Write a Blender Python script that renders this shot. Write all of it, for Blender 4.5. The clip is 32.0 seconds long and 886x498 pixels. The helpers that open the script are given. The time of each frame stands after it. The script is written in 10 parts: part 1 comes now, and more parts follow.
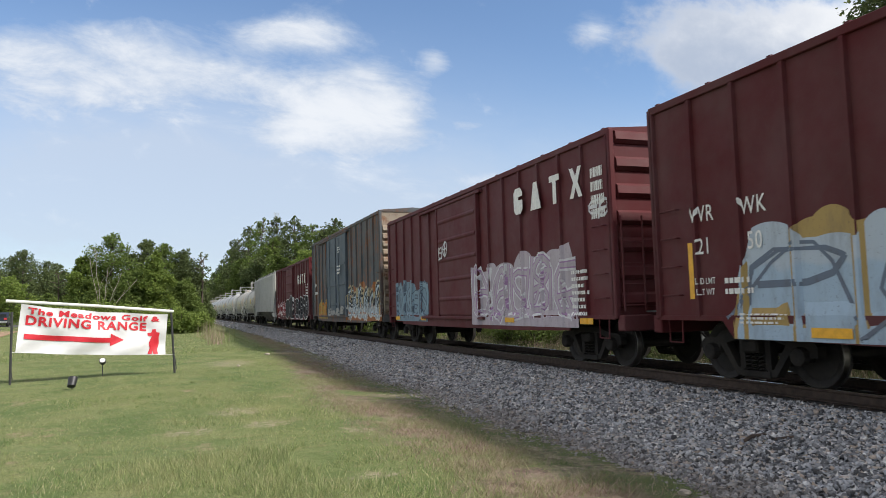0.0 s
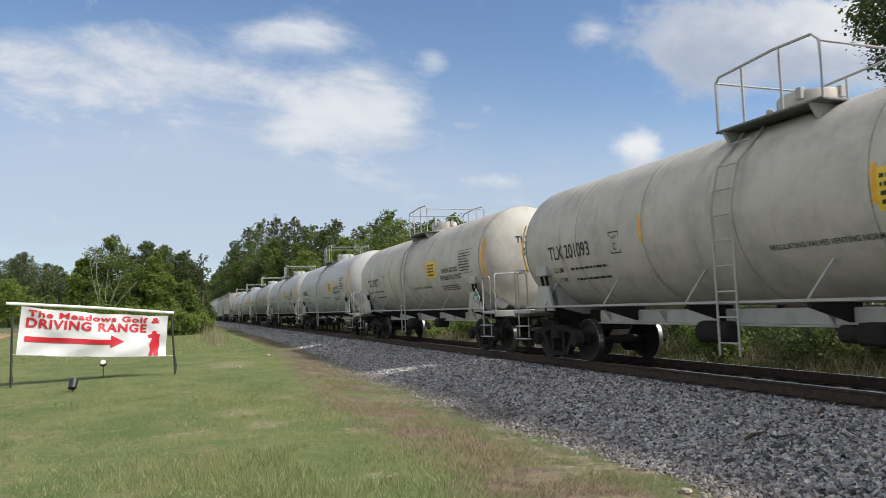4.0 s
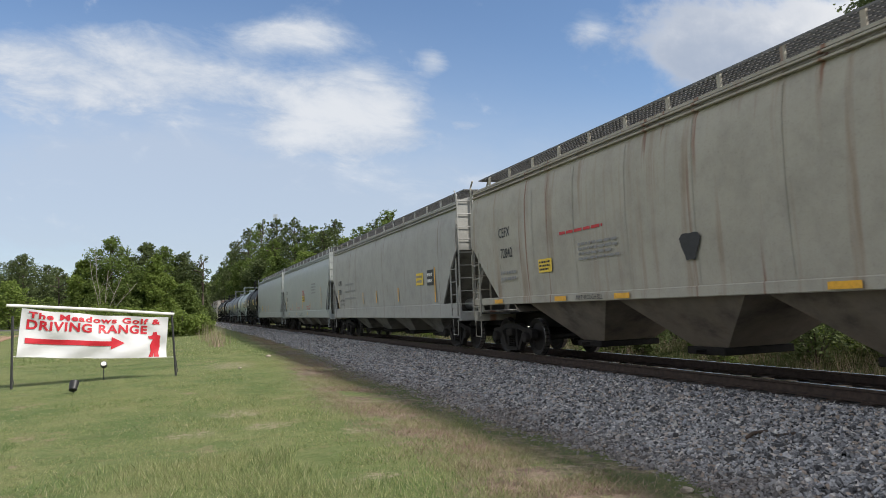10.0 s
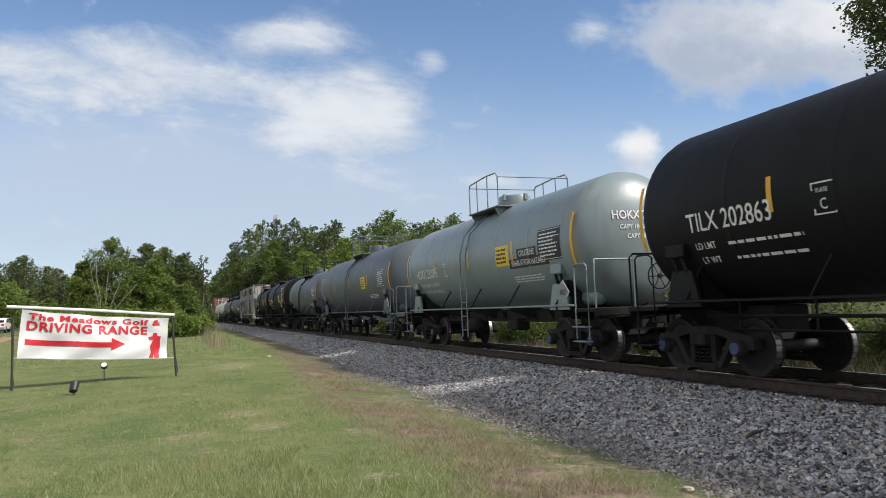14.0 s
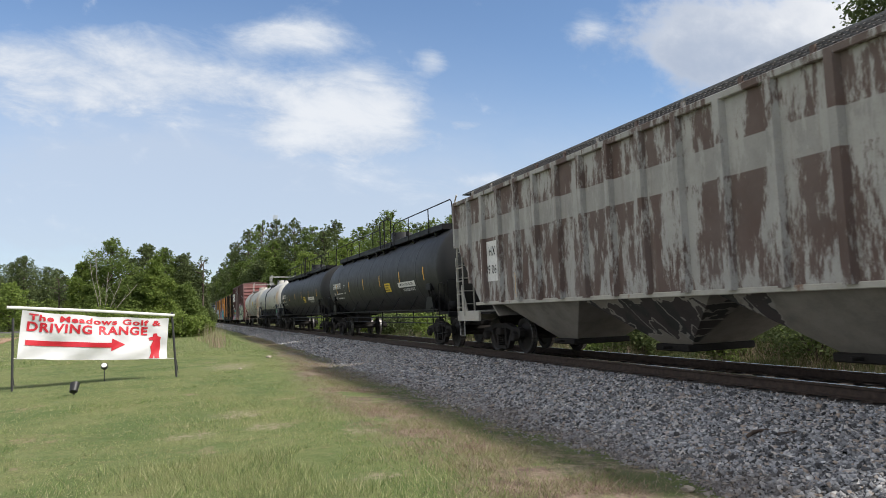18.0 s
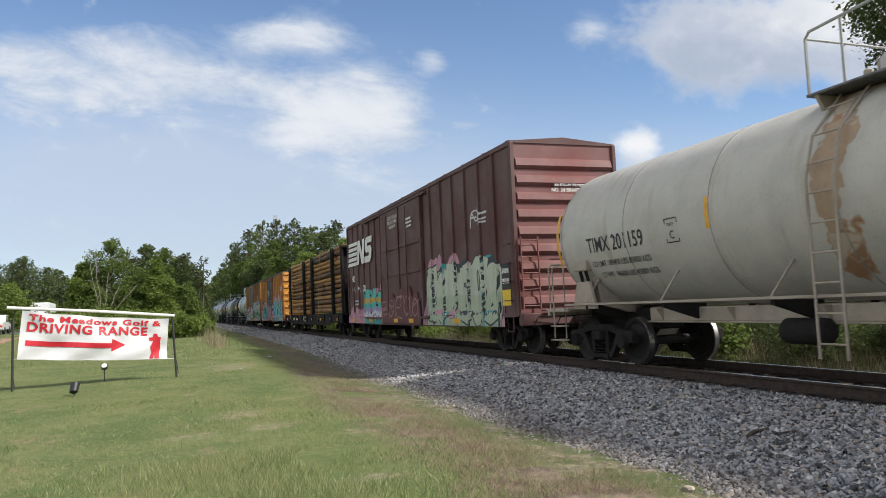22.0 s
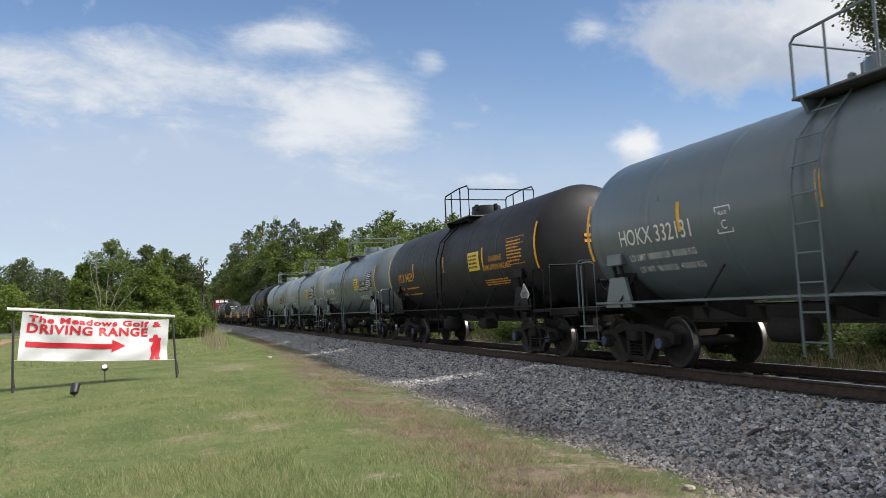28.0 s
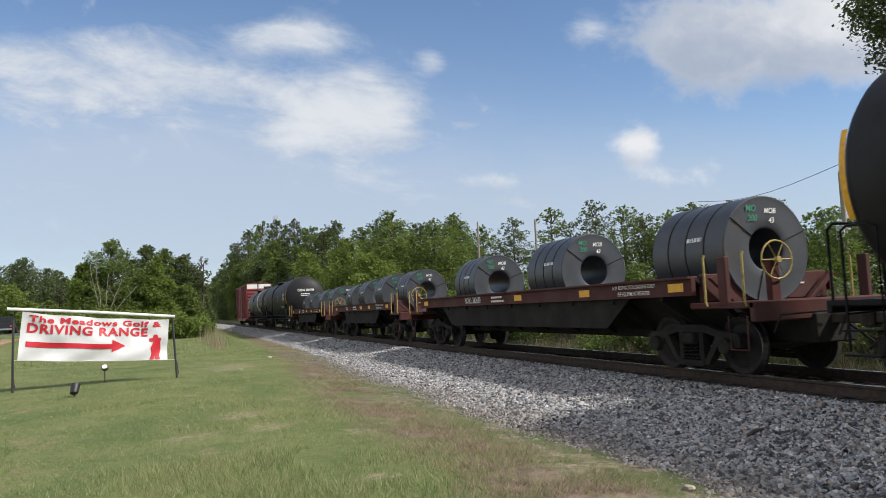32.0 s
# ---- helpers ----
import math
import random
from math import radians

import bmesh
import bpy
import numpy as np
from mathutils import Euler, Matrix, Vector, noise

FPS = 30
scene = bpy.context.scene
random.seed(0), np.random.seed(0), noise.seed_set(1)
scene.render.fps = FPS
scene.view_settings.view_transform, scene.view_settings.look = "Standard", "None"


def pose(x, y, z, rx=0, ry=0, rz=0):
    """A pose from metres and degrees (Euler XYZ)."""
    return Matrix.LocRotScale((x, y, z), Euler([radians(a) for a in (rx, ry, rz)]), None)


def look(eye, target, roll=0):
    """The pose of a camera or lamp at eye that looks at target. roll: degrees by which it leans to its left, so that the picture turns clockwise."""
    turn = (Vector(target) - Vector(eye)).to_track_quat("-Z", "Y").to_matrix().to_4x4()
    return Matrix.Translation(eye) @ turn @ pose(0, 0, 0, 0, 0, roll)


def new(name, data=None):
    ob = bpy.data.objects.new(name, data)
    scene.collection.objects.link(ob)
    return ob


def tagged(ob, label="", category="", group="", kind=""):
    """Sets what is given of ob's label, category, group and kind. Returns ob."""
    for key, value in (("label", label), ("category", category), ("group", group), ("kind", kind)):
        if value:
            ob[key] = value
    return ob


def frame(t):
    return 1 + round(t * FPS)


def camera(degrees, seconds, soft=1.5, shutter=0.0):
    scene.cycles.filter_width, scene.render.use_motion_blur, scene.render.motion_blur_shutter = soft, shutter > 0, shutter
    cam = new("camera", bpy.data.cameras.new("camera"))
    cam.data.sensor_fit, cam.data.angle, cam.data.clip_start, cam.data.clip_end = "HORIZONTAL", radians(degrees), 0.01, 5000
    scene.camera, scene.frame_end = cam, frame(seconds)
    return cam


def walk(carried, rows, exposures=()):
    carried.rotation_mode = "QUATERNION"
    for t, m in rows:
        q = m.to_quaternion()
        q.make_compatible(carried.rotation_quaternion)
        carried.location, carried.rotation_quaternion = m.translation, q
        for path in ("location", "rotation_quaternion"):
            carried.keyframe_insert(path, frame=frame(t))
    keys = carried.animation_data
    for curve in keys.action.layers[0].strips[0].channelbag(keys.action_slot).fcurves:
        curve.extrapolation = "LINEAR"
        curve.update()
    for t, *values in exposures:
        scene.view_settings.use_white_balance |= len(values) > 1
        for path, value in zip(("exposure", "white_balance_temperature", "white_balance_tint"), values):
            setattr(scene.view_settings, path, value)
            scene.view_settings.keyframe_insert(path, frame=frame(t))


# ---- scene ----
# Plan: the track runs along Y at x = TX, rail tops at z = 0; the train rolls towards -Y at SPEED.
TX = 9.233
SPEED = 19.95
END = 32.0
EYE = (0.0, 0.0, 1.284)
YAW, TILT = radians(20.06), radians(4.55)

cam = camera(62.6, END, soft=0.6, shutter=0.04)
AIM = Vector((math.sin(YAW) * math.cos(TILT), math.cos(YAW) * math.cos(TILT), math.sin(TILT)))
LEAN = ((0, 1.594), (1, 1.716), (3.5, 1.878), (6, 2.04), (9.5, 2.162), (12.5, 2.243), (14, 2.344), (17, 2.425),
        (19.5, 2.446), (22, 2.486), (25, 2.567), (28, 2.648), (32, 2.648))
walk(cam, [(t, look(EYE, Vector(EYE) + AIM * 10, -a)) for t, a in LEAN], exposures=[(0, 0.66), (2, 0.60), (3.2, 0.52), (6, 0.38), (8, 0.37), (9.7, 0.46), (14, 0.52), (17, 0.60), (20, 0.55), (21, 0.47), (22.5, 0.60), (25, 0.60), (28, 0.54), (30, 0.50), (END, 0.45)])

# ---------------------------------------------------------------- sky, sun
SUN_TO = Vector((0.84, -0.68, 1.0)).normalized()


def make_world():
    w = bpy.data.worlds.new("sky")
    scene.world = w
    w.use_nodes = True
    nt = w.node_tree
    nt.nodes.clear()
    N, L = nt.nodes.new, nt.links.new
    out = N("ShaderNodeOutputWorld")
    bg = N("ShaderNodeBackground")
    sky = N("ShaderNodeTexSky")
    sky.sky_type = "NISHITA"
    sky.sun_disc = False
    sky.sun_elevation = math.asin(SUN_TO.z)
    sky.sun_rotation = math.atan2(SUN_TO.x, SUN_TO.y)
    sky.air_density, sky.dust_density, sky.ozone_density = 1.0, 0.35, 1.6
    bg.inputs[1].default_value = 0.081
    tc = N("ShaderNodeTexCoord")
    fwd = AIM
    right = fwd.cross(Vector((0, 0, 1))).normalized()
    up = right.cross(fwd).normalized()
    # lean of the horizon
    a = radians(-2.2)
    right, up = right * math.cos(a) + up * math.sin(a), up * math.cos(a) - right * math.sin(a)

    def dot(v):
        n = N("ShaderNodeVectorMath")
        n.operation = "DOT_PRODUCT"
        L(tc.outputs["Generated"], n.inputs[0])
        n.inputs[1].default_value = v
        return n.outputs["Value"]

    def m(op, a, b=0.0, c=0.0, clamp=False):
        n = N("ShaderNodeMath")
        n.operation = op
        n.use_clamp = clamp
        for k, s in enumerate((a, b, c)):
            if isinstance(s, (int, float)):
                n.inputs[k].default_value = s
            else:
                L(s, n.inputs[k])
        return n.outputs[0]

    depth = m("MAXIMUM", dot(fwd), 0.15)
    U = m("DIVIDE", dot(right), depth)
    V = m("DIVIDE", dot(up), depth)
    comb = N("ShaderNodeCombineXYZ")
    L(U, comb.inputs[0])
    L(V, comb.inputs[1])

    def fbm(scale, detail, rough, stretch, shift, distort=0.0, slope=-9.0):
        mp = N("ShaderNodeMapping")
        L(comb.outputs[0], mp.inputs["Vector"])
        mp.vector_type = "TEXTURE"
        mp.inputs["Scale"].default_value = [1 / k for k in stretch]
        mp.inputs["Rotation"].default_value = (0, 0, radians(slope))
        mp.inputs["Location"].default_value = shift
        n = N("ShaderNodeTexNoise")
        L(mp.outputs[0], n.inputs["Vector"])
        n.inputs["Scale"].default_value = scale
        n.inputs["Detail"].default_value = detail
        n.inputs["Roughness"].default_value = rough
        n.inputs["Distortion"].default_value = distort
        return n.outputs["Fac"]

    big = fbm(6.5, 10, 0.62, (0.7, 1.5, 1), (2.3, 0.9, 0.4), 0.3)
    wisp = fbm(13.0, 9, 0.66, (0.6, 1.5, 1), (1.3, 4.2, 2.0), 0.4)

    def blob(px, py, rx, ry, power=1.0):
        u0, v0 = (px - 784) / 1290.0, (441 - py) / 1290.0
        du = m("DIVIDE", m("SUBTRACT", U, u0), rx / 1290.0)
        dv = m("DIVIDE", m("SUBTRACT", V, v0), ry / 1290.0)
        q = m("ADD", m("MULTIPLY", du, du), m("MULTIPLY", dv, dv))
        return m("MULTIPLY", m("EXPONENT", m("MULTIPLY", q, -1.0)), power)

    def total(list_):
        s = list_[0]
        for x in list_[1:]:
            s = m("ADD", s, x)
        return s

    # soft high veil and the larger cloud fields
    veil = total([blob(250, 150, 420, 120, 0.62), blob(110, 95, 230, 55, 0.55), blob(330, 140, 230, 45, 0.40), blob(420, 245, 330, 55, 0.50), blob(600, 205, 130, 75, 0.85), blob(690, 190, 70, 40, 0.45),
                  blob(545, 65, 75, 34, 1.0), blob(460, 60, 50, 30, 0.5), blob(640, 128, 60, 18, 0.6), blob(765, 110, 32, 30, 0.8), blob(825, 222, 34, 12, 0.6), blob(1050, 50, 50, 36, 0.75),
                  blob(784, 450, 1500, 80, 0.55), blob(700, 335, 190, 30, 0.55), blob(250, 350, 420, 60, 0.30), blob(1250, 270, 330, 45, 0.45), blob(40, 215, 160, 45, 0.3),
                  blob(720, 250, 110, 30, 0.4), blob(860, 30, 200, 90, -0.3), blob(270, 12, 230, 24, -0.6), blob(900, 170, 130, 60, -0.2)])
    haze = total([blob(240, 270, 560, 150, 0.72), blob(784, 430, 1500, 130, 0.75), blob(1250, 300, 400, 90, 0.3)])
    veil_m = m("ADD", veil, m("MULTIPLY", m("SUBTRACT", big, 0.5), 1.5))
    veil_m = m("ADD", veil_m, m("MULTIPLY", m("SUBTRACT", wisp, 0.5), 1.3))
    ramp = N("ShaderNodeMapRange")
    ramp.interpolation_type = "SMOOTHSTEP"
    L(veil_m, ramp.inputs[0])
    ramp.inputs[1].default_value, ramp.inputs[2].default_value = 0.18, 1.15
    fac1 = m("MAXIMUM", m("MULTIPLY", ramp.outputs[0], 0.92), m("MINIMUM", m("MULTIPLY", haze, m("ADD", 0.65, m("MULTIPLY", wisp, 0.7))), 0.8))
    thick = N("ShaderNodeMapRange")
    thick.interpolation_type = "SMOOTHSTEP"
    L(m("ADD", veil_m, m("MULTIPLY", m("SUBTRACT", wisp, 0.5), 1.2)), thick.inputs[0])
    thick.inputs[1].default_value, thick.inputs[2].default_value = 0.62, 1.75
    veil_c = N("ShaderNodeMix")
    veil_c.data_type = "RGBA"
    L(thick.outputs[0], veil_c.inputs["Factor"])
    veil_c.inputs["A"].default_value = (4.7, 5.35, 6.4, 1)
    veil_c.inputs["B"].default_value = (7.1, 7.3, 7.6, 1)
    # heaped clouds: the large grey one and the small white ones
    heap = total([blob(1400, 70, 190, 75, 1.0), blob(1230, 80, 130, 75, 0.8), blob(1560, 60, 120, 90, 0.7), blob(1290, 140, 70, 40, 0.35), blob(1130, 265, 50, 36, 0.8), blob(1210, 310, 70, 25, 0.5),
                  blob(850, 325, 70, 22, 0.42), blob(880, 360, 40, 14, 0.4)])
    puff = fbm(13.0, 8, 0.6, (1, 1.25, 1), (7.7, 2.2, 5.0), 0.1)
    heap_m = m("ADD", heap, m("MULTIPLY", m("SUBTRACT", puff, 0.5), 1.7))
    ramp2 = N("ShaderNodeMapRange")
    ramp2.interpolation_type = "SMOOTHSTEP"
    L(heap_m, ramp2.inputs[0])
    ramp2.inputs[1].default_value, ramp2.inputs[2].default_value = 0.18, 0.85
    # grey underside of the large cloud, bright near the sun's side
    grey = total([blob(1210, 75, 190, 90, 1.5), blob(1400, 130, 170, 45, 1.1), blob(1290, 135, 130, 40, 0.9), blob(1560, 110, 80, 40, 0.4), blob(840, 345, 90, 18, 0.8), blob(1110, 290, 40, 14, 0.6)])
    soft_grey = m("MULTIPLY", grey, m("SUBTRACT", m("MULTIPLY", puff, 4.2), 0.9))
    grey_m = m("SUBTRACT", 1.0, m("EXPONENT", m("MULTIPLY", m("MAXIMUM", soft_grey, 0.0), -0.9)))
    shade = N("ShaderNodeMix")
    shade.data_type = "RGBA"
    L(grey_m, shade.inputs["Factor"])
    shade.inputs["A"].default_value = (7.6, 7.7, 7.9, 1)
    shade.inputs["B"].default_value = (3.5, 4.1, 5.2, 1)
    mix1 = N("ShaderNodeMix")
    mix1.data_type = "RGBA"
    L(fac1, mix1.inputs["Factor"])
    tint = N("ShaderNodeMix")
    tint.data_type, tint.blend_type = "RGBA", "MULTIPLY"
    tint.inputs["Factor"].default_value = 1.0
    L(sky.outputs[0], tint.inputs["A"])
    tint.inputs["B"].default_value = (1.08, 1.17, 1.28, 1)
    L(tint.outputs["Result"], mix1.inputs["A"])
    L(veil_c.outputs["Result"], mix1.inputs["B"])
    mix2 = N("ShaderNodeMix")
    mix2.data_type = "RGBA"
    L(ramp2.outputs[0], mix2.inputs["Factor"])
    L(mix1.outputs["Result"], mix2.inputs["A"])
    L(shade.outputs["Result"], mix2.inputs["B"])
    # broken white cloud over the rest of the dome
    sep = N("ShaderNodeSeparateXYZ")
    L(tc.outputs["Generated"], sep.inputs[0])
    hgt = m("ADD", m("MAXIMUM", sep.outputs[2], 0.0), 0.22)
    dome = N("ShaderNodeCombineXYZ")
    L(m("DIVIDE", sep.outputs[0], hgt), dome.inputs[0])
    L(m("DIVIDE", sep.outputs[1], hgt), dome.inputs[1])
    dn = N("ShaderNodeTexNoise")
    L(dome.outputs[0], dn.inputs["Vector"])
    dn.inputs["Scale"].default_value, dn.inputs["Detail"].default_value, dn.inputs["Roughness"].default_value = 1.1, 7, 0.58
    dr = N("ShaderNodeMapRange")
    dr.interpolation_type = "SMOOTHSTEP"
    L(dn.outputs["Fac"], dr.inputs[0])
    dr.inputs[1].default_value, dr.inputs[2].default_value = 0.36, 0.62
    aside = N("ShaderNodeMapRange")
    aside.interpolation_type = "SMOOTHSTEP"
    L(dot(fwd), aside.inputs[0])
    aside.inputs[1].default_value, aside.inputs[2].default_value = 0.62, 0.80
    aside.inputs[3].default_value, aside.inputs[4].default_value = 1.0, 0.0
    mix3 = N("ShaderNodeMix")
    mix3.data_type = "RGBA"
    L(m("MULTIPLY", dr.outputs[0], aside.outputs[0]), mix3.inputs["Factor"])
    L(mix2.outputs["Result"], mix3.inputs["A"])
    mix3.inputs["B"].default_value = (9.5, 9.1, 8.6, 1)
    L(mix3.outputs["Result"], bg.inputs[0])
    L(bg.outputs[0], out.inputs[0])


make_world()
sun = new("sun", bpy.data.lights.new("sun", "SUN"))
sun.data.energy, sun.data.angle, sun.data.color = 3.5, radians(5.0), (1.0, 0.95, 0.88)
sun.matrix_world = look(SUN_TO * 200, (0, 0, 0))


# ---------------------------------------------------------------- mesh and material helpers
class Shape:
    """Verts and faces gathered for one mesh."""

    def __init__(self):
        self.v, self.f = [], []

    def add(self, verts, faces):
        k = len(self.v)
        self.v += [tuple(p) for p in verts]
        self.f += [tuple(i + k for i in q) for q in faces]
        return self

    def box(self, x0, x1, y0, y1, z0, z1):
        self.add([(x, y, z) for x in (x0, x1) for y in (y0, y1) for z in (z0, z1)],
                 [(0, 1, 3, 2), (4, 6, 7, 5), (0, 4, 5, 1), (2, 3, 7, 6), (0, 2, 6, 4), (1, 5, 7, 3)])
        return self

    def cbox(self, x0, x1, y0, y1, z0, z1, c=0.01):
        """A box with its edges cut off."""
        c = min(c, abs(x1 - x0) * 0.45, abs(y1 - y0) * 0.45, abs(z1 - z0) * 0.45)
        xs, ys, zs = (x0, x1), (y0, y1), (z0, z1)
        v, idx = [], {}
        for i in (0, 1):
            for j in (0, 1):
                for k in (0, 1):
                    sx, sy, sz = (c if i == 0 else -c), (c if j == 0 else -c), (c if k == 0 else -c)
                    for a, p in enumerate(((xs[i], ys[j] + sy, zs[k] + sz), (xs[i] + sx, ys[j], zs[k] + sz), (xs[i] + sx, ys[j] + sy, zs[k]))):
                        idx[i, j, k, a] = len(v)
                        v.append(p)
        f = []
        for i in (0, 1):
            f.append([idx[i, j, k, 0] for j, k in ((0, 0), (0, 1), (1, 1), (1, 0))])
            f.append([idx[j, i, k, 1] for j, k in ((0, 0), (0, 1), (1, 1), (1, 0))])
            f.append([idx[j, k, i, 2] for j, k in ((0, 0), (0, 1), (1, 1), (1, 0))])
        for j in (0, 1):
            for k in (0, 1):
                f.append([idx[0, j, k, 1], idx[1, j, k, 1], idx[1, j, k, 2], idx[0, j, k, 2]])
                f.append([idx[j, 0, k, 0], idx[j, 1, k, 0], idx[j, 1, k, 2], idx[j, 0, k, 2]])
                f.append([idx[j, k, 0, 0], idx[j, k, 1, 0], idx[j, k, 1, 1], idx[j, k, 0, 1]])
        for i in (0, 1):
            for j in (0, 1):
                for k in (0, 1):
                    f.append([idx[i, j, k, 0], idx[i, j, k, 1], idx[i, j, k, 2]])
        return self.add(v, f)

    def tube(self, pts, r, n=6, caps=True):
        """A round bar along a path of points."""
        pts = [Vector(p) for p in pts]
        rings = []
        for i, p in enumerate(pts):
            d = (pts[min(i + 1, len(pts) - 1)] - pts[max(i - 1, 0)]).normalized()
            a = d.cross(Vector((0, 0, 1)))
            if a.length < 0.05:
                a = d.cross(Vector((0, 1, 0)))
            a.normalize()
            b = d.cross(a)
            rings.append([p + (a * math.cos(2 * math.pi * k / n) + b * math.sin(2 * math.pi * k / n)) * r for k in range(n)])
        v = [q for ring in rings for q in ring]
        f = [(i * n + k, i * n + (k + 1) % n, (i + 1) * n + (k + 1) % n, (i + 1) * n + k) for i in range(len(pts) - 1) for k in range(n)]
        if caps:
            f += [tuple(range(n - 1, -1, -1)), tuple((len(pts) - 1) * n + k for k in range(n))]
        return self.add(v, f)

    def lathe(self, prof, n, o, axis, ref):
        """Turn a profile of (along, radius) round an axis through o; ref starts the ring."""
        o, axis, ref = Vector(o), Vector(axis), Vector(ref)
        side = axis.cross(ref)
        v, f = [], []
        for a, r in prof:
            for k in range(n):
                t = 2 * math.pi * k / n
                v.append(o + axis * a + (ref * math.cos(t) + side * math.sin(t)) * r)
        for i in range(len(prof) - 1):
            for k in range(n):
                f.append((i * n + k, i * n + (k + 1) % n, (i + 1) * n + (k + 1) % n, (i + 1) * n + k))
        if prof[0][1] > 1e-5:
            f.append(tuple(range(n - 1, -1, -1)))
        if prof[-1][1] > 1e-5:
            f.append(tuple((len(prof) - 1) * n + k for k in range(n)))
        return self.add(v, f)

    def prism(self, outline, a, b, place):
        """An outline of 2D points pushed from a to b; place(u, v, w) gives the point."""
        n = len(outline)
        v = [place(p[0], p[1], a) for p in outline] + [place(p[0], p[1], b) for p in outline]
        f = [tuple(range(n - 1, -1, -1)), tuple(range(n, 2 * n))]
        f += [(k, (k + 1) % n, n + (k + 1) % n, n + k) for k in range(n)]
        return self.add(v, f)

    def mesh(self, name, smooth=False):
        me = bpy.data.meshes.new(name)
        me.from_pydata(self.v, [], self.f)
        if smooth:
            me.polygons.foreach_set("use_smooth", [True] * len(me.polygons))
        me.update()
        bm = bmesh.new()
        bm.from_mesh(me)
        bmesh.ops.recalc_face_normals(bm, faces=bm.faces)
        bm.to_mesh(me)
        bm.free()
        return me


def part(name, shape, material, parent, label="", smooth=False):
    """Link a Shape or a mesh as one object under a thing or part."""
    me = shape.mesh(name, smooth) if isinstance(shape, Shape) else shape
    if material and not me.materials:
        me.materials.append(material)
    ob = new(name, me)
    ob.parent = parent
    if label:
        tagged(ob, label)
    return ob


def thing(name, label, category, group="", kind="", at=None):
    ob = new(name)
    ob.empty_display_size = 0.3
    tagged(ob, label, category, group, kind)
    if at is not None:
        ob.matrix_world = at
    return ob


def smooth_by_angle(me, limit=0.6):
    me.polygons.foreach_set("use_smooth", [True] * len(me.polygons))
    me.set_sharp_from_angle(angle=limit)
    return me


class Nodes:
    """A small writer of node materials."""

    def __init__(self, name):
        self.mat = bpy.data.materials.new(name)
        self.mat.use_nodes = True
        self.t = self.mat.node_tree
        self.b = self.t.nodes["Principled BSDF"]
        self.tc = self.t.nodes.new("ShaderNodeTexCoord")
        self.obj = self.tc.outputs["Object"]

    def node(self, kind):
        return self.t.nodes.new(kind)

    def link(self, a, b):
        self.t.links.new(a, b)

    def put(self, sock, val):
        if isinstance(val, bpy.types.NodeSocket):
            self.link(val, sock)
        elif isinstance(val, (tuple, list)) and len(val) == 3 and sock.type == "RGBA":
            sock.default_value = (*val, 1)
        else:
            sock.default_value = val

    def math(self, op, a, b=0.0, c=0.0, clamp=False):
        n = self.node("ShaderNodeMath")
        n.operation, n.use_clamp = op, clamp
        for k, s in enumerate((a, b, c)):
            self.put(n.inputs[k], s)
        return n.outputs[0]

    def mapped(self, scale=(1, 1, 1), loc=(0, 0, 0), src=None):
        n = self.node("ShaderNodeMapping")
        self.link(src or self.obj, n.inputs[0])
        n.inputs["Scale"].default_value, n.inputs["Location"].default_value = scale, loc
        return n.outputs[0]

    def noise(self, scale, detail=4, rough=0.55, vec=None, distort=0.0, out="Fac"):
        n = self.node("ShaderNodeTexNoise")
        self.link(vec or self.obj, n.inputs["Vector"])
        n.inputs["Scale"].default_value, n.inputs["Detail"].default_value = scale, detail
        n.inputs["Roughness"].default_value, n.inputs["Distortion"].default_value = rough, distort
        return n.outputs[out]

    def voronoi(self, scale, vec=None, feature="F1", out="Distance", rnd=1.0):
        n = self.node("ShaderNodeTexVoronoi")
        n.feature = feature
        self.link(vec or self.obj, n.inputs["Vector"])
        n.inputs["Scale"].default_value = scale
        n.inputs["Randomness"].default_value = rnd
        return n.outputs[out]

    def step(self, val, lo, hi, a=0.0, b=1.0):
        n = self.node("ShaderNodeMapRange")
        n.interpolation_type = "SMOOTHSTEP"
        self.put(n.inputs[0], val)
        n.inputs[1].default_value, n.inputs[2].default_value = lo, hi
        n.inputs[3].default_value, n.inputs[4].default_value = a, b
        return n.outputs[0]

    def mix(self, fac, a, b, blend="MIX"):
        n = self.node("ShaderNodeMix")
        n.data_type, n.blend_type = "RGBA", blend
        self.put(n.inputs["Factor"], fac)
        self.put(n.inputs["A"], a)
        self.put(n.inputs["B"], b)
        return n.outputs["Result"]

    def split(self, src=None):
        n = self.node("ShaderNodeSeparateXYZ")
        self.link(src or self.obj, n.inputs[0])
        return n.outputs

    def bump(self, height, strength=0.3, dist=0.02):
        n = self.node("ShaderNodeBump")
        n.inputs["Strength"].default_value, n.inputs["Distance"].default_value = strength, dist
        self.put(n.inputs["Height"], height)
        self.link(n.outputs[0], self.b.inputs["Normal"])

    def done(self, color, rough=0.5, metal=0.0, spec=0.5):
        self.put(self.b.inputs["Base Color"], color)
        self.put(self.b.inputs["Roughness"], rough)
        self.put(self.b.inputs["Metallic"], metal)
        self.put(self.b.inputs["Specular IOR Level"], spec)
        return self.mat


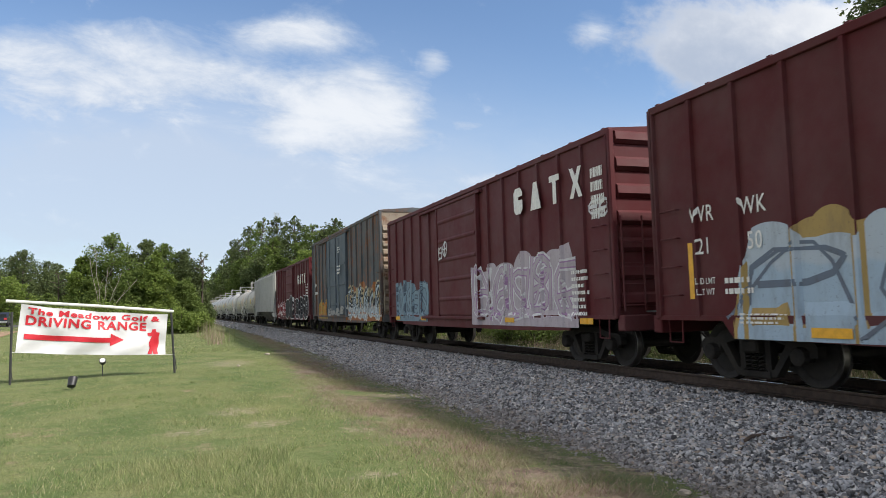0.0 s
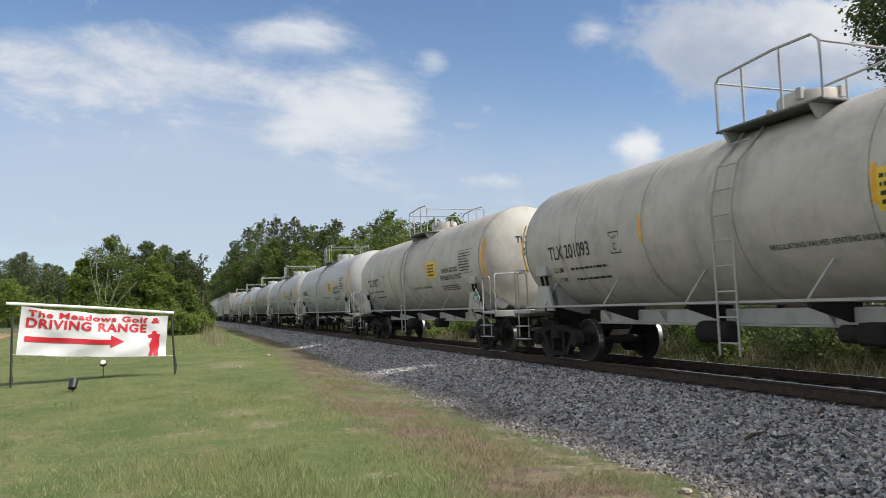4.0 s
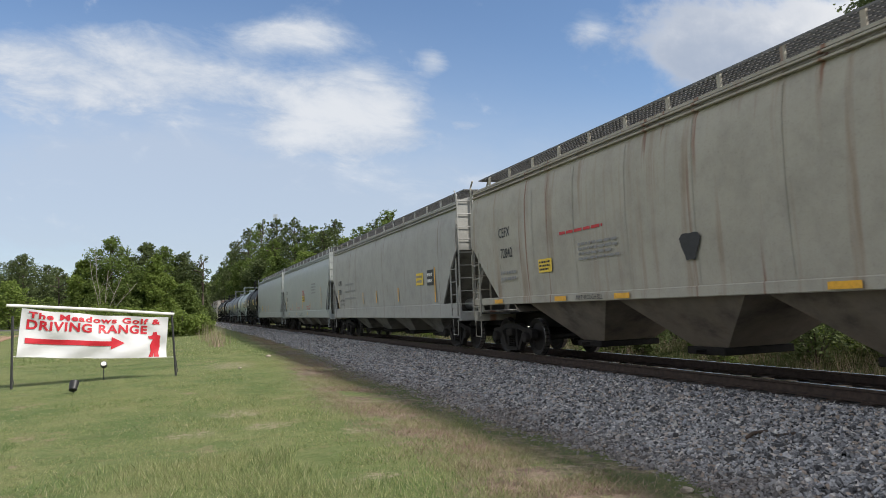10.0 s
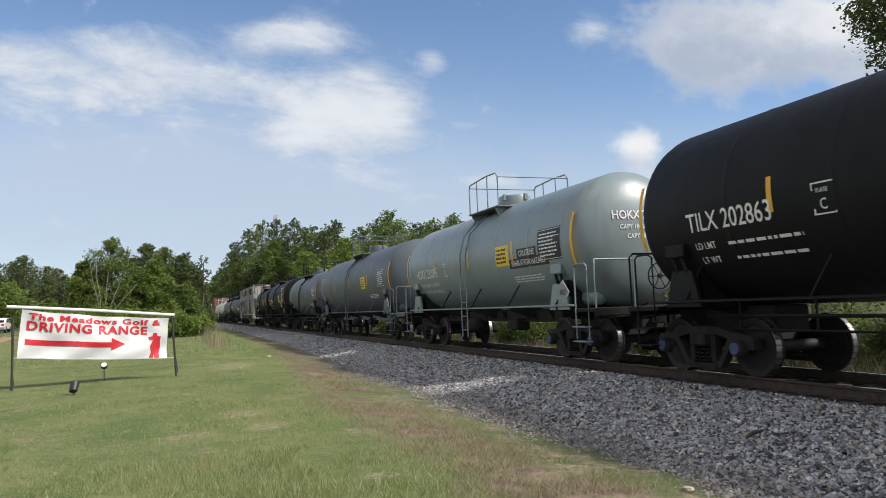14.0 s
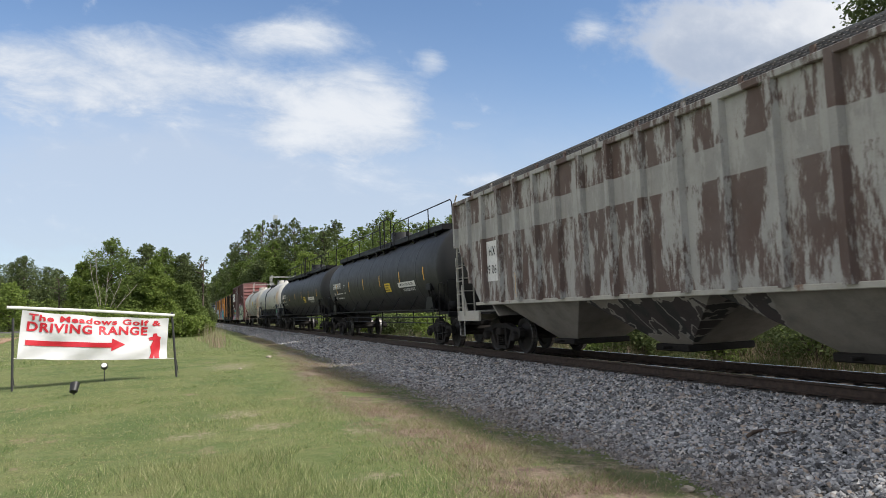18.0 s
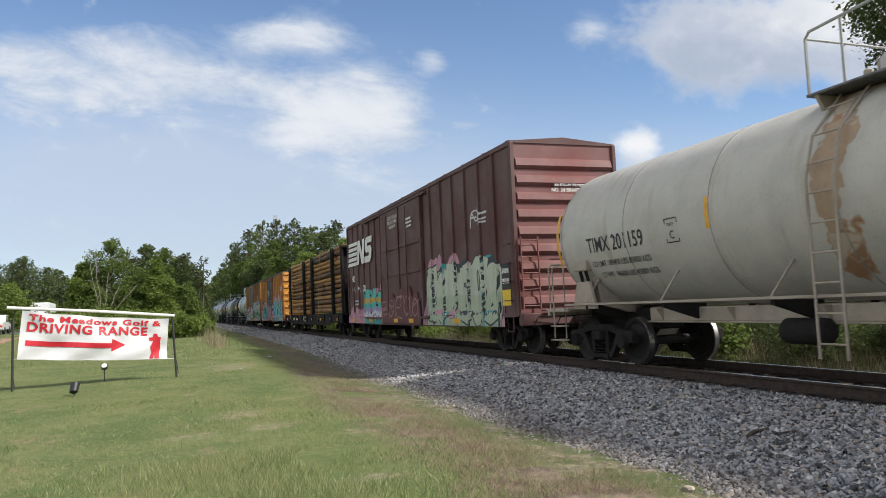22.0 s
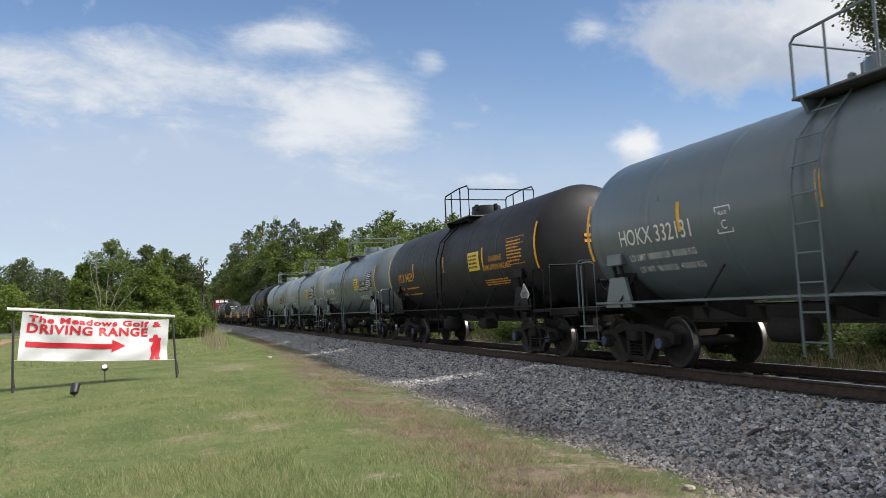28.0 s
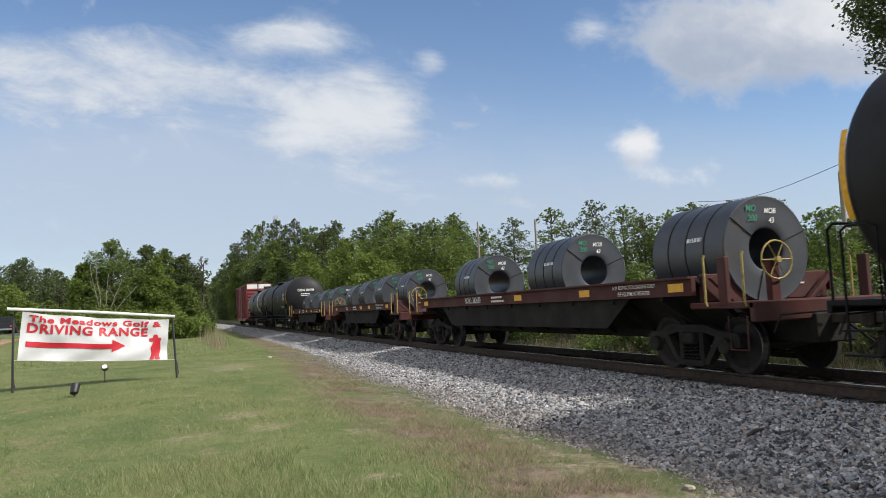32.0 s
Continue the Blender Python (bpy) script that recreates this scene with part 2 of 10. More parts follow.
# ---------------------------------------------------------------- materials
def paint(name, color, rough=0.5, rust=0.0, dirt=0.35, streak=None, fade=0.12, graffiti=(), soot=0.0, bands=(), patches=None, spec=0.4, wave=0.0, runs=None, heavy=0.0):
    """Weathered paint on steel, in the car's own space: fading, dirt, rust, run-down streaks and sprayed fields."""
    n = Nodes(name)
    xyz = n.split()
    c = n.mix(n.step(n.noise(0.7, 4, 0.6), 0.3, 0.75), color, tuple(min(1, k * (1 - fade) + fade * 0.45) for k in color))
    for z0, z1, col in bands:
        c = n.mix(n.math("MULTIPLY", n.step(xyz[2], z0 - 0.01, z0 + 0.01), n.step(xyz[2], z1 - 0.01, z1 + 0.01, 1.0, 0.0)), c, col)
    if patches:
        col, cover = patches
        p = n.noise(2.0, 8, 0.75, n.mapped((1, 1.0, 0.28)))
        c = n.mix(n.step(p, 0.62 - cover * 0.3, 0.66 - cover * 0.22), c, col)
    run = n.noise(1.0, 5, 0.6, n.mapped((1.5, 3.4, 0.22), (3, 1, 7)))
    if streak:
        c = n.mix(n.math("MULTIPLY", n.step(run, 0.55 - heavy, 0.78 - heavy), 0.75), c, streak)
    if runs:
        fine_run = n.noise(1.0, 3, 0.5, n.mapped((1.5, 4.6, 0.13), (9, 2, 1)))
        c = n.mix(n.math("MULTIPLY", n.step(fine_run, 0.63, 0.72), 0.75), c, runs)
    if rust:
        r = n.math("ADD", n.math("MULTIPLY", n.noise(2.3, 8, 0.7), 0.6), n.math("MULTIPLY", run, 0.4))
        c = n.mix(n.step(r, 0.66 - rust * 0.22, 0.74 - rust * 0.14), c, n.mix(n.noise(9, 5), (0.10, 0.035, 0.016), (0.26, 0.09, 0.03)))
    dirt_col = (0.075, 0.065, 0.055)
    d = n.math("MULTIPLY", n.step(n.noise(1.6, 8, 0.68), 0.35, 0.8), dirt)
    c = n.mix(d, c, dirt_col)
    fine = n.noise(28, 4, 0.6)
    c = n.mix(n.math("MULTIPLY", n.step(fine, 0.5, 0.85), min(0.25, dirt)), c, dirt_col)
    for k, (y0, y1, z0, z1, cols, line, size) in enumerate(graffiti):
        wob = n.noise(1.5, 3, 0.6, n.mapped((1, 1, 1), (k * 3.7, 0, k)))
        w = n.math("MULTIPLY", n.math("SUBTRACT", wob, 0.5), 1.3)

        def inside(v, lo, hi):
            return n.math("MINIMUM", n.math("SUBTRACT", v, lo), n.math("SUBTRACT", hi, v))

        edge = n.math("ADD", n.math("MINIMUM", inside(xyz[1], y0, y1), inside(xyz[2], z0, z1)), w)
        near = n.step(xyz[0], -0.6, -0.5, 1.0, 0.0)
        cv = n.node("ShaderNodeCombineXYZ")
        bend = n.math("MULTIPLY", n.math("SUBTRACT", n.noise(1.3 * size, 3, 0.5, n.mapped((1, 1, 1), (9 + k, 2, 4))), 0.5), 1.1 / size)
        n.link(n.math("ADD", n.math("MULTIPLY", xyz[1], 1.0), bend), cv.inputs[1])
        n.link(n.math("ADD", n.math("MULTIPLY", xyz[2], 0.55), bend), cv.inputs[2])
        rib = n.math("ABSOLUTE", n.math("SUBTRACT", n.noise(1.5 * size, 0.4, 0.4, cv.outputs[0]), 0.5))
        cell = n.noise(1.2 * size, 0.5, 0.5, n.mapped((1, 1, 0.7), (5 + k, 8, 1)))
        fill = n.mix(n.step(cell, 0.45, 0.5), cols[0], cols[1])
        if len(cols) > 2:
            fill = n.mix(n.step(n.noise(0.8 * size, 1, 0.5, n.mapped((1, 1, 1.6), (1, 6 + k, 3))), 0.57, 0.61), fill, cols[2])
        fill = n.mix(n.math("MULTIPLY", n.step(n.noise(6, 6, 0.7), 0.45, 0.8), 0.35), fill, dirt_col)
        art = n.mix(n.step(rib, 0.012, 0.022, 1.0, 0.0), fill, line)
        art = n.mix(n.step(edge, 0.045, 0.065, 1.0, 0.0), art, line)
        wear = n.math("MULTIPLY", n.step(n.noise(14, 4, 0.7), 0.62, 0.72, 1.0, 0.35), 0.95)
        c = n.mix(n.math("MULTIPLY", n.math("MULTIPLY", n.step(edge, 0.0, 0.035), near), wear), c, art)
    if soot:
        c = n.mix(n.math("MULTIPLY", n.step(n.noise(0.9, 6, 0.65, n.mapped((1, 1, 2))), 0.45, 0.75), soot), c, (0.03, 0.028, 0.026))
    hgt = n.math("ADD", n.math("MULTIPLY", fine, 0.25), n.noise(1.1, 2, 0.5))
    if wave:
        hgt = n.math("ADD", hgt, n.math("MULTIPLY", n.noise(1.4, 2, 0.4, n.mapped((0.3, 1.6, 0.3))), wave))
    n.bump(hgt, 0.22, 0.03)
    rr = n.math("ADD", rough - 0.1, n.math("MULTIPLY", n.noise(3.5, 5, 0.6), 0.25))
    return n.done(c, rr, 0.0, spec)


def plain(name, color, rough=0.6, metal=0.0, vary=0.25, scale=6.0, bump=0.15, island=False):
    """A plain surface with grain at two scales."""
    n = Nodes(name)
    dark = tuple(k * (1 - vary) for k in color)
    light = tuple(min(1, k * (1 + vary * 0.7)) for k in color)
    c = n.mix(n.step(n.noise(scale, 6, 0.65), 0.3, 0.7), dark, light)
    c = n.mix(n.math("MULTIPLY", n.step(n.noise(scale * 7, 4, 0.6), 0.5, 0.8), 0.3), c, dark)
    if island:
        g = n.node("ShaderNodeNewGeometry")
        c = n.mix(g.outputs["Random Per Island"], tuple(k * 0.6 for k in color), c)
    n.bump(n.noise(scale * 5, 5, 0.6), bump, 0.01)
    return n.done(c, rough, metal)


def by_island(name, stops, rough=0.8, scale=20.0, by_object=False, translucent=0.0):
    """Colours picked piece by piece from a ramp."""
    n = Nodes(name)
    if by_object:
        src = n.node("ShaderNodeObjectInfo").outputs["Random"]
    else:
        src = n.node("ShaderNodeNewGeometry").outputs["Random Per Island"]
    ramp = n.node("ShaderNodeValToRGB")
    el = ramp.color_ramp.elements
    while len(el) < len(stops):
        el.new(0.5)
    for k, (p, col) in enumerate(stops):
        el[k].position, el[k].color = p, (*col, 1)
    n.link(src, ramp.inputs[0])
    c = n.mix(n.math("MULTIPLY", n.step(n.noise(scale, 4, 0.6), 0.4, 0.8), 0.15 if translucent else 0.4), ramp.outputs[0], tuple(k * 0.5 for k in stops[0][1]))
    m = n.done(c, rough, 0.0, 0.3)
    if translucent:
        tr = n.node("ShaderNodeBsdfTranslucent")
        n.link(c, tr.inputs[0])
        mixs = n.node("ShaderNodeMixShader")
        mixs.inputs[0].default_value = translucent
        n.link(n.b.outputs[0], mixs.inputs[1])
        n.link(tr.outputs[0], mixs.inputs[2])
        n.link(mixs.outputs[0], n.t.nodes["Material Output"].inputs[0])
    return m


def turf(name, stops, other, scale, translucent):
    """Blades: a colour each, drifting towards another in patches."""
    n = Nodes(name)
    ramp = n.node("ShaderNodeValToRGB")
    el = ramp.color_ramp.elements
    while len(el) < len(stops):
        el.new(0.5)
    for k, (p, col) in enumerate(stops):
        el[k].position, el[k].color = p, (*col, 1)
    n.link(n.node("ShaderNodeNewGeometry").outputs["Random Per Island"], ramp.inputs[0])
    patch = n.math("MULTIPLY", n.step(n.noise(scale, 6, 0.7), 0.50, 0.66), 0.5)
    c = n.mix(patch, ramp.outputs[0], other)
    c = n.mix(n.math("MULTIPLY", n.step(n.noise(scale * 0.22, 4, 0.6), 0.42, 0.64), 0.35), c, tuple(k * 1.25 for k in other))
    m = n.done(c, 0.75, 0.0, 0.25)
    tr = n.node("ShaderNodeBsdfTranslucent")
    n.link(c, tr.inputs[0])
    mixs = n.node("ShaderNodeMixShader")
    mixs.inputs[0].default_value = translucent
    n.link(n.b.outputs[0], mixs.inputs[1])
    n.link(tr.outputs[0], mixs.inputs[2])
    n.link(mixs.outputs[0], n.t.nodes["Material Output"].inputs[0])
    return m


def ground_material():
    n = Nodes("ground")
    x, y, z = n.split()
    # the lawn's edge draws towards the track with distance
    def slide(v, lo, hi, by):
        return n.math("MULTIPLY", n.math("DIVIDE", n.math("SUBTRACT", v, lo), hi - lo, 0.0, True), by)

    edge = n.math("ADD", n.math("ADD", slide(y, 13, 36, 1.7), slide(y, 36, 80, 1.6)), 2.45)
    far = n.noise(0.11, 5, 0.6)
    mid = n.noise(0.9, 6, 0.65)
    fine = n.noise(11, 5, 0.65)
    grit = n.noise(48, 4, 0.7)
    c = n.mix(n.step(mid, 0.32, 0.7), (0.10, 0.145, 0.05), (0.195, 0.215, 0.09))
    c = n.mix(n.math("MULTIPLY", n.step(far, 0.4, 0.7), 0.6), c, (0.20, 0.205, 0.08))
    c = n.mix(n.math("MULTIPLY", n.step(n.noise(4.2, 6, 0.72), 0.52, 0.68), 0.55), c, (0.24, 0.20, 0.11))
    c = n.mix(n.math("MULTIPLY", n.step(fine, 0.45, 0.8), 0.6), c, (0.045, 0.065, 0.018))
    c = n.mix(n.math("MULTIPLY", n.step(grit, 0.48, 0.62), 0.5), c, (0.05, 0.065, 0.02))
    # dry weeds along the ballast, sand at its foot
    wob = n.math("MULTIPLY", n.math("SUBTRACT", n.noise(0.7, 8, 0.72), 0.5), 2.2)
    xx = n.math("ADD", n.math("SUBTRACT", x, edge), wob)
    dry = n.math("MULTIPLY", n.step(xx, -0.4, 0.5), n.step(xx, 1.1, 1.8, 1.0, 0.0))
    dryc = n.mix(n.step(n.noise(3.2, 7, 0.75), 0.36, 0.66), (0.125, 0.085, 0.068), (0.32, 0.245, 0.19))
    dryc = n.mix(n.math("MULTIPLY", n.step(grit, 0.46, 0.62), 0.6), dryc, (0.075, 0.055, 0.042))
    c = n.mix(n.math("MULTIPLY", dry, n.step(n.noise(1.3, 7, 0.74), 0.36, 0.58)), c, dryc)
    sand = n.math("MULTIPLY", n.step(xx, 1.05, 1.5), n.step(x, 12.5, 14.0, 1.0, 0.0))
    sandc = n.mix(n.step(n.noise(7, 7, 0.75), 0.38, 0.64), (0.12, 0.10, 0.07), (0.36, 0.30, 0.215))
    sandc = n.mix(n.math("MULTIPLY", n.step(grit, 0.5, 0.66), 0.55), sandc, (0.06, 0.05, 0.038))
    c = n.mix(n.math("MULTIPLY", sand, n.step(n.noise(1.1, 8, 0.75), 0.45, 0.58)), n.mix(sand, c, n.mix(fine, (0.06, 0.085, 0.03), (0.15, 0.165, 0.075))), sandc)
    bare = n.step(n.noise(0.55, 7, 0.72, n.mapped((1, 1, 1), (4, 9, 0))), 0.60, 0.66)
    c = n.mix(n.math("MULTIPLY", bare, 0.75), c, n.mix(fine, (0.17, 0.12, 0.08), (0.36, 0.28, 0.19)))
    crumb = n.step(n.noise(9, 6, 0.75), 0.42, 0.58)
    for px, py, rx, ry in ((1.2, 11.0, 0.40, 0.36), (0.95, 12.7, 0.45, 0.5), (2.3, 9.9, 0.30, 0.28), (1.6, 25.0, 0.8, 1.8), (0.1, 10.8, 0.4, 0.3), (1.9, 7.1, 0.3, 0.2)):
        q = n.math("ADD", n.math("POWER", n.math("ABSOLUTE", n.math("DIVIDE", n.math("SUBTRACT", x, px), rx)), 2.0), n.math("POWER", n.math("ABSOLUTE", n.math("DIVIDE", n.math("SUBTRACT", y, py), ry)), 2.0))
        q = n.math("ADD", q, n.math("MULTIPLY", n.math("SUBTRACT", n.noise(3.2, 7, 0.75, n.mapped((1, 1, 1), (px, py, 0))), 0.5), 6.0))
        c = n.mix(n.math("MULTIPLY", n.step(q, 0.2, 1.3, 0.7, 0.0), crumb), c, n.mix(grit, (0.20, 0.15, 0.105), (0.44, 0.37, 0.28)))
    right = n.step(x, 12.8, 14.2)
    c = n.mix(right, c, n.mix(n.step(mid, 0.3, 0.7), (0.035, 0.05, 0.012), (0.11, 0.1, 0.05)))
    n.bump(n.math("ADD", n.noise(30, 5, 0.7), n.math("MULTIPLY", mid, 2)), 0.6, 0.05)
    return n.done(c, 0.95, 0.0, 0.15)


def dirty_foot(mat):
    """Soil washed over the stones along the ballast's foot."""
    t = mat.node_tree
    b = t.nodes["Principled BSDF"]
    was = b.inputs["Base Color"].links[0].from_socket
    tc = t.nodes.new("ShaderNodeTexCoord")
    xyz = t.nodes.new("ShaderNodeSeparateXYZ")
    t.links.new(tc.outputs["Object"], xyz.inputs[0])
    nz = t.nodes.new("ShaderNodeTexNoise")
    nz.inputs["Scale"].default_value, nz.inputs["Detail"].default_value = 1.3, 6
    t.links.new(tc.outputs["Object"], nz.inputs["Vector"])
    wob = t.nodes.new("ShaderNodeMath")
    wob.operation = "MULTIPLY_ADD"
    t.links.new(nz.outputs["Fac"], wob.inputs[0])
    wob.inputs[1].default_value = 1.6
    t.links.new(xyz.outputs[0], wob.inputs[2])
    rng = t.nodes.new("ShaderNodeMapRange")
    rng.interpolation_type = "SMOOTHSTEP"
    t.links.new(wob.outputs[0], rng.inputs[0])
    rng.inputs[1].default_value, rng.inputs[2].default_value = 5.2, 6.4
    rng.inputs[3].default_value, rng.inputs[4].default_value = 0.6, 0.0
    mx = t.nodes.new("ShaderNodeMix")
    mx.data_type = "RGBA"
    t.links.new(rng.outputs[0], mx.inputs["Factor"])
    t.links.new(was, mx.inputs["A"])
    mx.inputs["B"].default_value = (0.14, 0.115, 0.095, 1)
    t.links.new(mx.outputs["Result"], b.inputs["Base Color"])


MAT = {}


def make_materials():
    M = MAT
    M["ground"] = ground_material()
    # far darker than the stones: the shade in their gaps is painted in
    M["ballast_bed"] = plain("ballast_bed", (0.06, 0.057, 0.054), 0.95, 0, 0.5, 14, 0.8)
    M["stone"] = by_island("stone", [(0.0, (0.04, 0.04, 0.042)), (0.2, (0.155, 0.157, 0.163)), (0.5, (0.32, 0.325, 0.335)), (0.76, (0.49, 0.495, 0.505)), (0.88, (0.36, 0.29, 0.23)), (1.0, (0.72, 0.71, 0.69))], 0.85, 30)
    dirty_foot(M["stone"])
    M["rail_side"] = plain("rail_side", (0.055, 0.038, 0.03), 0.85, 0.2, 0.4, 9)
    M["rail_top"] = plain("rail_top", (0.55, 0.53, 0.5), 0.25, 1.0, 0.15, 20, 0.02)
    M["tie"] = plain("tie", (0.045, 0.036, 0.03), 0.95, 0, 0.45, 8, 0.5)
    M["grass"] = turf("grass", [(0.0, (0.07, 0.125, 0.036)), (0.4, (0.165, 0.245, 0.078)), (0.75, (0.29, 0.335, 0.13)), (1.0, (0.55, 0.49, 0.31))], (0.32, 0.305, 0.16), 0.9, 0.35)
    M["dry_grass"] = turf("dry_grass", [(0.0, (0.14, 0.085, 0.066)), (0.4, (0.30, 0.21, 0.165)), (0.75, (0.46, 0.36, 0.285)), (0.82, (0.17, 0.20, 0.07)), (1.0, (0.24, 0.27, 0.10))], (0.16, 0.22, 0.065), 1.4, 0.2)
    M["leaf"] = by_island("leaf", [(0.0, (0.10, 0.142, 0.036)), (0.5, (0.14, 0.195, 0.048)), (1.0, (0.19, 0.247, 0.066))], 0.75, 1.5, translucent=0.48)
    M["leaf_light"] = by_island("leaf_light", [(0.0, (0.125, 0.178, 0.04)), (0.5, (0.175, 0.24, 0.052)), (1.0, (0.235, 0.295, 0.07))], 0.75, 1.5, translucent=0.45)
    M["needle"] = by_island("needle", [(0.0, (0.08, 0.107, 0.042)), (0.6, (0.11, 0.142, 0.054)), (1.0, (0.15, 0.183, 0.07))], 0.8, 1.5, translucent=0.42)
    M["rank"] = by_island("rank_grass", [(0.0, (0.03, 0.045, 0.012)), (0.5, (0.055, 0.075, 0.02)), (1.0, (0.10, 0.11, 0.035))], 0.75, 3, translucent=0.25)
    M["bark"] = plain("bark", (0.09, 0.07, 0.055), 0.95, 0, 0.4, 5, 0.6)
    M["dead_wood"] = plain("dead_wood", (0.30, 0.27, 0.23), 0.9, 0, 0.3, 5)
    # train
    M["truck"] = paint("truck_steel", (0.013, 0.0118, 0.0112), 0.85, 0.06, 0.35, fade=0.03, spec=0.15)
    M["wheel"] = plain("wheel_steel", (0.018, 0.0155, 0.0145), 0.7, 0.3, 0.4, 7)
    M["tread"] = plain("tread_steel", (0.24, 0.23, 0.22), 0.42, 1.0, 0.2, 14, 0.03)
    M["cap"] = plain("bearing_blue", (0.035, 0.05, 0.12), 0.6)
    M["under"] = paint("underframe", (0.016, 0.015, 0.0145), 0.85, 0.08, 0.3, fade=0.02, spec=0.12)
    M["coupler"] = plain("coupler_steel", (0.055, 0.042, 0.035), 0.75, 0.3, 0.4, 8)
    M["yellow"] = plain("reflector_yellow", (0.72, 0.37, 0.02), 0.45, 0, 0.15, 9)
    M["worn_yellow"] = plain("worn_yellow", (0.33, 0.25, 0.07), 0.6, 0, 0.35, 12)
    M["sign_yellow"] = plain("sign_yellow", (0.75, 0.52, 0.03), 0.5, 0, 0.12, 9)
    M["white_ink"] = plain("white_ink", (0.72, 0.71, 0.68), 0.6, 0, 0.12, 12)
    M["black_ink"] = plain("black_ink", (0.02, 0.02, 0.022), 0.6, 0, 0.2, 12)
    M["orange_ink"] = plain("orange_ink", (0.75, 0.33, 0.03), 0.6, 0, 0.12, 12)
    M["grey_ink"] = plain("grey_ink", (0.24, 0.24, 0.24), 0.6, 0, 0.12, 12)
    M["red_ink"] = plain("red_ink", (0.50, 0.03, 0.035), 0.6, 0, 0.12, 12)
    M["green_ink"] = plain("green_ink", (0.02, 0.22, 0.12), 0.6, 0, 0.12, 12)
    M["seam"] = plain("weld_seam_grime", (0.27, 0.26, 0.24), 0.7, 0, 0.4, 5)
    M["grating"] = plain("grating_steel", (0.16, 0.16, 0.16), 0.6, 0.6, 0.3, 12)


make_materials()


# ---------------------------------------------------------------- ground, track
def ground_z(x, y):
    """Height of the ground: lawn, a shallow dip at the foot of the ballast, a ditch beyond the track."""
    z = -0.35
    z -= 0.15 * math.exp(-((x - 4.9) / 1.7) ** 2)
    if 4.9 < x < 13.6:
        z = -0.5
    if x > 13.2:
        k = min(1.0, (x - 13.2) / 2.0)
        z = -0.5 - 0.35 * math.sin(k * math.pi) if k < 1 else -0.5 + min(0.5, (x - 15.2) * 0.05)
    up = min(1.0, max(0.0, (y - 30) / 60)) * min(1.0, max(0.0, (-4.0 - x) / 6))
    z += 0.9 * up * up * (3 - 2 * up)
    z += 0.02 * noise.noise(Vector((x * 0.35, y * 0.35, 0))) + 0.02 * noise.noise(Vector((x * 0.05, y * 0.05, 3)))
    return z


def lines(lo, hi, fine_lo, fine_hi, step, grow=1.35):
    a = list(np.arange(fine_lo, fine_hi + 1e-6, step))
    s = step
    while a[-1] < hi:
        s *= grow
        a.append(min(hi, a[-1] + s))
    s = step
    while a[0] > lo:
        s *= grow
        a.insert(0, max(lo, a[0] - s))
    return a


def make_ground():
    xs = lines(-2500, 2500, -14, 20, 0.35)
    ys = lines(-1500, 3500, 2, 45, 0.45, 1.14)
    s = Shape()
    v = [(x, y, ground_z(x, y)) for y in ys for x in xs]
    n = len(xs)
    f = [(j * n + i, j * n + i + 1, (j + 1) * n + i + 1, (j + 1) * n + i) for j in range(len(ys) - 1) for i in range(n - 1)]
    s.add(v, f)
    g = new("ground", s.mesh("ground", True))
    g.data.materials.append(MAT["ground"])
    tagged(g, "mown green grass with dry weeds and sandy patches", "ground", kind="structure")


make_ground()


def toe(y):
    """Where the ballast ends on the camera's side; it spreads near the camera."""
    return 0.16 * np.sin(np.multiply(y, 1.3)) * np.sin(np.multiply(y, 0.37) + 1) + 0.07 * np.sin(np.multiply(y, 4.3)) + np.interp(y, [0, 6.6, 10, 14, 23, 34, 62, 120], [4.45, 4.55, 4.65, 4.75, 5.2, 5.45, 5.9, 6.1])


def ballast_z(x):
    a = abs(x - TX)
    return float(np.interp(a, [0, 1.62, 4.55, 4.9], [-0.19, -0.19, -0.5, -0.62]))


